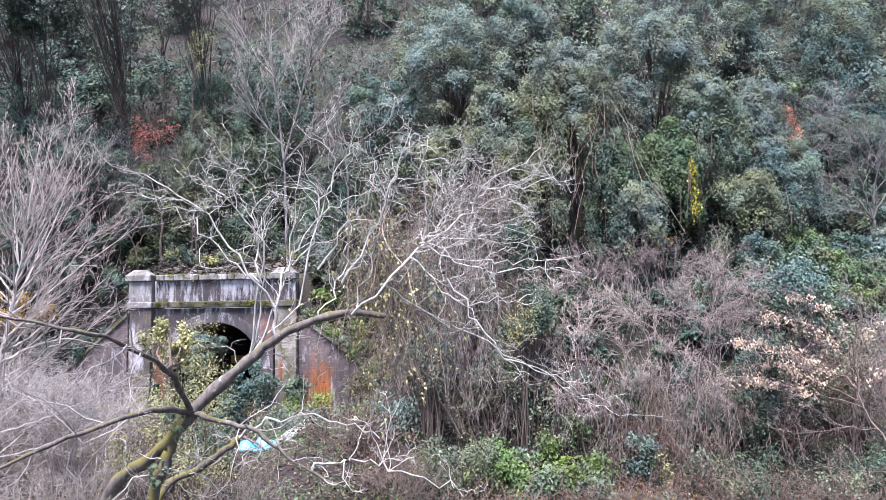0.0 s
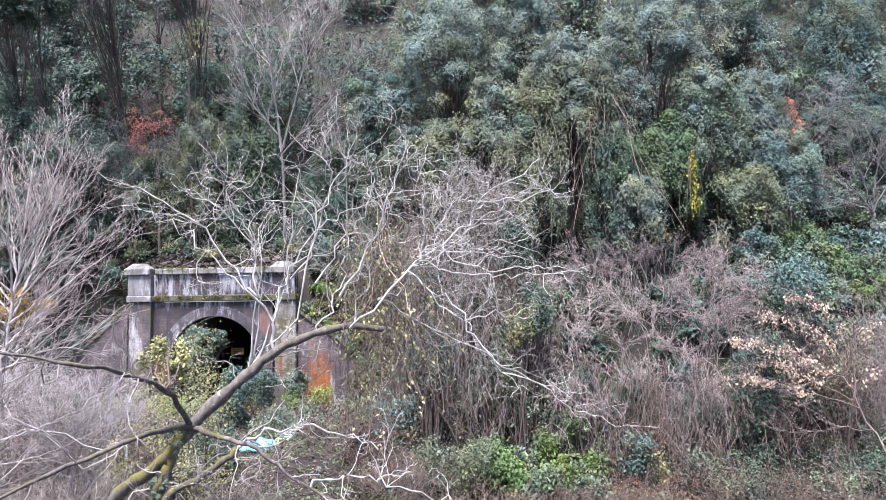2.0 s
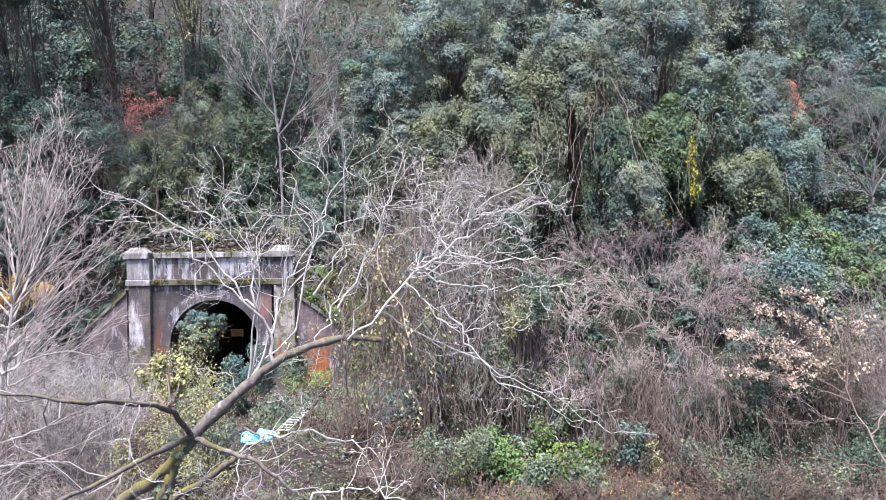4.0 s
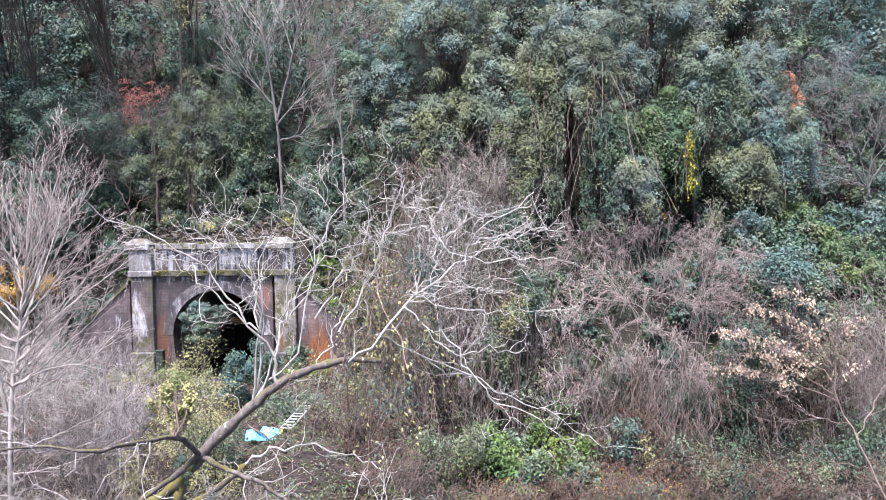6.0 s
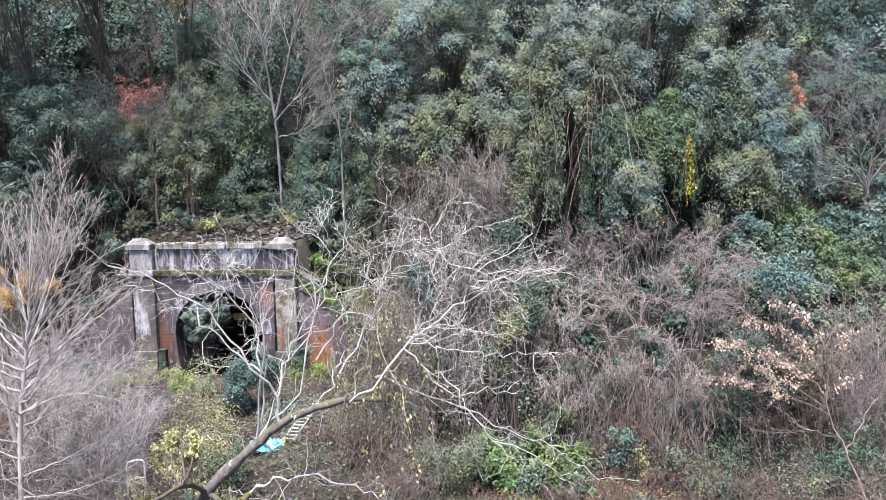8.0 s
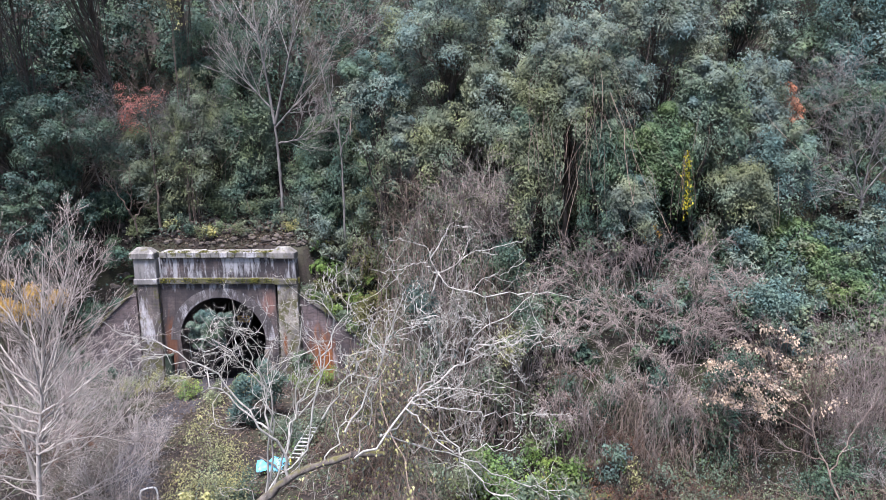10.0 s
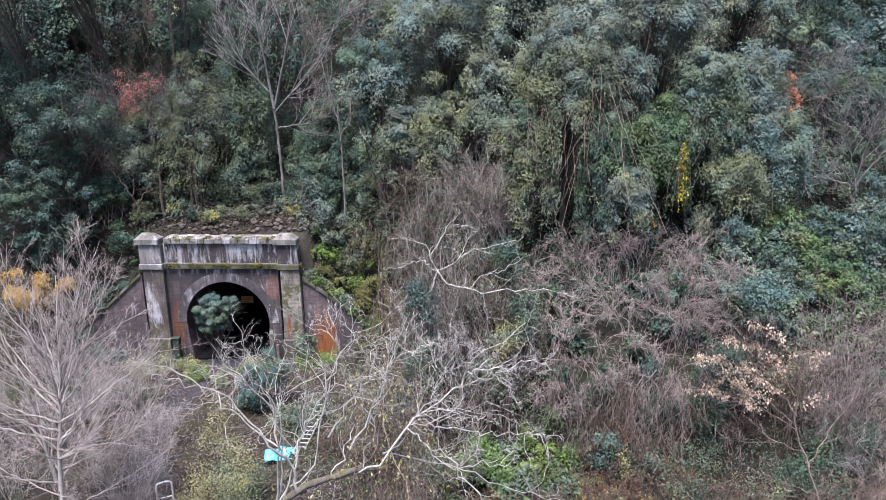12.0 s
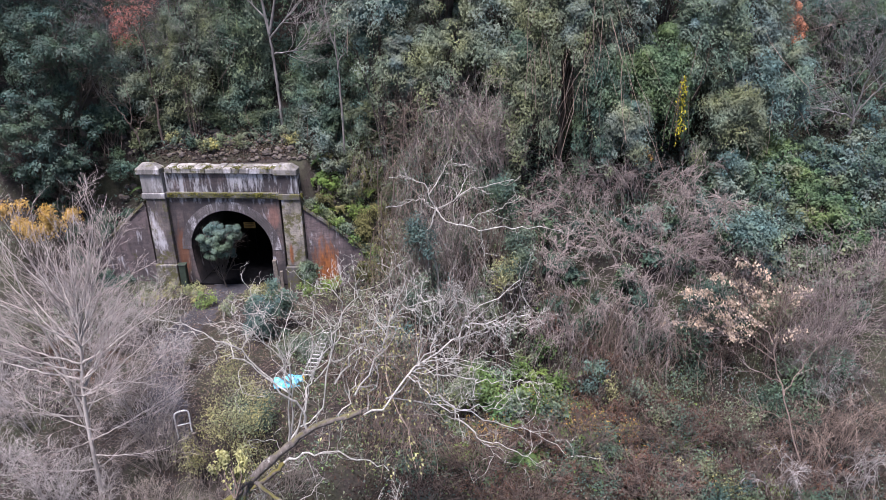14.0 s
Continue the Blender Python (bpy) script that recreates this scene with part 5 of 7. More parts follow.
# -- pinkish leafless thicket --
def thicket(x, y, r, stems, bark, label, seed, tall=2.0, lean=(0.0, -0.2), group="thickets", levels=((12, 3, 0.008), (5, 2, 0.0078)), leaf=None):
    """A mound of long shoots that rise from a few roots, arch over and hang, with fine side twigs along their outer half."""
    rng = np.random.default_rng(seed)
    z = float(land(x, y))
    t = thing("thicket", (x, y, z), label, "shrub", group)
    inv = t.matrix_world.inverted()
    a = rng.uniform(0, 2 * math.pi, stems)
    out = np.sqrt(rng.uniform(0.02, 1.0, stems)) * r
    fx, fy = x + rng.normal(size=stems) * 0.3 * r, y + rng.normal(size=stems) * 0.2 * r
    foot = np.stack([fx, fy, land(fx, fy) - 0.1], -1)
    way = np.stack([np.cos(a) + lean[0], 0.75 * np.sin(a) + lean[1], np.zeros(stems)], -1)
    high = tall * rng.uniform(0.55, 1.1, stems) * (1.05 - 0.35 * (out / r) ** 2)
    u = np.linspace(0, 1, 8)[None]
    rise = high[:, None] * np.sin(np.minimum(u * (1.15 + 0.5 * rng.random((stems, 1))), 1.9) * 0.5 * math.pi)
    P = foot[:, None] + way[:, None] * (out[:, None] * u ** 1.4)[..., None]
    P[..., 2] += rise
    P[:, 1:] += np.cumsum(rng.normal(size=(stems, 7, 3)) * 0.05, 1)
    R = rng.uniform(0.008, 0.018, (stems, 1)) * np.linspace(1, 0.35, 8)[None]
    for i in range(stems):
        kit = Kit()
        spikes(kit, P[i:i + 1], R[i:i + 1], 4)
        part("stem", kit, t, "", bark).matrix_parent_inverse = inv
    kit = Kit()
    Q, S = P, R
    for (each, k, least), first, ratio, angle in zip(levels, (0.35, 0.15), (0.34, 0.42), (0.5, 0.55)):
        Q, S = offshoots(rng, Q, S, each, angle, first, ratio, k, 0.1, -0.03, 0.55, least)
        spikes(kit, Q, S)
    part("twig_growth", kit, t, "", bark).matrix_parent_inverse = inv
    if leaf:
        kit = Kit()
        C = along(rng, Q, 1) + rng.normal(size=(len(Q), 3)) * 0.04
        leaf_set(rng, kit, C, unit(rng.normal(size=C.shape) + np.array([0, -0.3, 0.5])), 0.08, 0.3, True)
        part("foliage", kit, t, "", leaf).matrix_parent_inverse = inv


for i, (x, y, r, n, tall) in enumerate(((9.0, 29.7, 2.2, 40, 2.2), (11.5, 29.3, 2.0, 34, 2.3), (6.6, 29.8, 1.9, 32, 1.8), (13.0, 28.4, 1.6, 28, 1.8), (4.7, 28.9, 1.7, 28, 1.7), (8.1, 28.1, 2.1, 38, 2.0), (10.5, 27.7, 2.1, 38, 2.4), (5.7, 27.5, 1.8, 32, 1.8), (12.7, 26.8, 1.6, 28, 1.9),
                                   (7.1, 26.3, 2.0, 34, 2.2), (9.5, 26.0, 2.0, 36, 2.4), (11.3, 25.7, 1.4, 24, 2.0), (5.1, 25.8, 1.5, 26, 1.9))):
    thicket(x, y, r, n, BARK_PINK if i % 2 else BARK_THICKET, "pinkish grey leafless thicket of fine arching twigs", 700 + i, tall, (0.18 if x > 9 else -0.1, -0.2))
for i, (c, r, n) in enumerate((((3.4, 26.6, 1.8), (1.6, 1.2, 2.2), 30), ((19.6, 27.2, 3.0), (2.0, 1.5, 2.6), 32), ((17.0, 33.2, 10.6), (1.6, 1.0, 1.8), 26), ((19.6, 34.6, 14.6), (1.8, 1.2, 2.2), 26), ((-17.0, 36.0, 12.8), (1.8, 1.0, 2.0), 24), ((-12.6, 35.6, 13.6), (1.4, 0.8, 2.0), 20))):
    shrub("thicket", c, r, n, [(8, 4, 0.009), (6, 3, 0.0075)], BARK_PINK if i < 2 else BARK_GREY, "greyish leafless thicket of fine twigs on the slope", 720 + i, group="thickets", up=0.03, ratio=0.4, angle=0.95, wander=0.32)

# -- mounds of creepers that fill the slope --
rf = np.random.default_rng(55)
MOUND = [(LEAF_OLIVE, "olive"), (LEAF_GREY, "greyish green"), (LEAF_BLUE, "bluish green"), (LEAF_IVY, "ivy green"), (LEAF_DARK, "dark green")]
for y0 in np.arange(26.4, 37, 1.25):
    for x0 in np.arange(-3.6, 23.5, 1.7):
        x, y = x0 + rf.normal() * 0.35, y0 + rf.normal() * 0.25
        if abs(x) > 0.66 * y + 1.5 or (y < 29 and x < 3 and rf.random() < 0.3):
            continue
        if (x < -1.5 and y < 30.5) or (30.2 < y < 34.5 and 3.0 < x < 14.5 and rf.random() < 0.62):
            continue
        if (4.6 < x < 7.3 and 29.4 < y < 34.5) or (15.4 < x < 17.4 and 31.0 < y < 34.0):
            continue
        lf, word = MOUND[int(rf.choice([0, 0, 1, 1, 2, 2, 3, 4])) if y < 29.5 or rf.random() < 0.5 else 4]
        r = rf.uniform(0.75, 1.25)
        if y < 29 and 3.5 < x < 13.5:
            r, lf, word = 0.6 * r, LEAF_DARK, "dark green"
        if x < -1.8 and y < 34:
            r, lf, word = 0.55 * r, LEAF_MOSS, "mossy olive"
        bush("creeper_mound", (x, y, float(land(x, y)) + rf.uniform(0.2, 0.7)), (r, r * 0.75, r * rf.uniform(0.8, 1.4)), 720, lf, 0.162, word + " creepers heaped over the steep slope", int(rf.integers(1e6)), "creepers", "slope creepers", fine=False)
for i in range(52):
    x, y = rf.uniform(-6.8, 2.0), rf.uniform(33.9, 38.0)
    if x > -2.0:
        y -= 1.5
    r = rf.uniform(0.7, 1.15)
    lf, word = MOUND[int(rf.choice([0, 0, 1, 1, 3]))]
    bush("creeper_mound", (x, y, float(land(x, y)) + rf.uniform(0.3, 0.8)), (r, r * 0.75, r * rf.uniform(0.9, 1.5)), 1200, lf, 0.11, word + " bushes and creepers on the bank beside the tunnel", int(rf.integers(1e6)), "creepers", "slope creepers")
for i, (x, y, r) in enumerate(((20.2, 31.8, 1.3), (21.2, 33.4, 1.3), (19.4, 33.4, 1.2), (21.8, 31.4, 1.2), (20.4, 34.6, 1.2), (17.6, 34.4, 1.1))):
    bush("bush", (x, y, float(land(x, y)) + 0.6), (r, r * 0.8, 0.9), 1800, LEAF_BLUE if i % 2 else LEAF_GREY, 0.12, "bluish evergreen bush under the grey tree", 640 + i, group="slope bushes")
for i, (c, r, n) in enumerate((((1.9, 31.2, 10.0), (2.0, 0.9, 1.8), 44), ((3.0, 30.6, 9.0), (1.2, 0.7, 1.8), 26), ((-0.4, 31.6, 9.4), (1.6, 0.8, 1.6), 26), ((-2.4, 32.2, 3.4), (1.2, 0.6, 1.4), 9), ((-3.9, 31.4, 1.2), (1.0, 0.7, 1.2), 10), ((-1.4, 30.0, 3.6), (1.4, 0.8, 1.7), 12))):
    shrub("vine_tangle", c, r, n, [(8, 4, 0.009), (5, 2, 0.007)], BARK_PINK if i in (0, 1, 5) else BARK_TAN, "brown tangle of leafless vines on the bank", 740 + i, group="vine tangles", wander=0.36, up=-0.1, ratio=0.45, angle=0.9, leaf=LEAF_OLIVE, leaf_per=1, leaf_size=0.09)
for i, (x, y, r) in enumerate(((-16.2, 34.6, 1.0), (-17.4, 34.0, 1.1), (-18.4, 33.2, 1.1), (-16.8, 35.6, 1.1), (-18.6, 35.0, 1.2), (-19.8, 33.6, 1.2), (-17.2, 32.9, 0.7), (-14.6, 35.6, 0.8), (-13.0, 35.8, 0.8), (-15.2, 34.9, 0.6))):
    bush("bush", (x, y, float(land(x, y)) + 0.5), (r, r * 0.8, r * 0.9), 2000, LEAF_DARK if i < 7 else LEAF_OLIVE, 0.12, "dark evergreen bush behind the wing wall", 660 + i, group="slope bushes")

# -- brown tangle of vines in the middle --
for i, (c, r, n) in enumerate((((0.4, 27.4, 4.0), (1.7, 1.0, 3.0), 14), ((3.0, 28.0, 3.4), (1.5, 1.0, 2.4), 16), ((-1.4, 27.8, 3.0), (1.3, 1.0, 2.0), 8), ((1.2, 25.6, 0.6), (1.8, 1.0, 1.6), 14), ((14.6, 25.8, 1.8), (1.6, 0.9, 2.0), 36), ((16.2, 24.8, -0.2), (1.2, 0.8, 1.8), 28))):
    shrub("vine_tangle", c, r, n, [(8, 4, 0.009), (5, 2, 0.007)], BARK_PINK if i < 3 else BARK_TAN, "brown tangle of leafless vines over stumps", 750 + i, group="vine tangles", wander=0.34, up=-0.08, leaf=LEAF_OLIVE, leaf_per=1, leaf_size=0.1)


def vine_hanging(c, width, drop, n, bark, label, seed, leaf=None):
    """Dead upright stems with loose vines that hang from their tops, each with short drooping side shoots."""
    rng = np.random.default_rng(seed)
    z = float(land(c[0], c[1]))
    t = thing("vine_tangle", (c[0], c[1], z), label, "creeper", "vine tangles")
    inv = t.matrix_world.inverted()
    for i in range(6):
        x, y = c[0] + width * (-0.8 + 0.32 * i) + 0.1 * rng.normal(), c[1] + 0.5 + 0.2 * rng.normal()
        path = smooth_path([(x, y, float(land(x, y)) - 0.2), (x + 0.2 * rng.normal(), y, 0.5 * (float(land(x, y)) + c[2])), (x + 0.3 * rng.normal(), y - 0.4, c[2] - 0.3 * rng.random())], 9)
        kit = Kit()
        spikes(kit, path[None], np.linspace(0.04, 0.015, 9)[None], 5)
        part("stem", kit, t, "", BARK_BROWN).matrix_parent_inverse = inv
    u = rng.uniform(-1, 1, n)
    tops = np.stack([c[0] + width * u, c[1] + rng.normal(size=n) * 0.22 - 0.15, c[2] - 0.5 * (c[2] - z) * np.abs(u) ** 2.5 - np.abs(rng.normal(size=n)) * 0.45 * drop], -1)
    S = strands(rng, tops, drop * rng.uniform(0.35, 1.0, n), 8, 0.12)
    R = rng.uniform(0.006, 0.014, (n, 1)) * np.linspace(1.0, 0.5, 8)[None]
    kit = Kit()
    spikes(kit, S, R)
    Q, W = offshoots(rng, S, R, 7, 0.8, 0.0, 0.3, 4, 0.3, -0.3, 0.6, 0.0055)
    spikes(kit, Q, W)
    Q2, W2 = offshoots(rng, Q, W, 2, 0.8, 0.1, 0.5, 2, 0.3, -0.3, 0.6, 0.005)
    spikes(kit, Q2, W2)
    part("vine_growth", kit, t, "", bark).matrix_parent_inverse = inv
    if leaf:
        kit = Kit()
        C = along(rng, Q, 2)
        C = C + rng.normal(size=C.shape) * 0.06
        leaf_set(rng, kit, C, unit(rng.normal(size=C.shape) * 0.6 + np.array([0, -0.9, 0.2])), 0.09, 0.9)
        part("foliage", kit, t, "", leaf).matrix_parent_inverse = inv


for i, (c, w, drop, n, leaf) in enumerate((((0.3, 26.0, 8.0), 1.6, 3.6, 110, None), ((2.1, 26.5, 7.4), 1.2, 3.4, 80, None), ((-1.1, 26.9, 7.5), 0.85, 3.4, 60, LEAF_OLIVE), ((1.2, 25.5, 4.4), 1.3, 3.0, 80, None), ((3.6, 27.2, 6.2), 0.9, 2.6, 44, LEAF_OLIVE), ((-1.0, 26.2, 4.0), 0.9, 2.6, 50, None), ((0.4, 29.6, 10.2), 1.8, 3.2, 110, LEAF_OLIVE), ((-1.0, 30.4, 8.6), 1.0, 3.0, 50, LEAF_OLIVE), ((-2.4, 30.6, 4.6), 0.8, 2.6, 40, LEAF_MOSS), ((-3.4, 33.9, 7.4), 1.3, 2.2, 60, LEAF_MOSS), ((-2.0, 32.6, 7.0), 1.0, 2.6, 60, None))):
    vine_hanging(c, w, drop, n, (BARK_PINK, BARK_TAN, BARK_TAN)[i % 3], "tan leafless vines hanging over dead stumps", 760 + i, leaf)
for i, (c, w, drop, n) in enumerate((((5.2, 25.6, 3.0), 1.0, 3.0, 46), ((7.0, 25.2, 2.6), 1.2, 3.0, 54), ((9.0, 25.0, 2.8), 1.2, 3.2, 54), ((10.9, 25.0, 2.6), 1.1, 3.0, 46), ((6.2, 24.6, 0.9), 1.2, 2.0, 40), ((8.6, 24.2, 0.7), 1.3, 2.0, 44), ((15.4, 24.6, 3.4), 1.2, 3.2, 50))):
    vine_hanging(c, w, drop, n, (BARK_THICKET, BARK_TAN)[i % 2], "mauve brown vines hanging below the thicket", 1780 + i)
for i, (x, y, z, w, h) in enumerate(((-0.5, 25.6, 5.2, 0.5, 1.3), (2.75, 26.3, 6.6, 0.5, 1.5), (1.1, 26.8, 4.4, 0.35, 0.9), (3.7, 27.0, 4.6, 0.4, 1.0))):
    bush("hanging_ivy", (x, y, z), (w, 0.35, h), 1500, (LEAF_TEAL, LEAF_DARK, LEAF_OLIVE, LEAF_OLIVE)[i % 4], 0.12, "dark green ivy hanging among the vines", 780 + i, "creeper", "vine tangles")
bush("hanging_ivy", (2.85, 25.4, 3.7), (0.45, 0.35, 0.8), 1500, LEAF_WILLOW, 0.09, "pale mossy olive clump among the vines", 787, "creeper", "vine tangles")


def low_bush(seed, c, r, n, leaf, size, label):
    return bush("bush", c, r, n, leaf, size, label, seed, group="bushes")


low_bush(800, (-0.4, 25.3, 2.6), (0.8, 0.5, 1.3), 2000, LEAF_OLIVE, 0.11, "olive leafy climber in the tangle")
low_bush(801, (3.2, 25.9, 4.2), (0.7, 0.5, 1.1), 2400, LEAF_IVY, 0.12, "dark green leafy climber in the tangle")
low_bush(802, (2.2, 26.0, 2.0), (0.9, 0.7, 1.5), 2600, LEAF_OLIVE, 0.12, "olive leafy climber in the tangle")
low_bush(805, (6.6, 24.4, -0.7), (0.5, 0.4, 0.8), 800, LEAF_BLUE, 0.13, "bluish green low bush at the foot of the slope")
low_bush(806, (13.4, 26.4, 5.0), (1.2, 0.9, 1.0), 3400, LEAF_BLUE, 0.14, "bluish evergreen bush in the thicket")
low_bush(807, (11.2, 25.2, 0.4), (0.9, 0.6, 1.6), 2000, LEAF_DARK, 0.13, "dark green creeper in the thicket")
low_bush(808, (14.6, 22.8, -1.2), (1.4, 0.9, 0.9), 1500, LEAF_DARK, 0.12, "bluish green low bush in the brush")
low_bush(811, (0.6, 23.6, -0.7), (1.3, 0.9, 0.8), 2600, LEAF_OLIVE, 0.12, "olive low bush at the foot of the slope")
low_bush(813, (8.6, 23.6, -1.0), (0.9, 0.6, 0.6), 500, LEAF_OLIVE, 0.12, "olive low bush in the brush")
low_bush(814, (9.4, 22.6, -1.4), (0.8, 0.6, 0.6), 700, LEAF_OLIVE, 0.12, "olive fern bush in the brush")
low_bush(815, (12.0, 22.2, -1.3), (1.1, 0.7, 0.7), 700, LEAF_OLIVE, 0.11, "greyish green low bush in the brush")
low_bush(816, (16.2, 23.8, -0.4), (1.5, 0.9, 1.2), 1600, LEAF_DARK, 0.11, "bluish green low bush in the brush")
low_bush(817, (9.0, 25.8, 0.2), (0.9, 0.5, 0.9), 700, LEAF_IVY, 0.11, "ivy creepers inside the thicket")
low_bush(818, (6.6, 26.0, 0.8), (0.8, 0.5, 0.8), 600, LEAF_DARK, 0.11, "dark creepers inside the thicket")
low_bush(819, (11.6, 25.4, 2.0), (1.2, 0.7, 1.4), 2400, LEAF_DARK, 0.13, "dark creepers inside the thicket")
low_bush(820, (-7.65, 27.2, 1.1), (1.15, 1.0, 1.3), 7000, LEAF_TEAL, 0.1, "dark bluish evergreen bush in front of the tunnel")
low_bush(828, (-6.1, 18.0, 0.5), (0.7, 0.6, 0.9), 1300, LEAF_WILLOW, 0.07, "thin feathery olive bush beside the leaning tree")
low_bush(821, (-6.95, 19.2, 1.6), (1.15, 0.9, 2.0), 6400, LEAF_WILLOW, 0.07, "feathery yellowish olive bush among the bare branches")
low_bush(827, (-8.0, 18.3, 0.9), (0.8, 0.7, 1.1), 1500, LEAF_WILLOW, 0.07, "thin yellowing bush among the bare branches")
low_bush(822, (-5.6, 25.8, 0.3), (1.2, 0.8, 0.6), 2400, LEAF_OLIVE, 0.12, "low grey-green bush behind the ladder")
low_bush(823, (-6.9, 20.6, 0.3), (0.8, 0.7, 0.8), 2600, LEAF_IVY, 0.1, "green bush beside the tarpaulin")
low_bush(824, (-3.4, 33.4, 3.4), (1.4, 0.6, 0.9), 2000, LEAF_MOSS, 0.08, "mossy creepers over the end of the wing wall")
low_bush(825, (-5.6, 33.9, 5.3), (0.7, 0.4, 0.5), 900, LEAF_BRIGHT, 0.15, "fresh green ferny growth above the wing wall")
low_bush(826, (-6.7, 31.9, 0.9), (0.5, 0.35, 0.7), 1300, LEAF_IVY, 0.13, "ivy bush at the foot of the pier")

rgr = np.random.default_rng(83)
GREEN_MIX = [(LEAF_BRIGHT, "bright green"), (LEAF_GREEN, "yellowish green"), (LEAF_IVY, "ivy green"), (LEAF_BRIGHT, "bright green"), (LEAF_OLIVE, "olive")]
for i in range(17):
    x, y = rgr.uniform(1.2, 5.4), rgr.uniform(23.0, 25.6)
    r = rgr.uniform(0.28, 0.52)
    lf, word = GREEN_MIX[i % 5]
    low_bush(1800 + i, (x, y, float(land(x, y)) + 0.55), (r, r * 0.8, r * rgr.uniform(1.0, 1.7)), 330, lf, 0.16, word + " leafy plant among russet brambles on the slope")

rlo = np.random.default_rng(19)
LOW = [(LEAF_DARK, "dark green"), (LEAF_BLUE, "bluish green"), (LEAF_OLIVE, "olive"), (LEAF_STRAW, "yellowing"), (LEAF_DARK, "dark green")]
for i in range(22):
    x, y = rlo.uniform(-1.5, 14.5), rlo.uniform(17.2, 22.0)
    r = rlo.uniform(0.35, 0.8)
    lf, word = LOW[i % 5]
    bush("bush", (x, y, float(land(x, y)) + 0.3), (r, r * 0.8, r * 0.6), 420, lf, 0.1, "sparse " + word + " seedling bush among dead bracken", 840 + i, group="bushes")


def fern(x, y, seed, leaf, size=0.75):
    """A fern: a rosette of arching fronds with paired leaflets."""
    rng = np.random.default_rng(seed)
    z = float(land(x, y))
    t = thing("fern", (x, y, z), "green fern with arching fronds on the bank", "fern", "bank ferns")
    inv = t.matrix_world.inverted()
    n = 9
    a = rng.uniform(0, 2 * math.pi, n)
    d = np.stack([np.cos(a), np.sin(a), np.full(n, 1.1)], -1)
    P = shoots(rng, np.repeat([[x, y, z]], n, 0), d, size * rng.uniform(0.7, 1.2, n), 7, 0.05, -0.32)
    for i in range(n):
        kit = Kit()
        tubes(kit, P[i:i + 1], np.linspace(0.008, 0.003, 7)[None], 3)
        T = unit(np.gradient(P[i], axis=0))
        for s in np.linspace(0.2, 1.0, 13):
            q = s * 6
            k = min(int(q), 5)
            c = P[i, k] + (P[i, k + 1] - P[i, k]) * (q - k)
            side = unit(np.cross(T[k], np.array([0, 0, 1.0])))
            ln = size * 0.3 * (1.15 - s)
            A = np.stack([side + T[k] * 0.5, -side + T[k] * 0.5])
            leaves(kit, c + unit(A) * ln * 0.5, A, np.array([[0, -0.2, 1.0]] * 2), ln, ln * 0.34 + 0.015)
        part("frond", kit, t, "", leaf).matrix_parent_inverse = inv


rfe = np.random.default_rng(66)
for i in range(34):
    fern(rfe.uniform(-6.5, -2.2), rfe.uniform(33.3, 35.0), 1200 + i, (LEAF_BRIGHT, LEAF_GREEN, LEAF_MOSS)[i % 3], rfe.uniform(0.7, 1.15))
for i, (x, y) in enumerate(((-14.2, 34.8), (-13.4, 35.0), (-9.6, 35.2), (-6.9, 34.6), (-15.4, 34.2), (6.4, 23.4), (8.2, 22.8), (3.0, 22.8), (9.8, 22.4), (5.2, 23.6), (-6.2, 31.6))):
    fern(x, y, 1240 + i, LEAF_GREEN if i > 3 else LEAF_OLIVE, 0.8)
for i in range(30):
    fern(rfe.uniform(0.6, 7.0), rfe.uniform(20.6, 25.4), 1270 + i, (LEAF_BRIGHT, LEAF_GREEN, LEAF_IVY, LEAF_FRESH)[i % 4], rfe.uniform(0.7, 1.2))
for i in range(26):
    x = rfe.uniform(-6.4, -1.0)
    y = rfe.uniform(33.4, 35.8) if x < -3.2 else rfe.uniform(31.0, 34.5)
    r = rfe.uniform(0.4, 0.75)
    bush("bank_creeper", (x, y, float(land(x, y)) + 0.25), (r, r * 0.8, r * 0.7), 480, (LEAF_MOSS, LEAF_GREEN, LEAF_MOSS, LEAF_OLIVE)[i % 4], 0.09, "mossy olive creepers on the bank beside the tunnel", 1300 + i, "creepers", "bank creepers", fine=False)

for i in range(14):
    x = -6.5 + 0.32 * i
    y = 33.1 - 0.075 * (x + 14)
    r = rfe.uniform(0.3, 0.5)
    bush("bank_creeper", (x, y + 0.25, float(wing_top(x)) + 0.2), (r, r * 0.9, r * 0.7), 520, (LEAF_OLIVE, LEAF_GREEN, LEAF_IVY)[i % 3], 0.11, "creepers spilling over the wing wall", 1340 + i, "creepers", "bank creepers", fine=False)


for i in range(16):
    x = -14.2 + 0.5 * i + rfe.normal() * 0.15
    r = rfe.uniform(0.28, 0.55)
    y = rfe.uniform(34.5, 35.6)
    bush("bank_creeper", (x, y, float(land(x, y)) + 0.2), (r, r * 0.8, r * 0.7), 420, (LEAF_OLIVE, LEAF_STRAW, LEAF_IVY, LEAF_DARK)[i % 4], 0.1, "low weeds and creepers on the litter above the parapet", 1360 + i, "creepers", "bank creepers", fine=False)


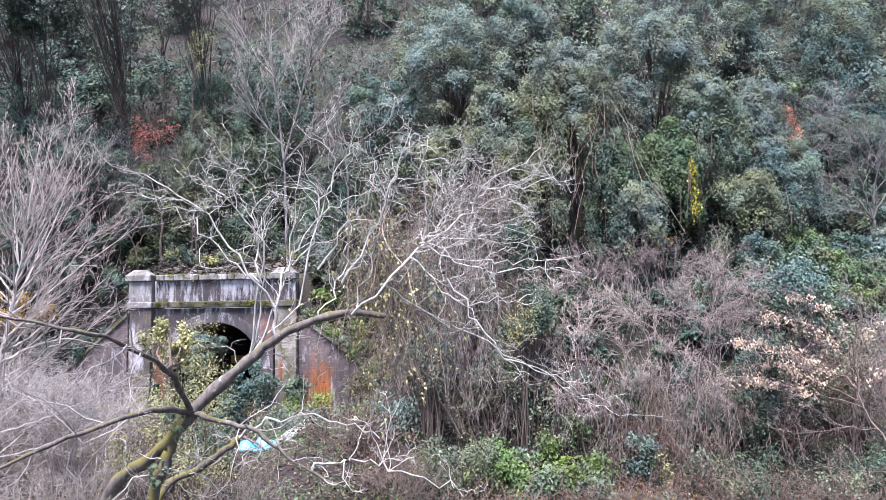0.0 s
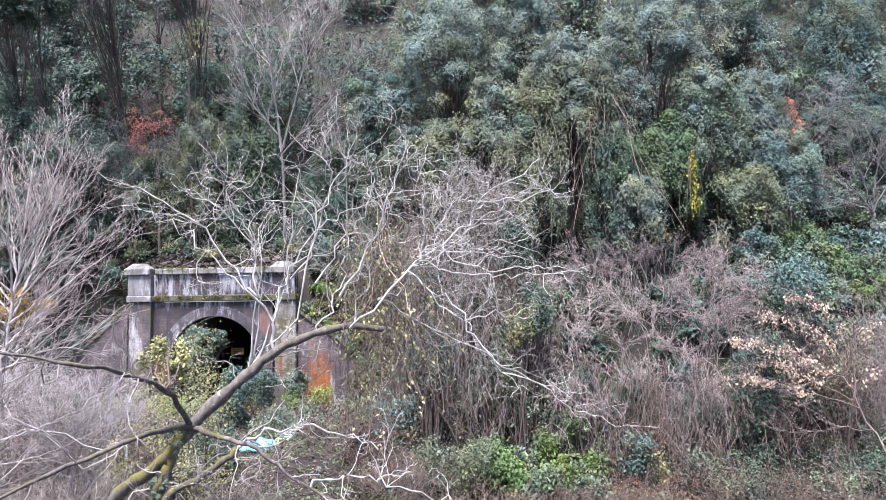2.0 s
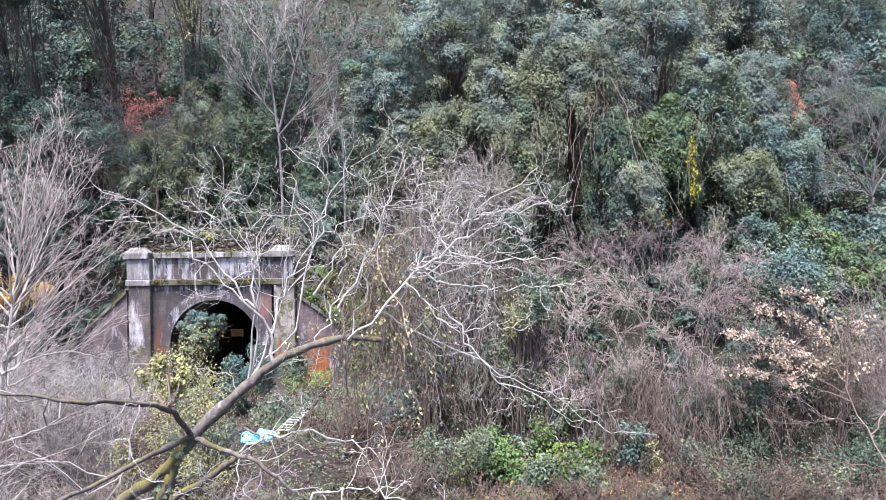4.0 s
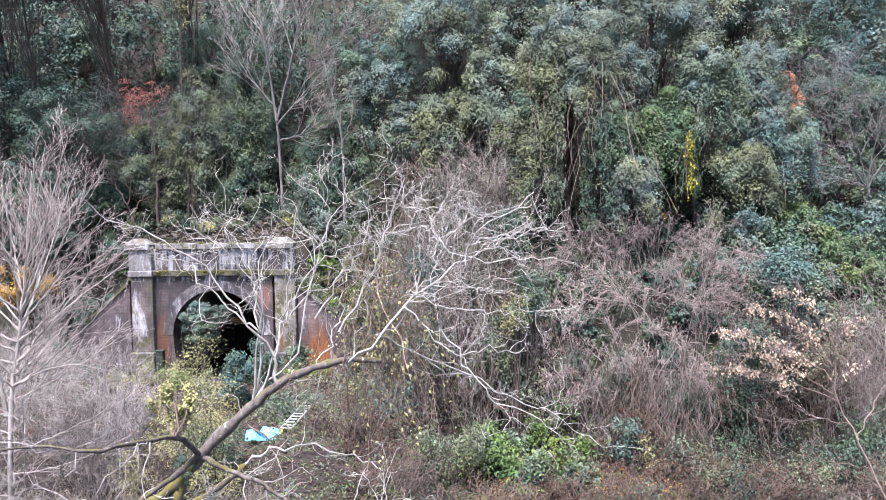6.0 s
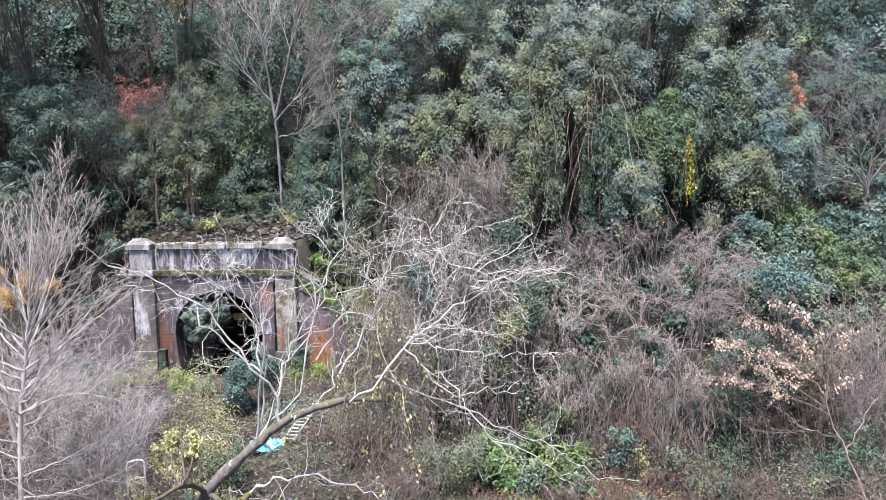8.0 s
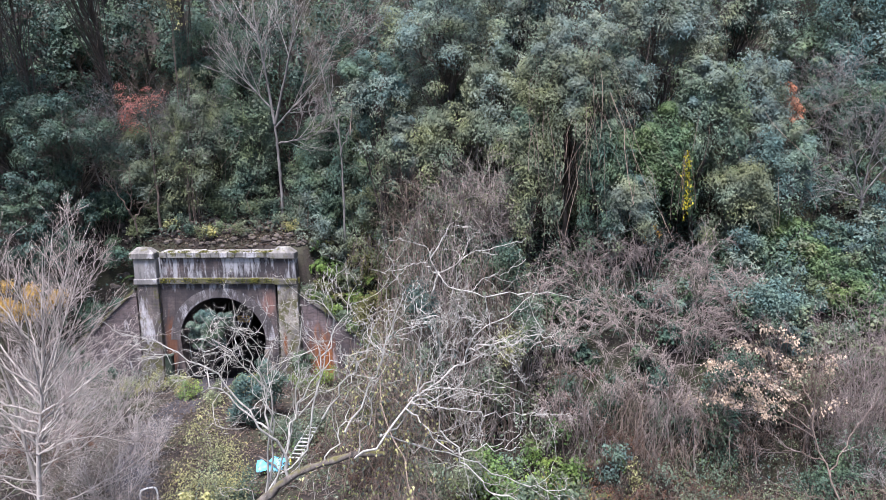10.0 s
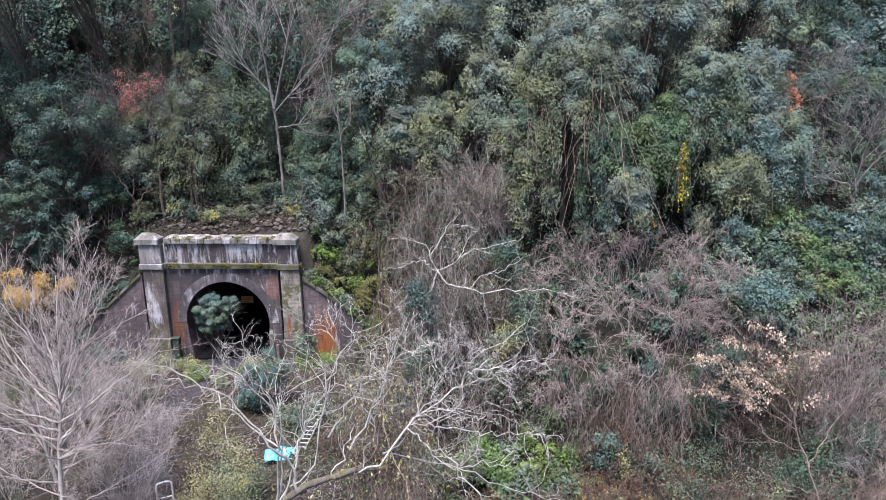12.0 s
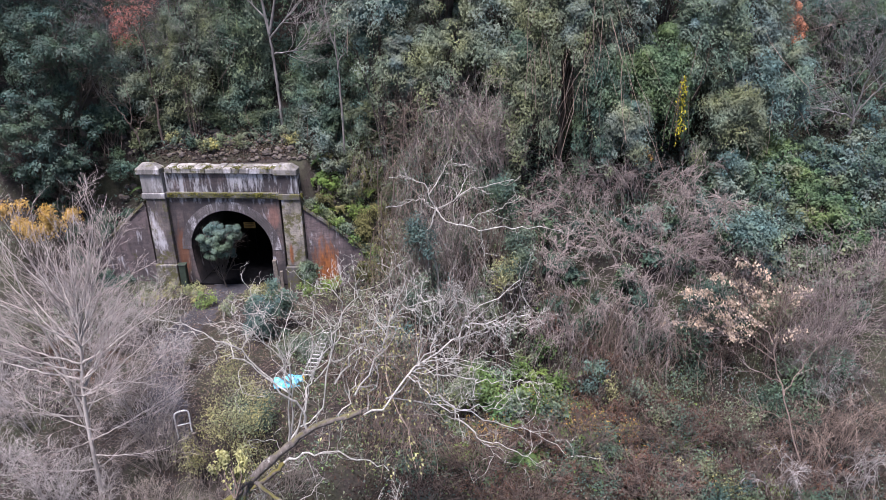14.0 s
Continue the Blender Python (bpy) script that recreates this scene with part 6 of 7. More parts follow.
# weeds along the foot of the wall
for i, (x, y, r) in enumerate(((-12.3, 31.0, 0.5), (-11.6, 30.2, 0.55), (-9.4, 30.6, 0.5), (-8.6, 31.2, 0.45), (-6.6, 31.4, 0.45), (-13.6, 31.2, 0.5), (-14.6, 30.6, 0.55), (-5.4, 31.2, 0.5), (-10.2, 29.4, 0.5))):
    bush("weed", (x, y, float(land(x, y)) + 0.35), (r, r * 0.8, r), 700, (LEAF_STRAW, LEAF_GREEN, LEAF_WILLOW)[i % 3], 0.09, "low yellowish green weeds at the tunnel mouth", 1650 + i, "weeds", "weeds", fine=True)

# mixed growth on the lower slope
rlo = np.random.default_rng(29)
for i, (x, y) in enumerate(((-14.6, 25.4), (-15.6, 24.2), (-13.8, 24.2), (-16.4, 25.8))):
    thicket(x, y, 1.0, 14, BARK_BROWN, "russet dead bracken behind the pale tree", 1680 + i, 0.9, (0, -0.3), "brush", ((8, 3, 0.007), (5, 2, 0.006)), LEAF_RUSSET)
for i, (x, y) in enumerate(((1.6, 24.6), (2.2, 23.8), (3.0, 23.4), (5.0, 24.4), (3.8, 23.8), (4.6, 23.2))):
    r = rlo.uniform(0.45, 0.75)
    bush("bush", (x, y, float(land(x, y)) + 0.5), (r, r * 0.8, r * 0.9), 700, (LEAF_BRIGHT, LEAF_GREEN, LEAF_IVY)[i % 3], 0.16, "leafy green plant with broad leaves on the slope", 1400 + i, group="bushes", fine=True)
for i, (x, y) in enumerate(((5.2, 26.4), (6.6, 25.4), (7.6, 25.0), (6.4, 24.4), (8.8, 24.4), (4.4, 21.6), (8.0, 21.0), (6.0, 23.2), (7.6, 23.6), (9.8, 23.2), (10.8, 22.4))):
    thicket(x, y, 0.9, 14, BARK_BROWN, "russet bramble clump with dead leaves", 1420 + i, 1.0, (0, -0.3), "brush", ((8, 3, 0.007), (5, 2, 0.006)), LEAF_RUSSET)
for i in range(46):
    x, y = rlo.uniform(-3.2, 17.0), rlo.uniform(14.6, 24.6)
    if 0.8 < x < 6.2 and y > 22.2:
        continue
    thicket(x, y, rlo.uniform(0.9, 1.5), 15, (BARK_BROWN, BARK_DARK, BARK_DARK)[i % 3], "low mound of dry brown twigs and brambles", 1440 + i, rlo.uniform(0.7, 1.3), (0, -0.2), "brush", ((9, 3, 0.008), (6, 2, 0.006)), LEAF_RUSSET if i % 2 == 0 else None)
for i in range(24):
    x, y = rlo.uniform(6.0, 17.0), rlo.uniform(15.5, 24.5)
    r = rlo.uniform(0.5, 1.0)
    lf, word = ((LEAF_DARK, "dark green"), (LEAF_BLUE, "bluish green"), (LEAF_IVY, "ivy green"), (LEAF_OLIVE, "olive"))[i % 4]
    bush("bush", (x, y, float(land(x, y)) + 0.4), (r, r * 0.8, r * 0.8), 650, lf, 0.11, word + " bush among the dry brush", 1500 + i, group="bushes")
for i, (x, y, r, tall) in enumerate(((13.0, 19.4, 1.2, 1.6), (14.8, 20.4, 1.4, 2.2), (12.2, 20.9, 1.2, 1.5), (15.6, 19.4, 1.5, 2.4), (16.6, 21.4, 1.5, 2.6), (14.6, 17.6, 1.4, 2.0), (16.0, 23.2, 1.5, 2.6), (14.9, 22.2, 1.2, 1.8), (17.6, 23.4, 1.4, 2.4))):
    thicket(x, y, r, 15, (BARK_GREYISH, BARK_TAN, BARK_BROWN)[i % 3], "greyish mauve leafless brush beside the dead-leaf tree", 1700 + i, tall, (0, -0.2), "brush", ((10, 3, 0.007), (7, 2, 0.0055)))
for i in range(9):
    fern(rlo.uniform(9.5, 13.0), rlo.uniform(19.5, 22.0), 1560 + i, (LEAF_GREEN, LEAF_IVY)[i % 2], rlo.uniform(0.7, 1.0))


# yellow-leaved sprays
def spray(c, r, count, label, seed, leaf=LEAF_YELLOW, root=None):
    rng = np.random.default_rng(seed)
    base = np.array(root or (c[0], c[1], float(land(c[0], c[1])) - 0.1))
    t = thing("yellow_shrub", tuple(base), label, "shrub", "yellow shrubs")
    inv = t.matrix_world.inverted()
    n = 7
    goal = np.array(c) + unit(rng.normal(size=(n, 3)) + np.array([0, 0, 0.4])) * np.array(r) * rng.uniform(0.5, 1, (n, 1))
    s = np.repeat(base[None], n, 0) + rng.normal(size=(n, 3)) * np.array([0.2, 0.2, 0]) * (0.1 if root else 1.0)
    P = np.stack([s, s * 0.6 + goal * 0.4 + rng.normal(size=(n, 3)) * 0.15, s * 0.25 + goal * 0.75 + rng.normal(size=(n, 3)) * 0.1, goal], 1)
    kit = Kit()
    tubes(kit, P, np.linspace(0.018, 0.006, 4)[None].repeat(n, 0), 4)
    low = goal - np.array([0, 0, 1.1 * r[2]])
    top = np.stack([low, low * 0.5 + goal * 0.5 + rng.normal(size=goal.shape) * 0.05, goal], 1)
    Q, R = offshoots(rng, top, np.full((n, 3), 0.008), 12, 0.9, 0.1, 0.45, 5)
    tubes(kit, Q, R, 3)
    part("stem_growth", kit, t, "", BARK_BROWN).matrix_parent_inverse = inv
    kit = Kit()
    C = along(rng, Q, max(1, count // len(Q)))
    C = C + rng.normal(size=C.shape) * 0.05
    leaf_set(rng, kit, C, unit(rng.normal(size=C.shape) + np.array([0, -0.5, 0.4])), 0.088, 0.5)
    part("foliage", kit, t, "", leaf).matrix_parent_inverse = inv


spray((-5.5, 13.75, 3.85), (0.52, 0.42, 0.34), 860, "leafy creeper shoots with pale yellow leaves on a bare limb", 901, root=(-5.2, 13.35, 3.05))
spray((-5.35, 13.7, 3.45), (0.3, 0.3, 0.25), 170, "leafy creeper shoots with bright yellow leaves on a bare limb", 902, root=(-5.17, 13.0, 3.2))
spray((7.4, 24.0, -0.9), (0.5, 0.4, 0.6), 260, "small shrub with yellow leaves", 903)
bush("ochre_shrub", (-18.9, 30.5, 4.75), (1.9, 0.9, 0.9), 5200, LEAF_OCHRE, 0.1, "shrub with ochre yellow leaves behind the pale tree", 904, fine=True)
spray((9.8, 30.3, 7.5), (0.5, 0.4, 0.35), 260, "rusty yellow shrub under the ivy tree", 905, LEAF_OCHRE)


def yellow_vine():
    rng = np.random.default_rng(31)
    t = thing("yellow_vine", (11.2, 29.9, 8.4), "bright yellow creeper hanging in a narrow rope", "creeper")
    inv = t.matrix_world.inverted()
    tops = np.array([[11.05, 29.8, 10.85]]) + rng.normal(size=(7, 3)) * np.array([0.08, 0.05, 0.2])
    S = strands(rng, tops, rng.uniform(2.0, 3.0, 7), 8, 0.02)
    kit = Kit()
    tubes(kit, S, np.full((7, 8), 0.012), 4)
    part("stem_growth", kit, t, "", BARK_BROWN).matrix_parent_inverse = inv
    kit = Kit()
    S[:, :, 0] = 11.05 + (S[:, :, 0] - 11.05) * 0.35 + 0.1 * np.linspace(0, 1, 8)
    C = along(rng, S, 34) + rng.normal(size=(238, 3)) * 0.07
    leaf_set(rng, kit, C, unit(rng.normal(size=C.shape) + np.array([0, -0.9, 0.2])), 0.115, 0.8)
    part("foliage", kit, t, "", LEAF_GOLD).matrix_parent_inverse = inv


yellow_vine()
for i, (x, y) in enumerate(((9.4, 20.6), (12.6, 21.4), (6.2, 21.2), (11.0, 19.2), (2.4, 21.6))):
    spray((x, y, float(land(x, y)) + 0.5), (0.35, 0.3, 0.3), 84, "small sapling with a few yellow leaves", 910 + i)
spray((-12.4, 34.8, 19.0), (0.6, 0.4, 1.1), 420, "yellow-leaved climber in the dark trees", 906)

# -- the tree with buff dead leaves --
zt = float(land(13.5, 18.6)) - 0.2
sprays = (
    [(13.45, 22.6, 1.6), (12.9, 23.6, 2.3), (12.2, 24.1, 2.8), (11.2, 24.4, 3.1), (10.1, 24.5, 3.2)],
    [(13.4, 22.4, 1.1), (12.6, 23.6, 1.4), (11.8, 24.1, 1.7), (10.8, 24.3, 1.9), (9.75, 24.4, 1.85)],
    [(13.5, 23.0, 2.2), (13.0, 23.6, 3.2), (12.3, 23.9, 3.8), (11.2, 24.1, 4.1)],
    [(13.4, 22.5, 1.3), (12.6, 23.6, 1.9), (11.9, 23.9, 2.3), (10.9, 24.1, 2.5)],
    [(13.6, 22.9, 2.8), (14.1, 23.3, 3.5), (15.0, 23.7, 3.6)],
    [(13.6, 22.9, 3.0), (13.2, 23.4, 4.0), (12.6, 23.8, 4.6), (11.9, 24.0, 4.8)],
    [(13.5, 23.0, 1.6), (13.9, 22.7, 2.2), (14.4, 22.5, 2.4)])
t, tips = bare_tree("dead_leaf_tree", [
    ([(13.5, 18.6, zt), (13.55, 19.9, -1.5), (13.5, 21.3, -0.1), (13.4, 22.4, 1.2), (13.55, 22.9, 2.4), (13.6, 22.9, 3.8)], 0.045, 0.015),
    ([(13.6, 22.9, 2.6), (13.8, 22.9, 4.0), (13.5, 23.0, 5.0)], 0.022, 0.006),
    ([(13.45, 21.8, 0.5), (12.8, 22.8, 0.4), (12.0, 23.4, 0.2), (11.0, 23.5, 0.3)], 0.024, 0.007),
    ([(13.5, 21.5, 0.1), (14.5, 22.3, 1.0), (15.6, 22.8, 2.2), (16.2, 22.9, 3.4)], 0.024, 0.007),
    ([(13.5, 20.8, -0.6), (12.9, 21.8, -0.7), (12.2, 22.6, -0.8), (11.2, 22.7, -0.9)], 0.022, 0.007)] + [(list(q), 0.02, 0.006) for q in sprays],
    "leafless tree with clinging buff dead leaves", BARK_BROWN, [(9, 5, 0.008), (6, 4, 0.006), (3, 3, 0.0045)], 511, twig_bark=BARK_THICKET, ratio=0.42, sway=0.02, crook=0.04)
rng_l = np.random.default_rng(5)
kit = Kit()
for q, n in zip(sprays, (620, 420, 420, 330, 130, 200, 60)):
    path = smooth_path(q, 18)[4:]
    C = along(rng_l, path[None], n)
    knot = C[rng_l.integers(0, n, max(8, n // 9))] + rng_l.normal(size=(max(8, n // 9), 3)) * np.array([0.16, 0.15, 0.1])
    C = knot[rng_l.integers(0, len(knot), n)] + rng_l.normal(size=C.shape) * 0.075 - np.array([0, 0, 0.06])
    leaf_set(rng_l, kit, C, unit(rng_l.normal(size=C.shape) * 0.7 + np.array([0, -0.8, 0.3])), 0.1, 1.1)
part("dead_foliage", kit, t, "buff dead leaves", LEAF_DRY).matrix_parent_inverse = t.matrix_world.inverted()
# grey brush beside it
for i, (c, r, n) in enumerate((((16.6, 24.4, 1.4), (1.7, 1.2, 3.0), 26), ((12.6, 21.6, -1.6), (2.0, 1.3, 1.1), 36), ((16.6, 25.0, 3.4), (1.8, 1.4, 2.4), 26), ((9.6, 21.8, -1.6), (2.4, 1.4, 1.2), 44), ((5.4, 21.8, -1.6), (2.2, 1.3, 1.1), 40), ((1.6, 20.6, -1.6), (2.0, 1.2, 1.2), 40), ((-1.6, 21.0, -0.8), (1.8, 1.2, 1.3), 40), ((-3.4, 23.0, 0.2), (1.6, 1.0, 1.1), 34), ((8.0, 19.6, -2.2), (2.4, 1.3, 1.1), 36), ((3.4, 18.8, -2.4), (2.4, 1.3, 1.1), 36), ((12.6, 19.4, -2.2), (2.4, 1.3, 1.2), 36), ((-0.8, 18.2, -1.4), (1.8, 1.1, 1.2), 30), ((16.0, 21.0, -1.6), (1.8, 1.2, 1.8), 32), ((12.2, 25.0, -0.4), (1.6, 0.8, 1.7), 34))):
    shrub("brush", c, r, n, [(7, 3, 0.009), (4, 2, 0.007)], BARK_THICKET if i in (0, 2) else BARK_BROWN, "dry brown leafless brush", 950 + i, group="brush", wander=0.34, up=-0.02, angle=0.95, leaf=LITTER if i % 2 else None, leaf_per=1, leaf_size=0.08)
for i, (c, r, n) in enumerate((((-12.4, 21.5, 1.2), (2.0, 1.5, 1.4), 30), ((-14.5, 24.5, 1.6), (2.2, 1.5, 1.8), 26), ((-16.6, 28.0, 2.0), (2.0, 1.5, 2.2), 28), ((-9.6, 18.6, 0.6), (1.8, 1.2, 1.2), 34), ((-13.0, 17.6, 0.4), (2.0, 1.3, 1.3), 30), ((-11.0, 23.6, 1.0), (1.9, 1.4, 1.2), 24), ((-9.2, 16.4, 0.0), (1.7, 1.0, 1.0), 26), ((-13.4, 27.4, 1.4), (1.9, 1.4, 1.6), 26), ((-18.5, 24.0, 2.0), (2.0, 1.6, 2.2), 28), ((-7.4, 15.8, 0.2), (1.4, 1.0, 1.2), 16), ((-10.6, 20.4, 1.2), (2.0, 1.4, 1.5), 24), ((-15.0, 20.6, 1.4), (2.0, 1.4, 1.7), 24),
                               ((-16.6, 20.6, 0.5), (1.6, 1.2, 1.2), 20), ((-15.4, 18.6, 0.2), (1.5, 1.1, 1.1), 20), ((-11.4, 17.0, 0.0), (1.5, 1.0, 1.0), 18), ((-5.2, 17.6, -0.3), (1.4, 0.9, 0.9), 22))):
    shrub("brush", c, r, n, [(9, 3, 0.0065), (6, 2, 0.0048)], BARK_GREYISH if i % 3 else BARK_WARM, "greyish leafless brush over the old line", 970 + i, group="brush", wander=0.3, up=0.0, angle=0.95, radius=0.012)
for i, (x, y, z) in enumerate(((4.6, 23.4, -1.7), (6.4, 22.8, -2.0), (2.2, 22.4, -2.0), (8.0, 22.0, -2.2))):
    shrub("brush", (x, y, z), (1.3, 0.9, 0.9), 24, [(5, 4, 0.008), (4, 3, 0.007)], BARK_BROWN, "low brown brambles with rusty dead leaves", 990 + i, group="brush", wander=0.34, up=-0.05, angle=0.95, leaf=LEAF_OCHRE, leaf_per=1, leaf_size=0.07)

# -- pale upright tree with rising side limbs --
zt = float(land(-11.6, 17.95)) - 0.2
leader = smooth_path([(-11.62, 17.95, zt), (-11.5, 17.95, 2.2), (-11.2, 17.92, 4.2), (-10.97, 17.9, 5.7), (-10.8, 17.9, 7.2), (-10.55, 17.9, 9.8)], 30)
limbs = [(list(leader[::3]), 0.085, 0.01)]
rpl = np.random.default_rng(523)
for i in range(26):
    f = i / 25
    p = leader[int((0.3 + 0.36 * f) * 29)]
    a = i * 2.4 + 0.5 * rpl.normal()
    tilt = 1.25 - 0.92 * f + 0.16 * rpl.normal()
    ln = (3.9 - 0.1 * f) * rpl.uniform(0.78, 1.1)
    q = np.array([math.cos(a) * math.sin(tilt), 0.8 * math.sin(a) * math.sin(tilt), math.cos(tilt)])
    b = np.array([0, 0, 0.12 * ln])
    limbs.append(([p, p + q * ln * 0.33, p + q * ln * 0.66 + b * 0.4, p + q * ln + b], 0.025 + 0.012 * (1 - f), 0.006))
for pts, r0 in (([(-11.3, 17.9, 3.6), (-10.4, 17.85, 4.7), (-9.3, 17.8, 5.6), (-7.9, 17.8, 6.6)], 0.04), ([(-11.4, 17.9, 3.1), (-10.3, 17.8, 3.6), (-9.4, 17.7, 3.7), (-8.5, 17.7, 3.5)], 0.034),
                ([(-11.6, 17.95, 2.3), (-11.85, 17.9, 4.5), (-12.3, 17.8, 6.8), (-12.6, 17.8, 8.8)], 0.055), ([(-11.05, 17.9, 5.2), (-10.3, 17.95, 6.9), (-9.5, 18.0, 8.9)], 0.036), ([(-11.4, 17.95, 3.4), (-12.3, 17.7, 4.6), (-13.4, 17.6, 5.6)], 0.036)):
    limbs.append((pts, r0, 0.008))
for i in range(13):
    p = leader[2 + i // 2]
    a = i * 2.4 + 1.1
    ln = rpl.uniform(2.2, 3.4)
    q = np.array([math.cos(a), 0.75 * math.sin(a), 0.12 + 0.035 * i])
    b = np.array([0, 0, 0.1 * ln])
    limbs.append(([p, p + q * ln * 0.35, p + q * ln * 0.68 + b * 0.4, p + q * ln + b], 0.024, 0.006))
bare_tree("bare_tree", limbs, "pale leafless tree with straight rising twigs", BARK_PALE, [(12, 5, 0.007), (7, 3, 0.0047), (3, 2, 0.0035)], 521, twig_bark=BARK_ROSY, most=0.011, angle=0.6, up=0.04, ratio=0.44, wander=0.08, crook=0.015, sway=0.012, first=0.15)

# -- mossy leaning tree with lichen-white branches --
z1, z2, z3 = float(land(-8.2, 15.5)) - 0.3, float(land(-6.5, 15.1)) - 0.3, float(land(-6.9, 15.6)) - 0.3
stems = [
    ([(-8.2, 15.5, z1), (-7.2, 15.3, 0.5), (-6.3, 15.05, 1.2), (-5.65, 14.9, 1.78), (-5.3, 14.9, 2.24)], 0.14, 0.13),
    ([(-5.4, 14.9, 2.12), (-4.75, 15.0, 2.78), (-4.11, 15.05, 3.32), (-3.59, 15.1, 3.74), (-2.65, 15.1, 4.13), (-1.94, 15.2, 4.27), (-1.3, 15.4, 4.15)], 0.13, 0.07, None, BARK_ROUGH),
    ([(-6.5, 15.1, z2), (-6.15, 15.0, 0.5), (-5.93, 14.95, 1.08), (-5.8, 14.95, 1.5), (-5.6, 14.9, 1.9)], 0.13, 0.12, None, BARK_MOSSY),
    ([(-6.9, 15.6, z3), (-6.3, 15.9, 0.35), (-5.75, 16.3, 0.68), (-5.2, 16.4, 1.06), (-4.82, 16.6, 1.36)], 0.1, 0.075, None, BARK_MOSSY),
    ([(-4.95, 16.6, 1.3), (-4.26, 16.5, 1.77), (-3.46, 16.5, 1.84), (-2.3, 16.25, 1.68), (-1.5, 16.2, 1.4)], 0.04, 0.014)]
low_limbs = [
    ([(-5.3, 14.9, 2.15), (-4.65, 14.4, 2.08), (-3.88, 13.9, 1.98), (-3.4, 13.9, 1.64), (-2.8, 13.8, 1.25), (-2.1, 13.7, 0.9)], 0.065, 0.028, BARK_GREYISH, BARK_ROUGH),
    ([(-5.4, 14.8, 2.2), (-5.1, 12.6, 2.52), (-5.5, 11.1, 2.44), (-6.5, 10.65, 2.0), (-7.6, 10.4, 1.3)], 0.068, 0.02, BARK_GREYISH, BARK_ROUGH),
    ([(-5.35, 14.8, 2.25), (-5.2, 13.3, 3.1), (-5.05, 11.4, 3.66), (-5.2, 10.1, 3.94), (-5.75, 9.85, 4.08), (-6.3, 9.4, 4.2)], 0.066, 0.016, BARK_GREYISH, BARK_ROUGH)]
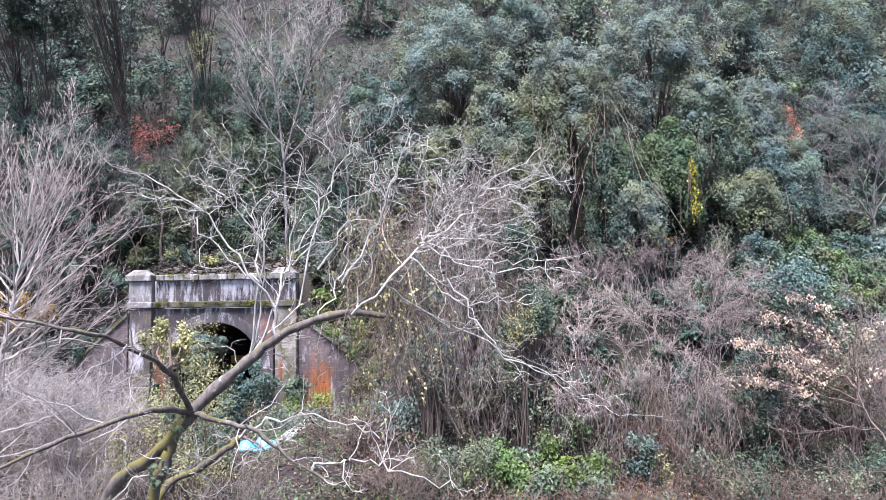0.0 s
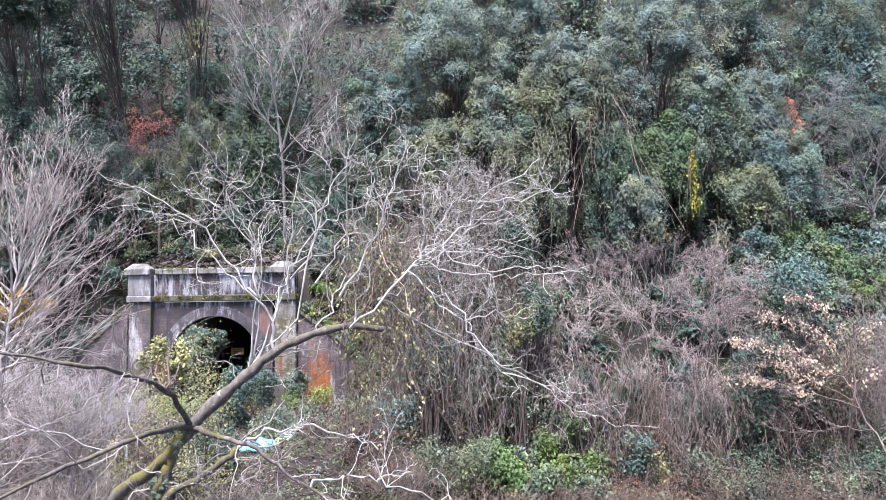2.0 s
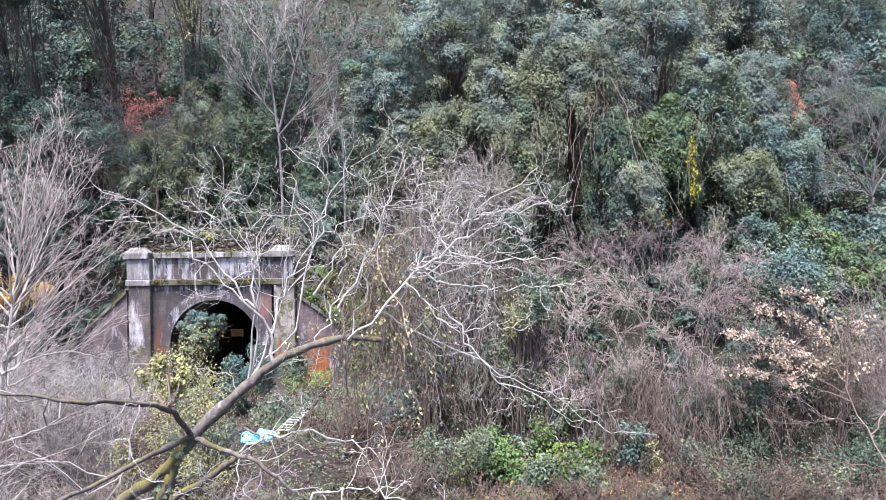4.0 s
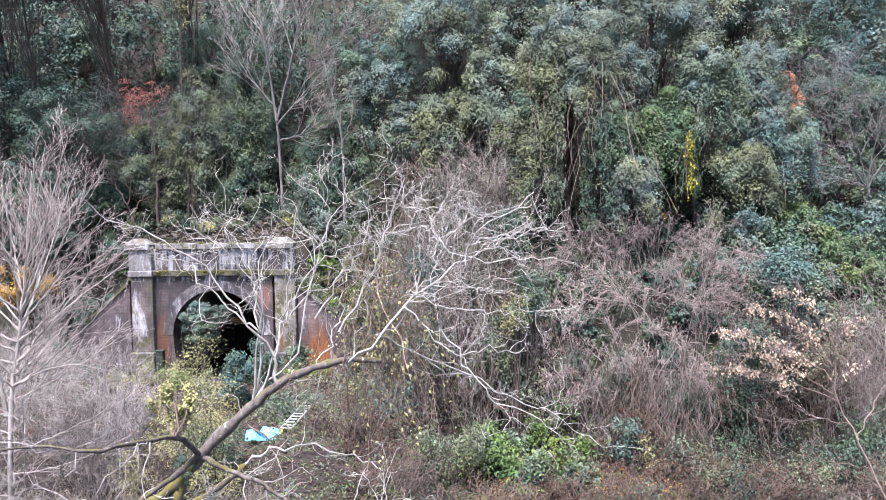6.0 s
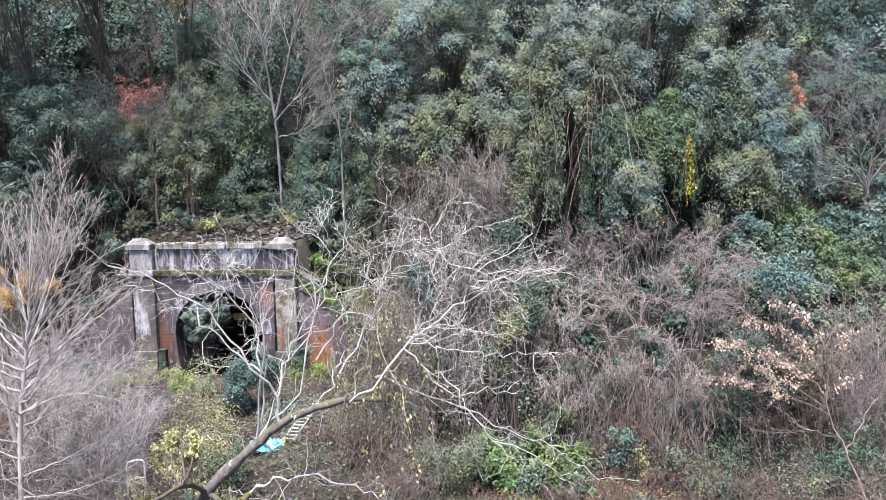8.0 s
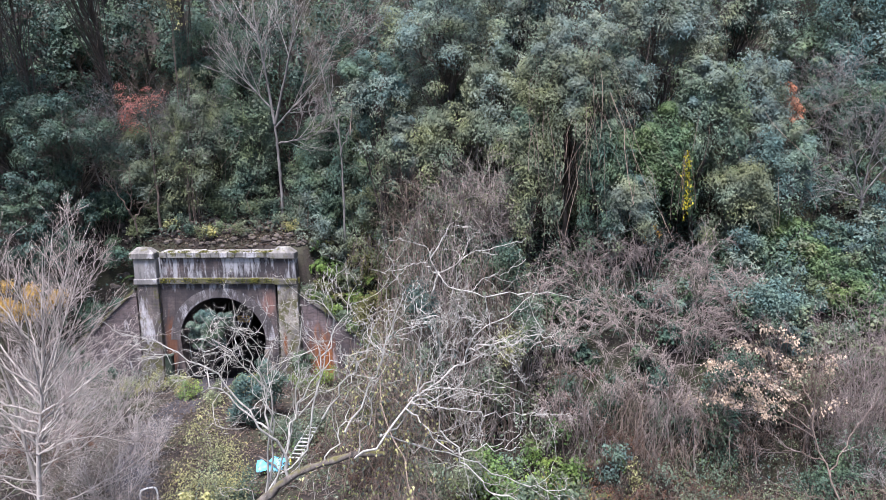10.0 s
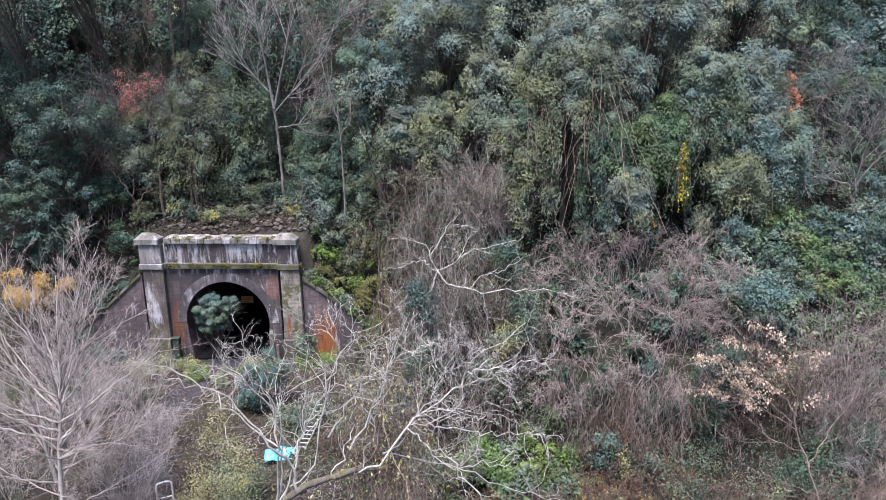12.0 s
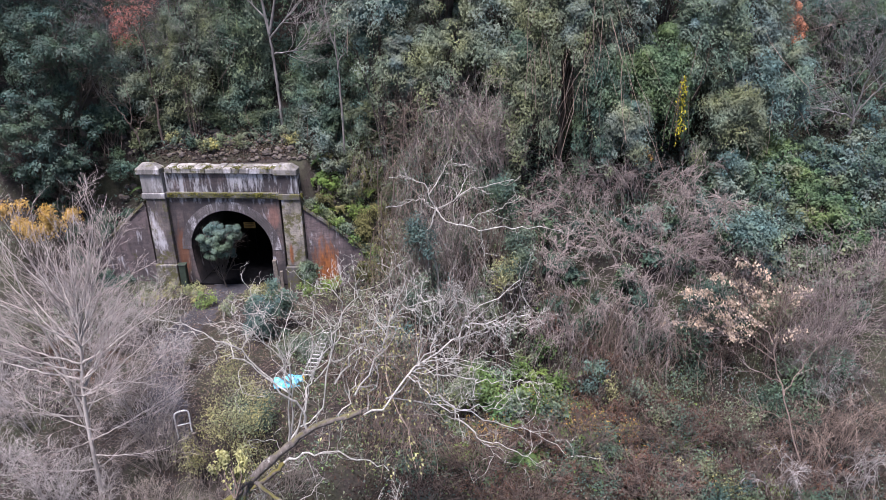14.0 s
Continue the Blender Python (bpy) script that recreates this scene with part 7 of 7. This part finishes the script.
rising_limbs = [
    ([(-3.62, 15.1, 3.72), (-3.72, 15.1, 4.5), (-4.4, 15.1, 5.4), (-5.2, 15.0, 6.5), (-6.1, 14.9, 7.1), (-7.2, 14.8, 7.5)], 0.04, 0.009),
    ([(-3.95, 15.1, 4.9), (-4.15, 15.2, 5.8), (-4.25, 15.2, 6.4), (-4.7, 15.1, 7.2)], 0.024, 0.007),
    ([(-3.68, 15.1, 4.3), (-3.4, 15.3, 5.3), (-2.9, 15.3, 6.2), (-2.2, 15.2, 6.7), (-1.4, 15.1, 7.0)], 0.026, 0.008),
    ([(-2.0, 15.15, 4.2), (-1.35, 15.0, 4.75), (-0.72, 15.15, 5.45), (-0.15, 15.3, 5.9), (0.62, 15.4, 6.42), (0.75, 15.5, 6.74), (1.28, 15.6, 7.33), (1.95, 15.7, 7.68), (2.4, 15.8, 7.95)], 0.032, 0.007),
    ([(0.62, 15.4, 6.42), (1.5, 15.2, 6.9), (2.15, 15.0, 7.15), (2.7, 14.8, 7.05)], 0.018, 0.006),
    ([(-0.45, 15.2, 5.65), (0.35, 15.2, 5.42), (1.12, 15.1, 5.3), (1.9, 15.0, 5.36), (2.65, 14.9, 5.4)], 0.02, 0.006),
    ([(0.62, 15.4, 6.42), (0.25, 15.5, 6.95), (0.12, 15.6, 7.45), (-0.2, 15.6, 7.7)], 0.016, 0.006),
    ([(0.75, 15.5, 6.74), (1.0, 15.4, 7.3), (0.95, 15.3, 7.7)], 0.014, 0.006),
    ([(-0.5, 15.2, 5.75), (0.22, 15.0, 6.05), (0.88, 14.9, 5.9), (1.5, 14.8, 6.05)], 0.016, 0.006),
    ([(-0.6, 15.2, 5.55), (0.02, 15.4, 6.3), (0.1, 15.5, 6.75), (-0.02, 15.6, 7.2)], 0.016, 0.006),
    ([(-4.0, 15.2, 4.9), (-4.75, 15.3, 5.5), (-5.5, 15.3, 6.2), (-6.4, 15.2, 6.8), (-7.0, 15.2, 7.0)], 0.024, 0.007),
    ([(-2.7, 15.1, 4.1), (-2.3, 15.3, 5.0), (-2.1, 15.4, 6.0), (-2.3, 15.5, 7.0)], 0.022, 0.007),
    ([(-1.9, 15.2, 4.3), (-1.5, 15.5, 5.6), (-1.3, 15.6, 6.6), (-0.8, 15.6, 7.4)], 0.02, 0.007),
    ([(-2.2, 15.1, 4.9), (-1.68, 15.3, 5.73), (-1.43, 15.3, 6.38), (-1.12, 15.3, 7.01), (-0.96, 15.3, 7.63), (-0.72, 15.3, 8.23), (-0.75, 15.3, 8.68)], 0.028, 0.008),
    ([(-2.75, 15.2, 5.2), (-2.18, 15.3, 6.07), (-1.71, 15.3, 6.7), (-1.47, 15.3, 7.32), (-1.52, 15.3, 7.79), (-1.08, 15.3, 8.09)], 0.024, 0.008),
    ([(-3.3, 15.2, 5.3), (-2.75, 15.3, 6.24), (-2.56, 15.3, 7.03), (-2.38, 15.3, 7.73), (-2.77, 15.3, 8.27), (-2.69, 15.3, 8.49)], 0.024, 0.008),
    ([(-1.35, 15.0, 4.8), (-0.67, 15.3, 5.2), (-0.35, 15.3, 6.19), (-0.4, 15.3, 6.99), (-0.46, 15.3, 7.62), (-0.16, 15.3, 8.07)], 0.024, 0.008),
    ([(0.62, 15.4, 6.5), (0.47, 15.3, 7.29), (0.55, 15.3, 7.91), (0.34, 15.3, 8.21)], 0.018, 0.007),
    ([(0.75, 15.5, 6.74), (1.19, 15.3, 6.96), (1.91, 15.3, 7.03), (2.48, 15.3, 7.25), (3.07, 15.3, 6.77)], 0.02, 0.007),
    ([(1.19, 15.3, 6.96), (1.77, 15.3, 6.56), (1.99, 15.3, 6.31)], 0.014, 0.006),
    ([(-4.2, 15.1, 3.3), (-3.98, 15.2, 5.17), (-4.12, 15.2, 6.16), (-4.18, 15.2, 7.11), (-4.34, 15.2, 7.73)], 0.026, 0.007),
    ([(-4.2, 15.1, 3.3), (-3.57, 15.2, 4.66), (-3.35, 15.2, 5.82), (-3.16, 15.2, 7.4), (-3.01, 15.2, 8.16)], 0.026, 0.007),
    ([(-4.2, 15.1, 3.3), (-3.95, 15.2, 5.5), (-4.58, 15.2, 6.64), (-5.11, 15.2, 7.13), (-5.47, 15.2, 7.75)], 0.026, 0.007),
    ([(-4.2, 15.1, 3.3), (-3.13, 15.2, 4.66), (-2.82, 15.2, 6.13), (-2.57, 15.2, 7.08), (-2.07, 15.2, 7.84), (-1.78, 15.2, 8.14)], 0.026, 0.007)]
outer_limbs = [
    ([(-0.72, 15.15, 5.45), (-0.3, 15.1, 5.0), (0.15, 15.0, 4.6), (0.6, 15.0, 4.4), (1.3, 15.0, 4.5), (1.9, 15.1, 4.3)], 0.02, 0.007),
    ([(-1.35, 15.0, 4.85), (-0.4, 15.6, 4.3), (0.6, 16.0, 3.75), (1.9, 16.2, 3.0), (2.8, 16.4, 2.6), (3.7, 16.6, 1.9)], 0.024, 0.007),
    ([(0.1, 15.0, 4.95), (0.8, 15.1, 3.9), (1.5, 15.2, 3.2), (2.3, 15.2, 2.8), (3.1, 15.3, 2.2)], 0.022, 0.007),
    ([(-2.6, 13.8, 1.15), (-2.0, 13.9, 1.35), (-1.4, 14.0, 1.3), (-0.7, 14.1, 1.0), (0.4, 14.3, 0.6)], 0.03, 0.009)]
t, tips = bare_tree("leaning_tree", stems + low_limbs + rising_limbs + outer_limbs,
    "leaning mossy tree with pale lichen-covered bare branches", BARK_WHITE, [(10, 8, 0.0072), (5, 5, 0.005), (3, 3, 0.0038)], 531, trunk_bark=BARK_MOSSY, sway=0.02, most=0.0125, first=0.2, angle=0.85, crook=0.055, wander=0.42, up=0.05, ratio=0.4)

for k, (p, r) in enumerate((((-5.58, 14.72, 1.95), 0.26), ((-6.0, 14.82, 0.95), 0.2))):
    rng_i = np.random.default_rng(35 + k)
    kit = Kit()
    clumps, cr = crown_clumps(rng_i, p, (r, r, r * 1.5), 14)
    C, d = swarm(rng_i, clumps, cr * 1.2, 420)
    leaf_set(rng_i, kit, C, d, 0.06, 0.7)
    tagged(part("ivy_tuft", kit, t, "green ivy tuft on the trunk", LEAF_IVY), "green ivy tuft on the trunk", kind="stuff").matrix_parent_inverse = t.matrix_world.inverted()

# creepers hanging from it
rng_c = np.random.default_rng(41)
cur = thing("vine_curtain", (-1.3, 16.2, float(land(-1.3, 16.2))), "curtain of brown vines with yellowing leaves hung on the leaning tree", "creeper")
inv = cur.matrix_world.inverted()
n = 150
tops = np.array([-1.2, 16.2, 5.7]) + rng_c.normal(size=(n, 3)) * np.array([0.62, 0.4, 0.8])
S = strands(rng_c, tops, rng_c.uniform(0.8, 4.2, n), 9, 0.15)
kit = Kit()
tubes(kit, S, np.full((n, 9), 0.008) * rng_c.uniform(0.6, 1.7, (n, 1)), 3)
Q, R = offshoots(rng_c, S, np.full((n, 9), 0.006), 12, 1.1, 0.0, 0.3, 5, 0.4, -0.1)
tubes(kit, Q, R, 3)
part("stem_growth", kit, cur, "", BARK_TAN).matrix_parent_inverse = inv
kit = Kit()
C = along(rng_c, S[:60], 20)
C += rng_c.normal(size=C.shape) * 0.06
leaf_set(rng_c, kit, C, unit(rng_c.normal(size=C.shape) + np.array([0, -0.9, 0.1])), 0.092, 0.9)
part("foliage", kit, cur, "pale yellow leaves", LEAF_YELLOW).matrix_parent_inverse = inv
kit = Kit()
C = along(rng_c, S[60:], 12)
C += rng_c.normal(size=C.shape) * 0.08
leaf_set(rng_c, kit, C, unit(rng_c.normal(size=C.shape) + np.array([0, -0.9, 0.1])), 0.09, 0.9)
part("green_foliage", kit, cur, "greyish green leaves", LEAF_GREY).matrix_parent_inverse = inv

# pale leafless branches on the tangle
zt = float(land(0.2, 26.3)) - 0.2
bare_tree("bare_tree", [
    ([(0.2, 26.3, zt), (0.1, 26.0, 3.2), (-0.2, 25.5, 4.8), (-0.3, 25.3, 5.65), (-0.1, 25.3, 6.15), (0.07, 25.3, 6.7)], 0.045, 0.032),
    ([(0.07, 25.3, 6.7), (-0.21, 25.3, 7.29), (-0.53, 25.4, 7.76), (-1.2, 25.5, 7.95), (-1.75, 25.5, 8.0)], 0.026, 0.009),
    ([(0.07, 25.3, 6.7), (0.68, 25.2, 7.04), (1.14, 25.2, 7.39), (1.81, 25.3, 7.54), (2.7, 25.3, 7.75), (3.47, 25.3, 7.97)], 0.026, 0.008),
    ([(-0.21, 25.3, 7.29), (0.36, 25.4, 8.2), (0.7, 25.5, 8.47), (1.36, 25.5, 8.37), (1.81, 25.5, 8.23)], 0.026, 0.009),
    ([(0.07, 25.3, 6.7), (0.45, 25.2, 6.22), (1.35, 25.2, 5.97), (1.88, 25.2, 5.84), (2.94, 25.1, 5.87), (3.85, 25.1, 5.93), (5.22, 25.1, 5.67)], 0.034, 0.01),
    ([(1.35, 25.2, 6.02), (1.81, 25.2, 6.44), (2.48, 25.2, 6.66), (3.38, 25.2, 7.19)], 0.022, 0.008),
    ([(0.07, 25.3, 6.7), (-0.55, 25.2, 7.14), (-1.22, 25.2, 6.96), (-1.9, 25.2, 6.85)], 0.022, 0.008),
    ([(1.88, 25.2, 5.84), (1.97, 25.2, 4.88), (1.99, 25.2, 3.77)], 0.018, 0.008)],
    "small pale leafless tree over the vine tangle", BARK_WHITE, [(6, 7, 0.009), (4, 5, 0.007)], 551, crook=0.045, wander=0.4, ratio=0.4)

# small round evergreen in the tunnel mouth
evergreen("small_evergreen", (-11.20, 32.25, 2.71), (1.02, 0.85, 0.98), 9000, LEAF_BLUE, 0.1, "small round bluish evergreen tree in the tunnel mouth", 561, base=(-11.10, 32.35), bark=BARK_DARK, lumps=110, trunk_r=0.045)

ladder((-5.35, 23.2, float(land(-5.35, 23.2)) + 0.1), (-4.95, 26.6, float(land(-4.95, 26.6)) + 0.5))
tarpaulin(-6.08, 23.2, 0.6, 0.36, 12)
steel_frame(-9.4, 20.2)


# -- ground cover --
def scatter(rng, n, x0, x1, y0, y1):
    x, y = rng.uniform(x0, x1, n), rng.uniform(y0, y1, n)
    return np.stack([x, y, land(x, y)], -1)


rs = np.random.default_rng(91)
kit = Kit()
C = np.concatenate([scatter(rs, 17000, -20, 20, 14, 31), scatter(rs, 5000, -16, -4, 33.8, 36)])
leaves(kit, C + np.array([0, 0, 0.03]), rs.normal(size=C.shape) * np.array([1, 1, 0.3]), unit(rs.normal(size=C.shape) * 0.4 + np.array([0, 0, 1])), rs.uniform(0.06, 0.16, len(C)), rs.uniform(0.04, 0.09, len(C)))
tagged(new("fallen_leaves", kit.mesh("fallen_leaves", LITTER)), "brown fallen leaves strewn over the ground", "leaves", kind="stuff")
kit = Kit()
C = np.repeat(scatter(rs, 4200, -3, 19, 15, 26), 7, 0)
C = C + rs.normal(size=C.shape) * np.array([0.2, 0.2, 0.16]) + np.array([0, 0, 0.3])
leaf_set(rs, kit, C, unit(rs.normal(size=C.shape) + np.array([0, -0.4, 0.8])), 0.1, 0.3, True)
tagged(new("dead_bracken", kit.mesh("dead_bracken", LITTER)), "dead brown bracken and brambles on the lower slope", "undergrowth", kind="stuff")
kit = Kit()
C = np.concatenate([scatter(rs, 3600, -16, 18, 14, 27)])
d = unit(rs.normal(size=C.shape) * 0.6 + np.array([0, -0.2, 0.9]))
P = shoots(rs, C, d, rs.uniform(0.3, 1.2, len(C)), 3, 0.35, -0.05)
spikes(kit, P, np.linspace(0.009, 0.004, 3)[None].repeat(len(P), 0))
tagged(new("dry_undergrowth", kit.mesh("dry_undergrowth", BARK_BROWN)), "dry brown stalks and brambles on the slope", "undergrowth", kind="stuff")
kit = Kit()
C = np.concatenate([scatter(rs, 2000, -13, -2, 19, 31.5), scatter(rs, 160, -14, -6.5, 34.2, 35.4), scatter(rs, 1800, -2, 19, 15, 23.5)]) + np.array([0, 0, 0.06])
P = shoots(rs, C, rs.normal(size=C.shape) * np.array([1, 1, 0.22]) + np.array([0, 0, 0.1]), rs.uniform(0.25, 1.3, len(C)), 4, 0.3, -0.04)
spikes(kit, P, np.linspace(0.011, 0.004, 4)[None].repeat(len(P), 0))
tagged(new("fallen_twigs", kit.mesh("fallen_twigs", BARK_BROWN)), "grey-brown fallen twigs strewn over the litter", "twigs", kind="stuff")
kit = Kit()
C = np.concatenate([scatter(rs, 4200, -13, -2, 19, 32), scatter(rs, 1200, -14, -6.5, 34.2, 35.4), scatter(rs, 1800, -2, 19, 15, 23.5)]) + np.array([0, 0, 0.05])
leaves(kit, C, rs.normal(size=C.shape) * np.array([1, 1, 0.3]), unit(rs.normal(size=C.shape) * 0.4 + np.array([0, 0, 1])), rs.uniform(0.05, 0.13, len(C)), rs.uniform(0.04, 0.08, len(C)), True)
tagged(new("pale_litter", kit.mesh("pale_litter", LITTER_PALE)), "faded dead leaves scattered over the ground", "leaves", kind="stuff")
# dark_cover and hollow_cover: dark leaves laid down to deepen the shaded ground
for nm, lf, n, area, lab in (("creeper_cover", LEAF_OLIVE, 26000, (-22, 22, 24, 36), "low olive creepers on the slope"), ("dark_cover", LEAF_SHADED, 48000, (-29, 29, 33, 52), "evergreen undergrowth on the upper slope, darkened for its shade"), ("hollow_cover", LEAF_DARK, 15000, (1, 15, 28, 34.5), "dark leaf cover that deepens the shaded hollows under the trees"), ("bluish_sprigs", LEAF_TEAL, 9000, (-2, 18, 15, 25), "bluish green seedlings among the brush"), ("grey_sprigs", LEAF_OLIVE, 9000, (-16, 10, 16, 27), "greyish weeds among the brush"), ("green_sprigs", LEAF_GREEN, 5000, (-8, 12, 18, 27), "scattered fresh green sprigs")):
    kit = Kit()
    C = scatter(rs, n // 6, *area)
    free = ~((C[:, 0] > -14.5) & (C[:, 0] < -6.4) & (C[:, 1] < 34.4))
    C = np.repeat(C[free], 6, 0)
    C = C + rs.normal(size=C.shape) * np.array([0.22, 0.22, 0.1]) + np.array([0, 0, 0.25])
    leaf_set(rs, kit, C, unit(rs.normal(size=C.shape) * 0.6 + np.array([0, -0.4, 0.8])), 0.15 if nm in ("dark_cover", "hollow_cover") else 0.1, 0.2, True)
    tagged(new(nm, kit.mesh(nm, lf)), lab, "undergrowth", kind="stuff")

rubble_bank()
arch_bricks()
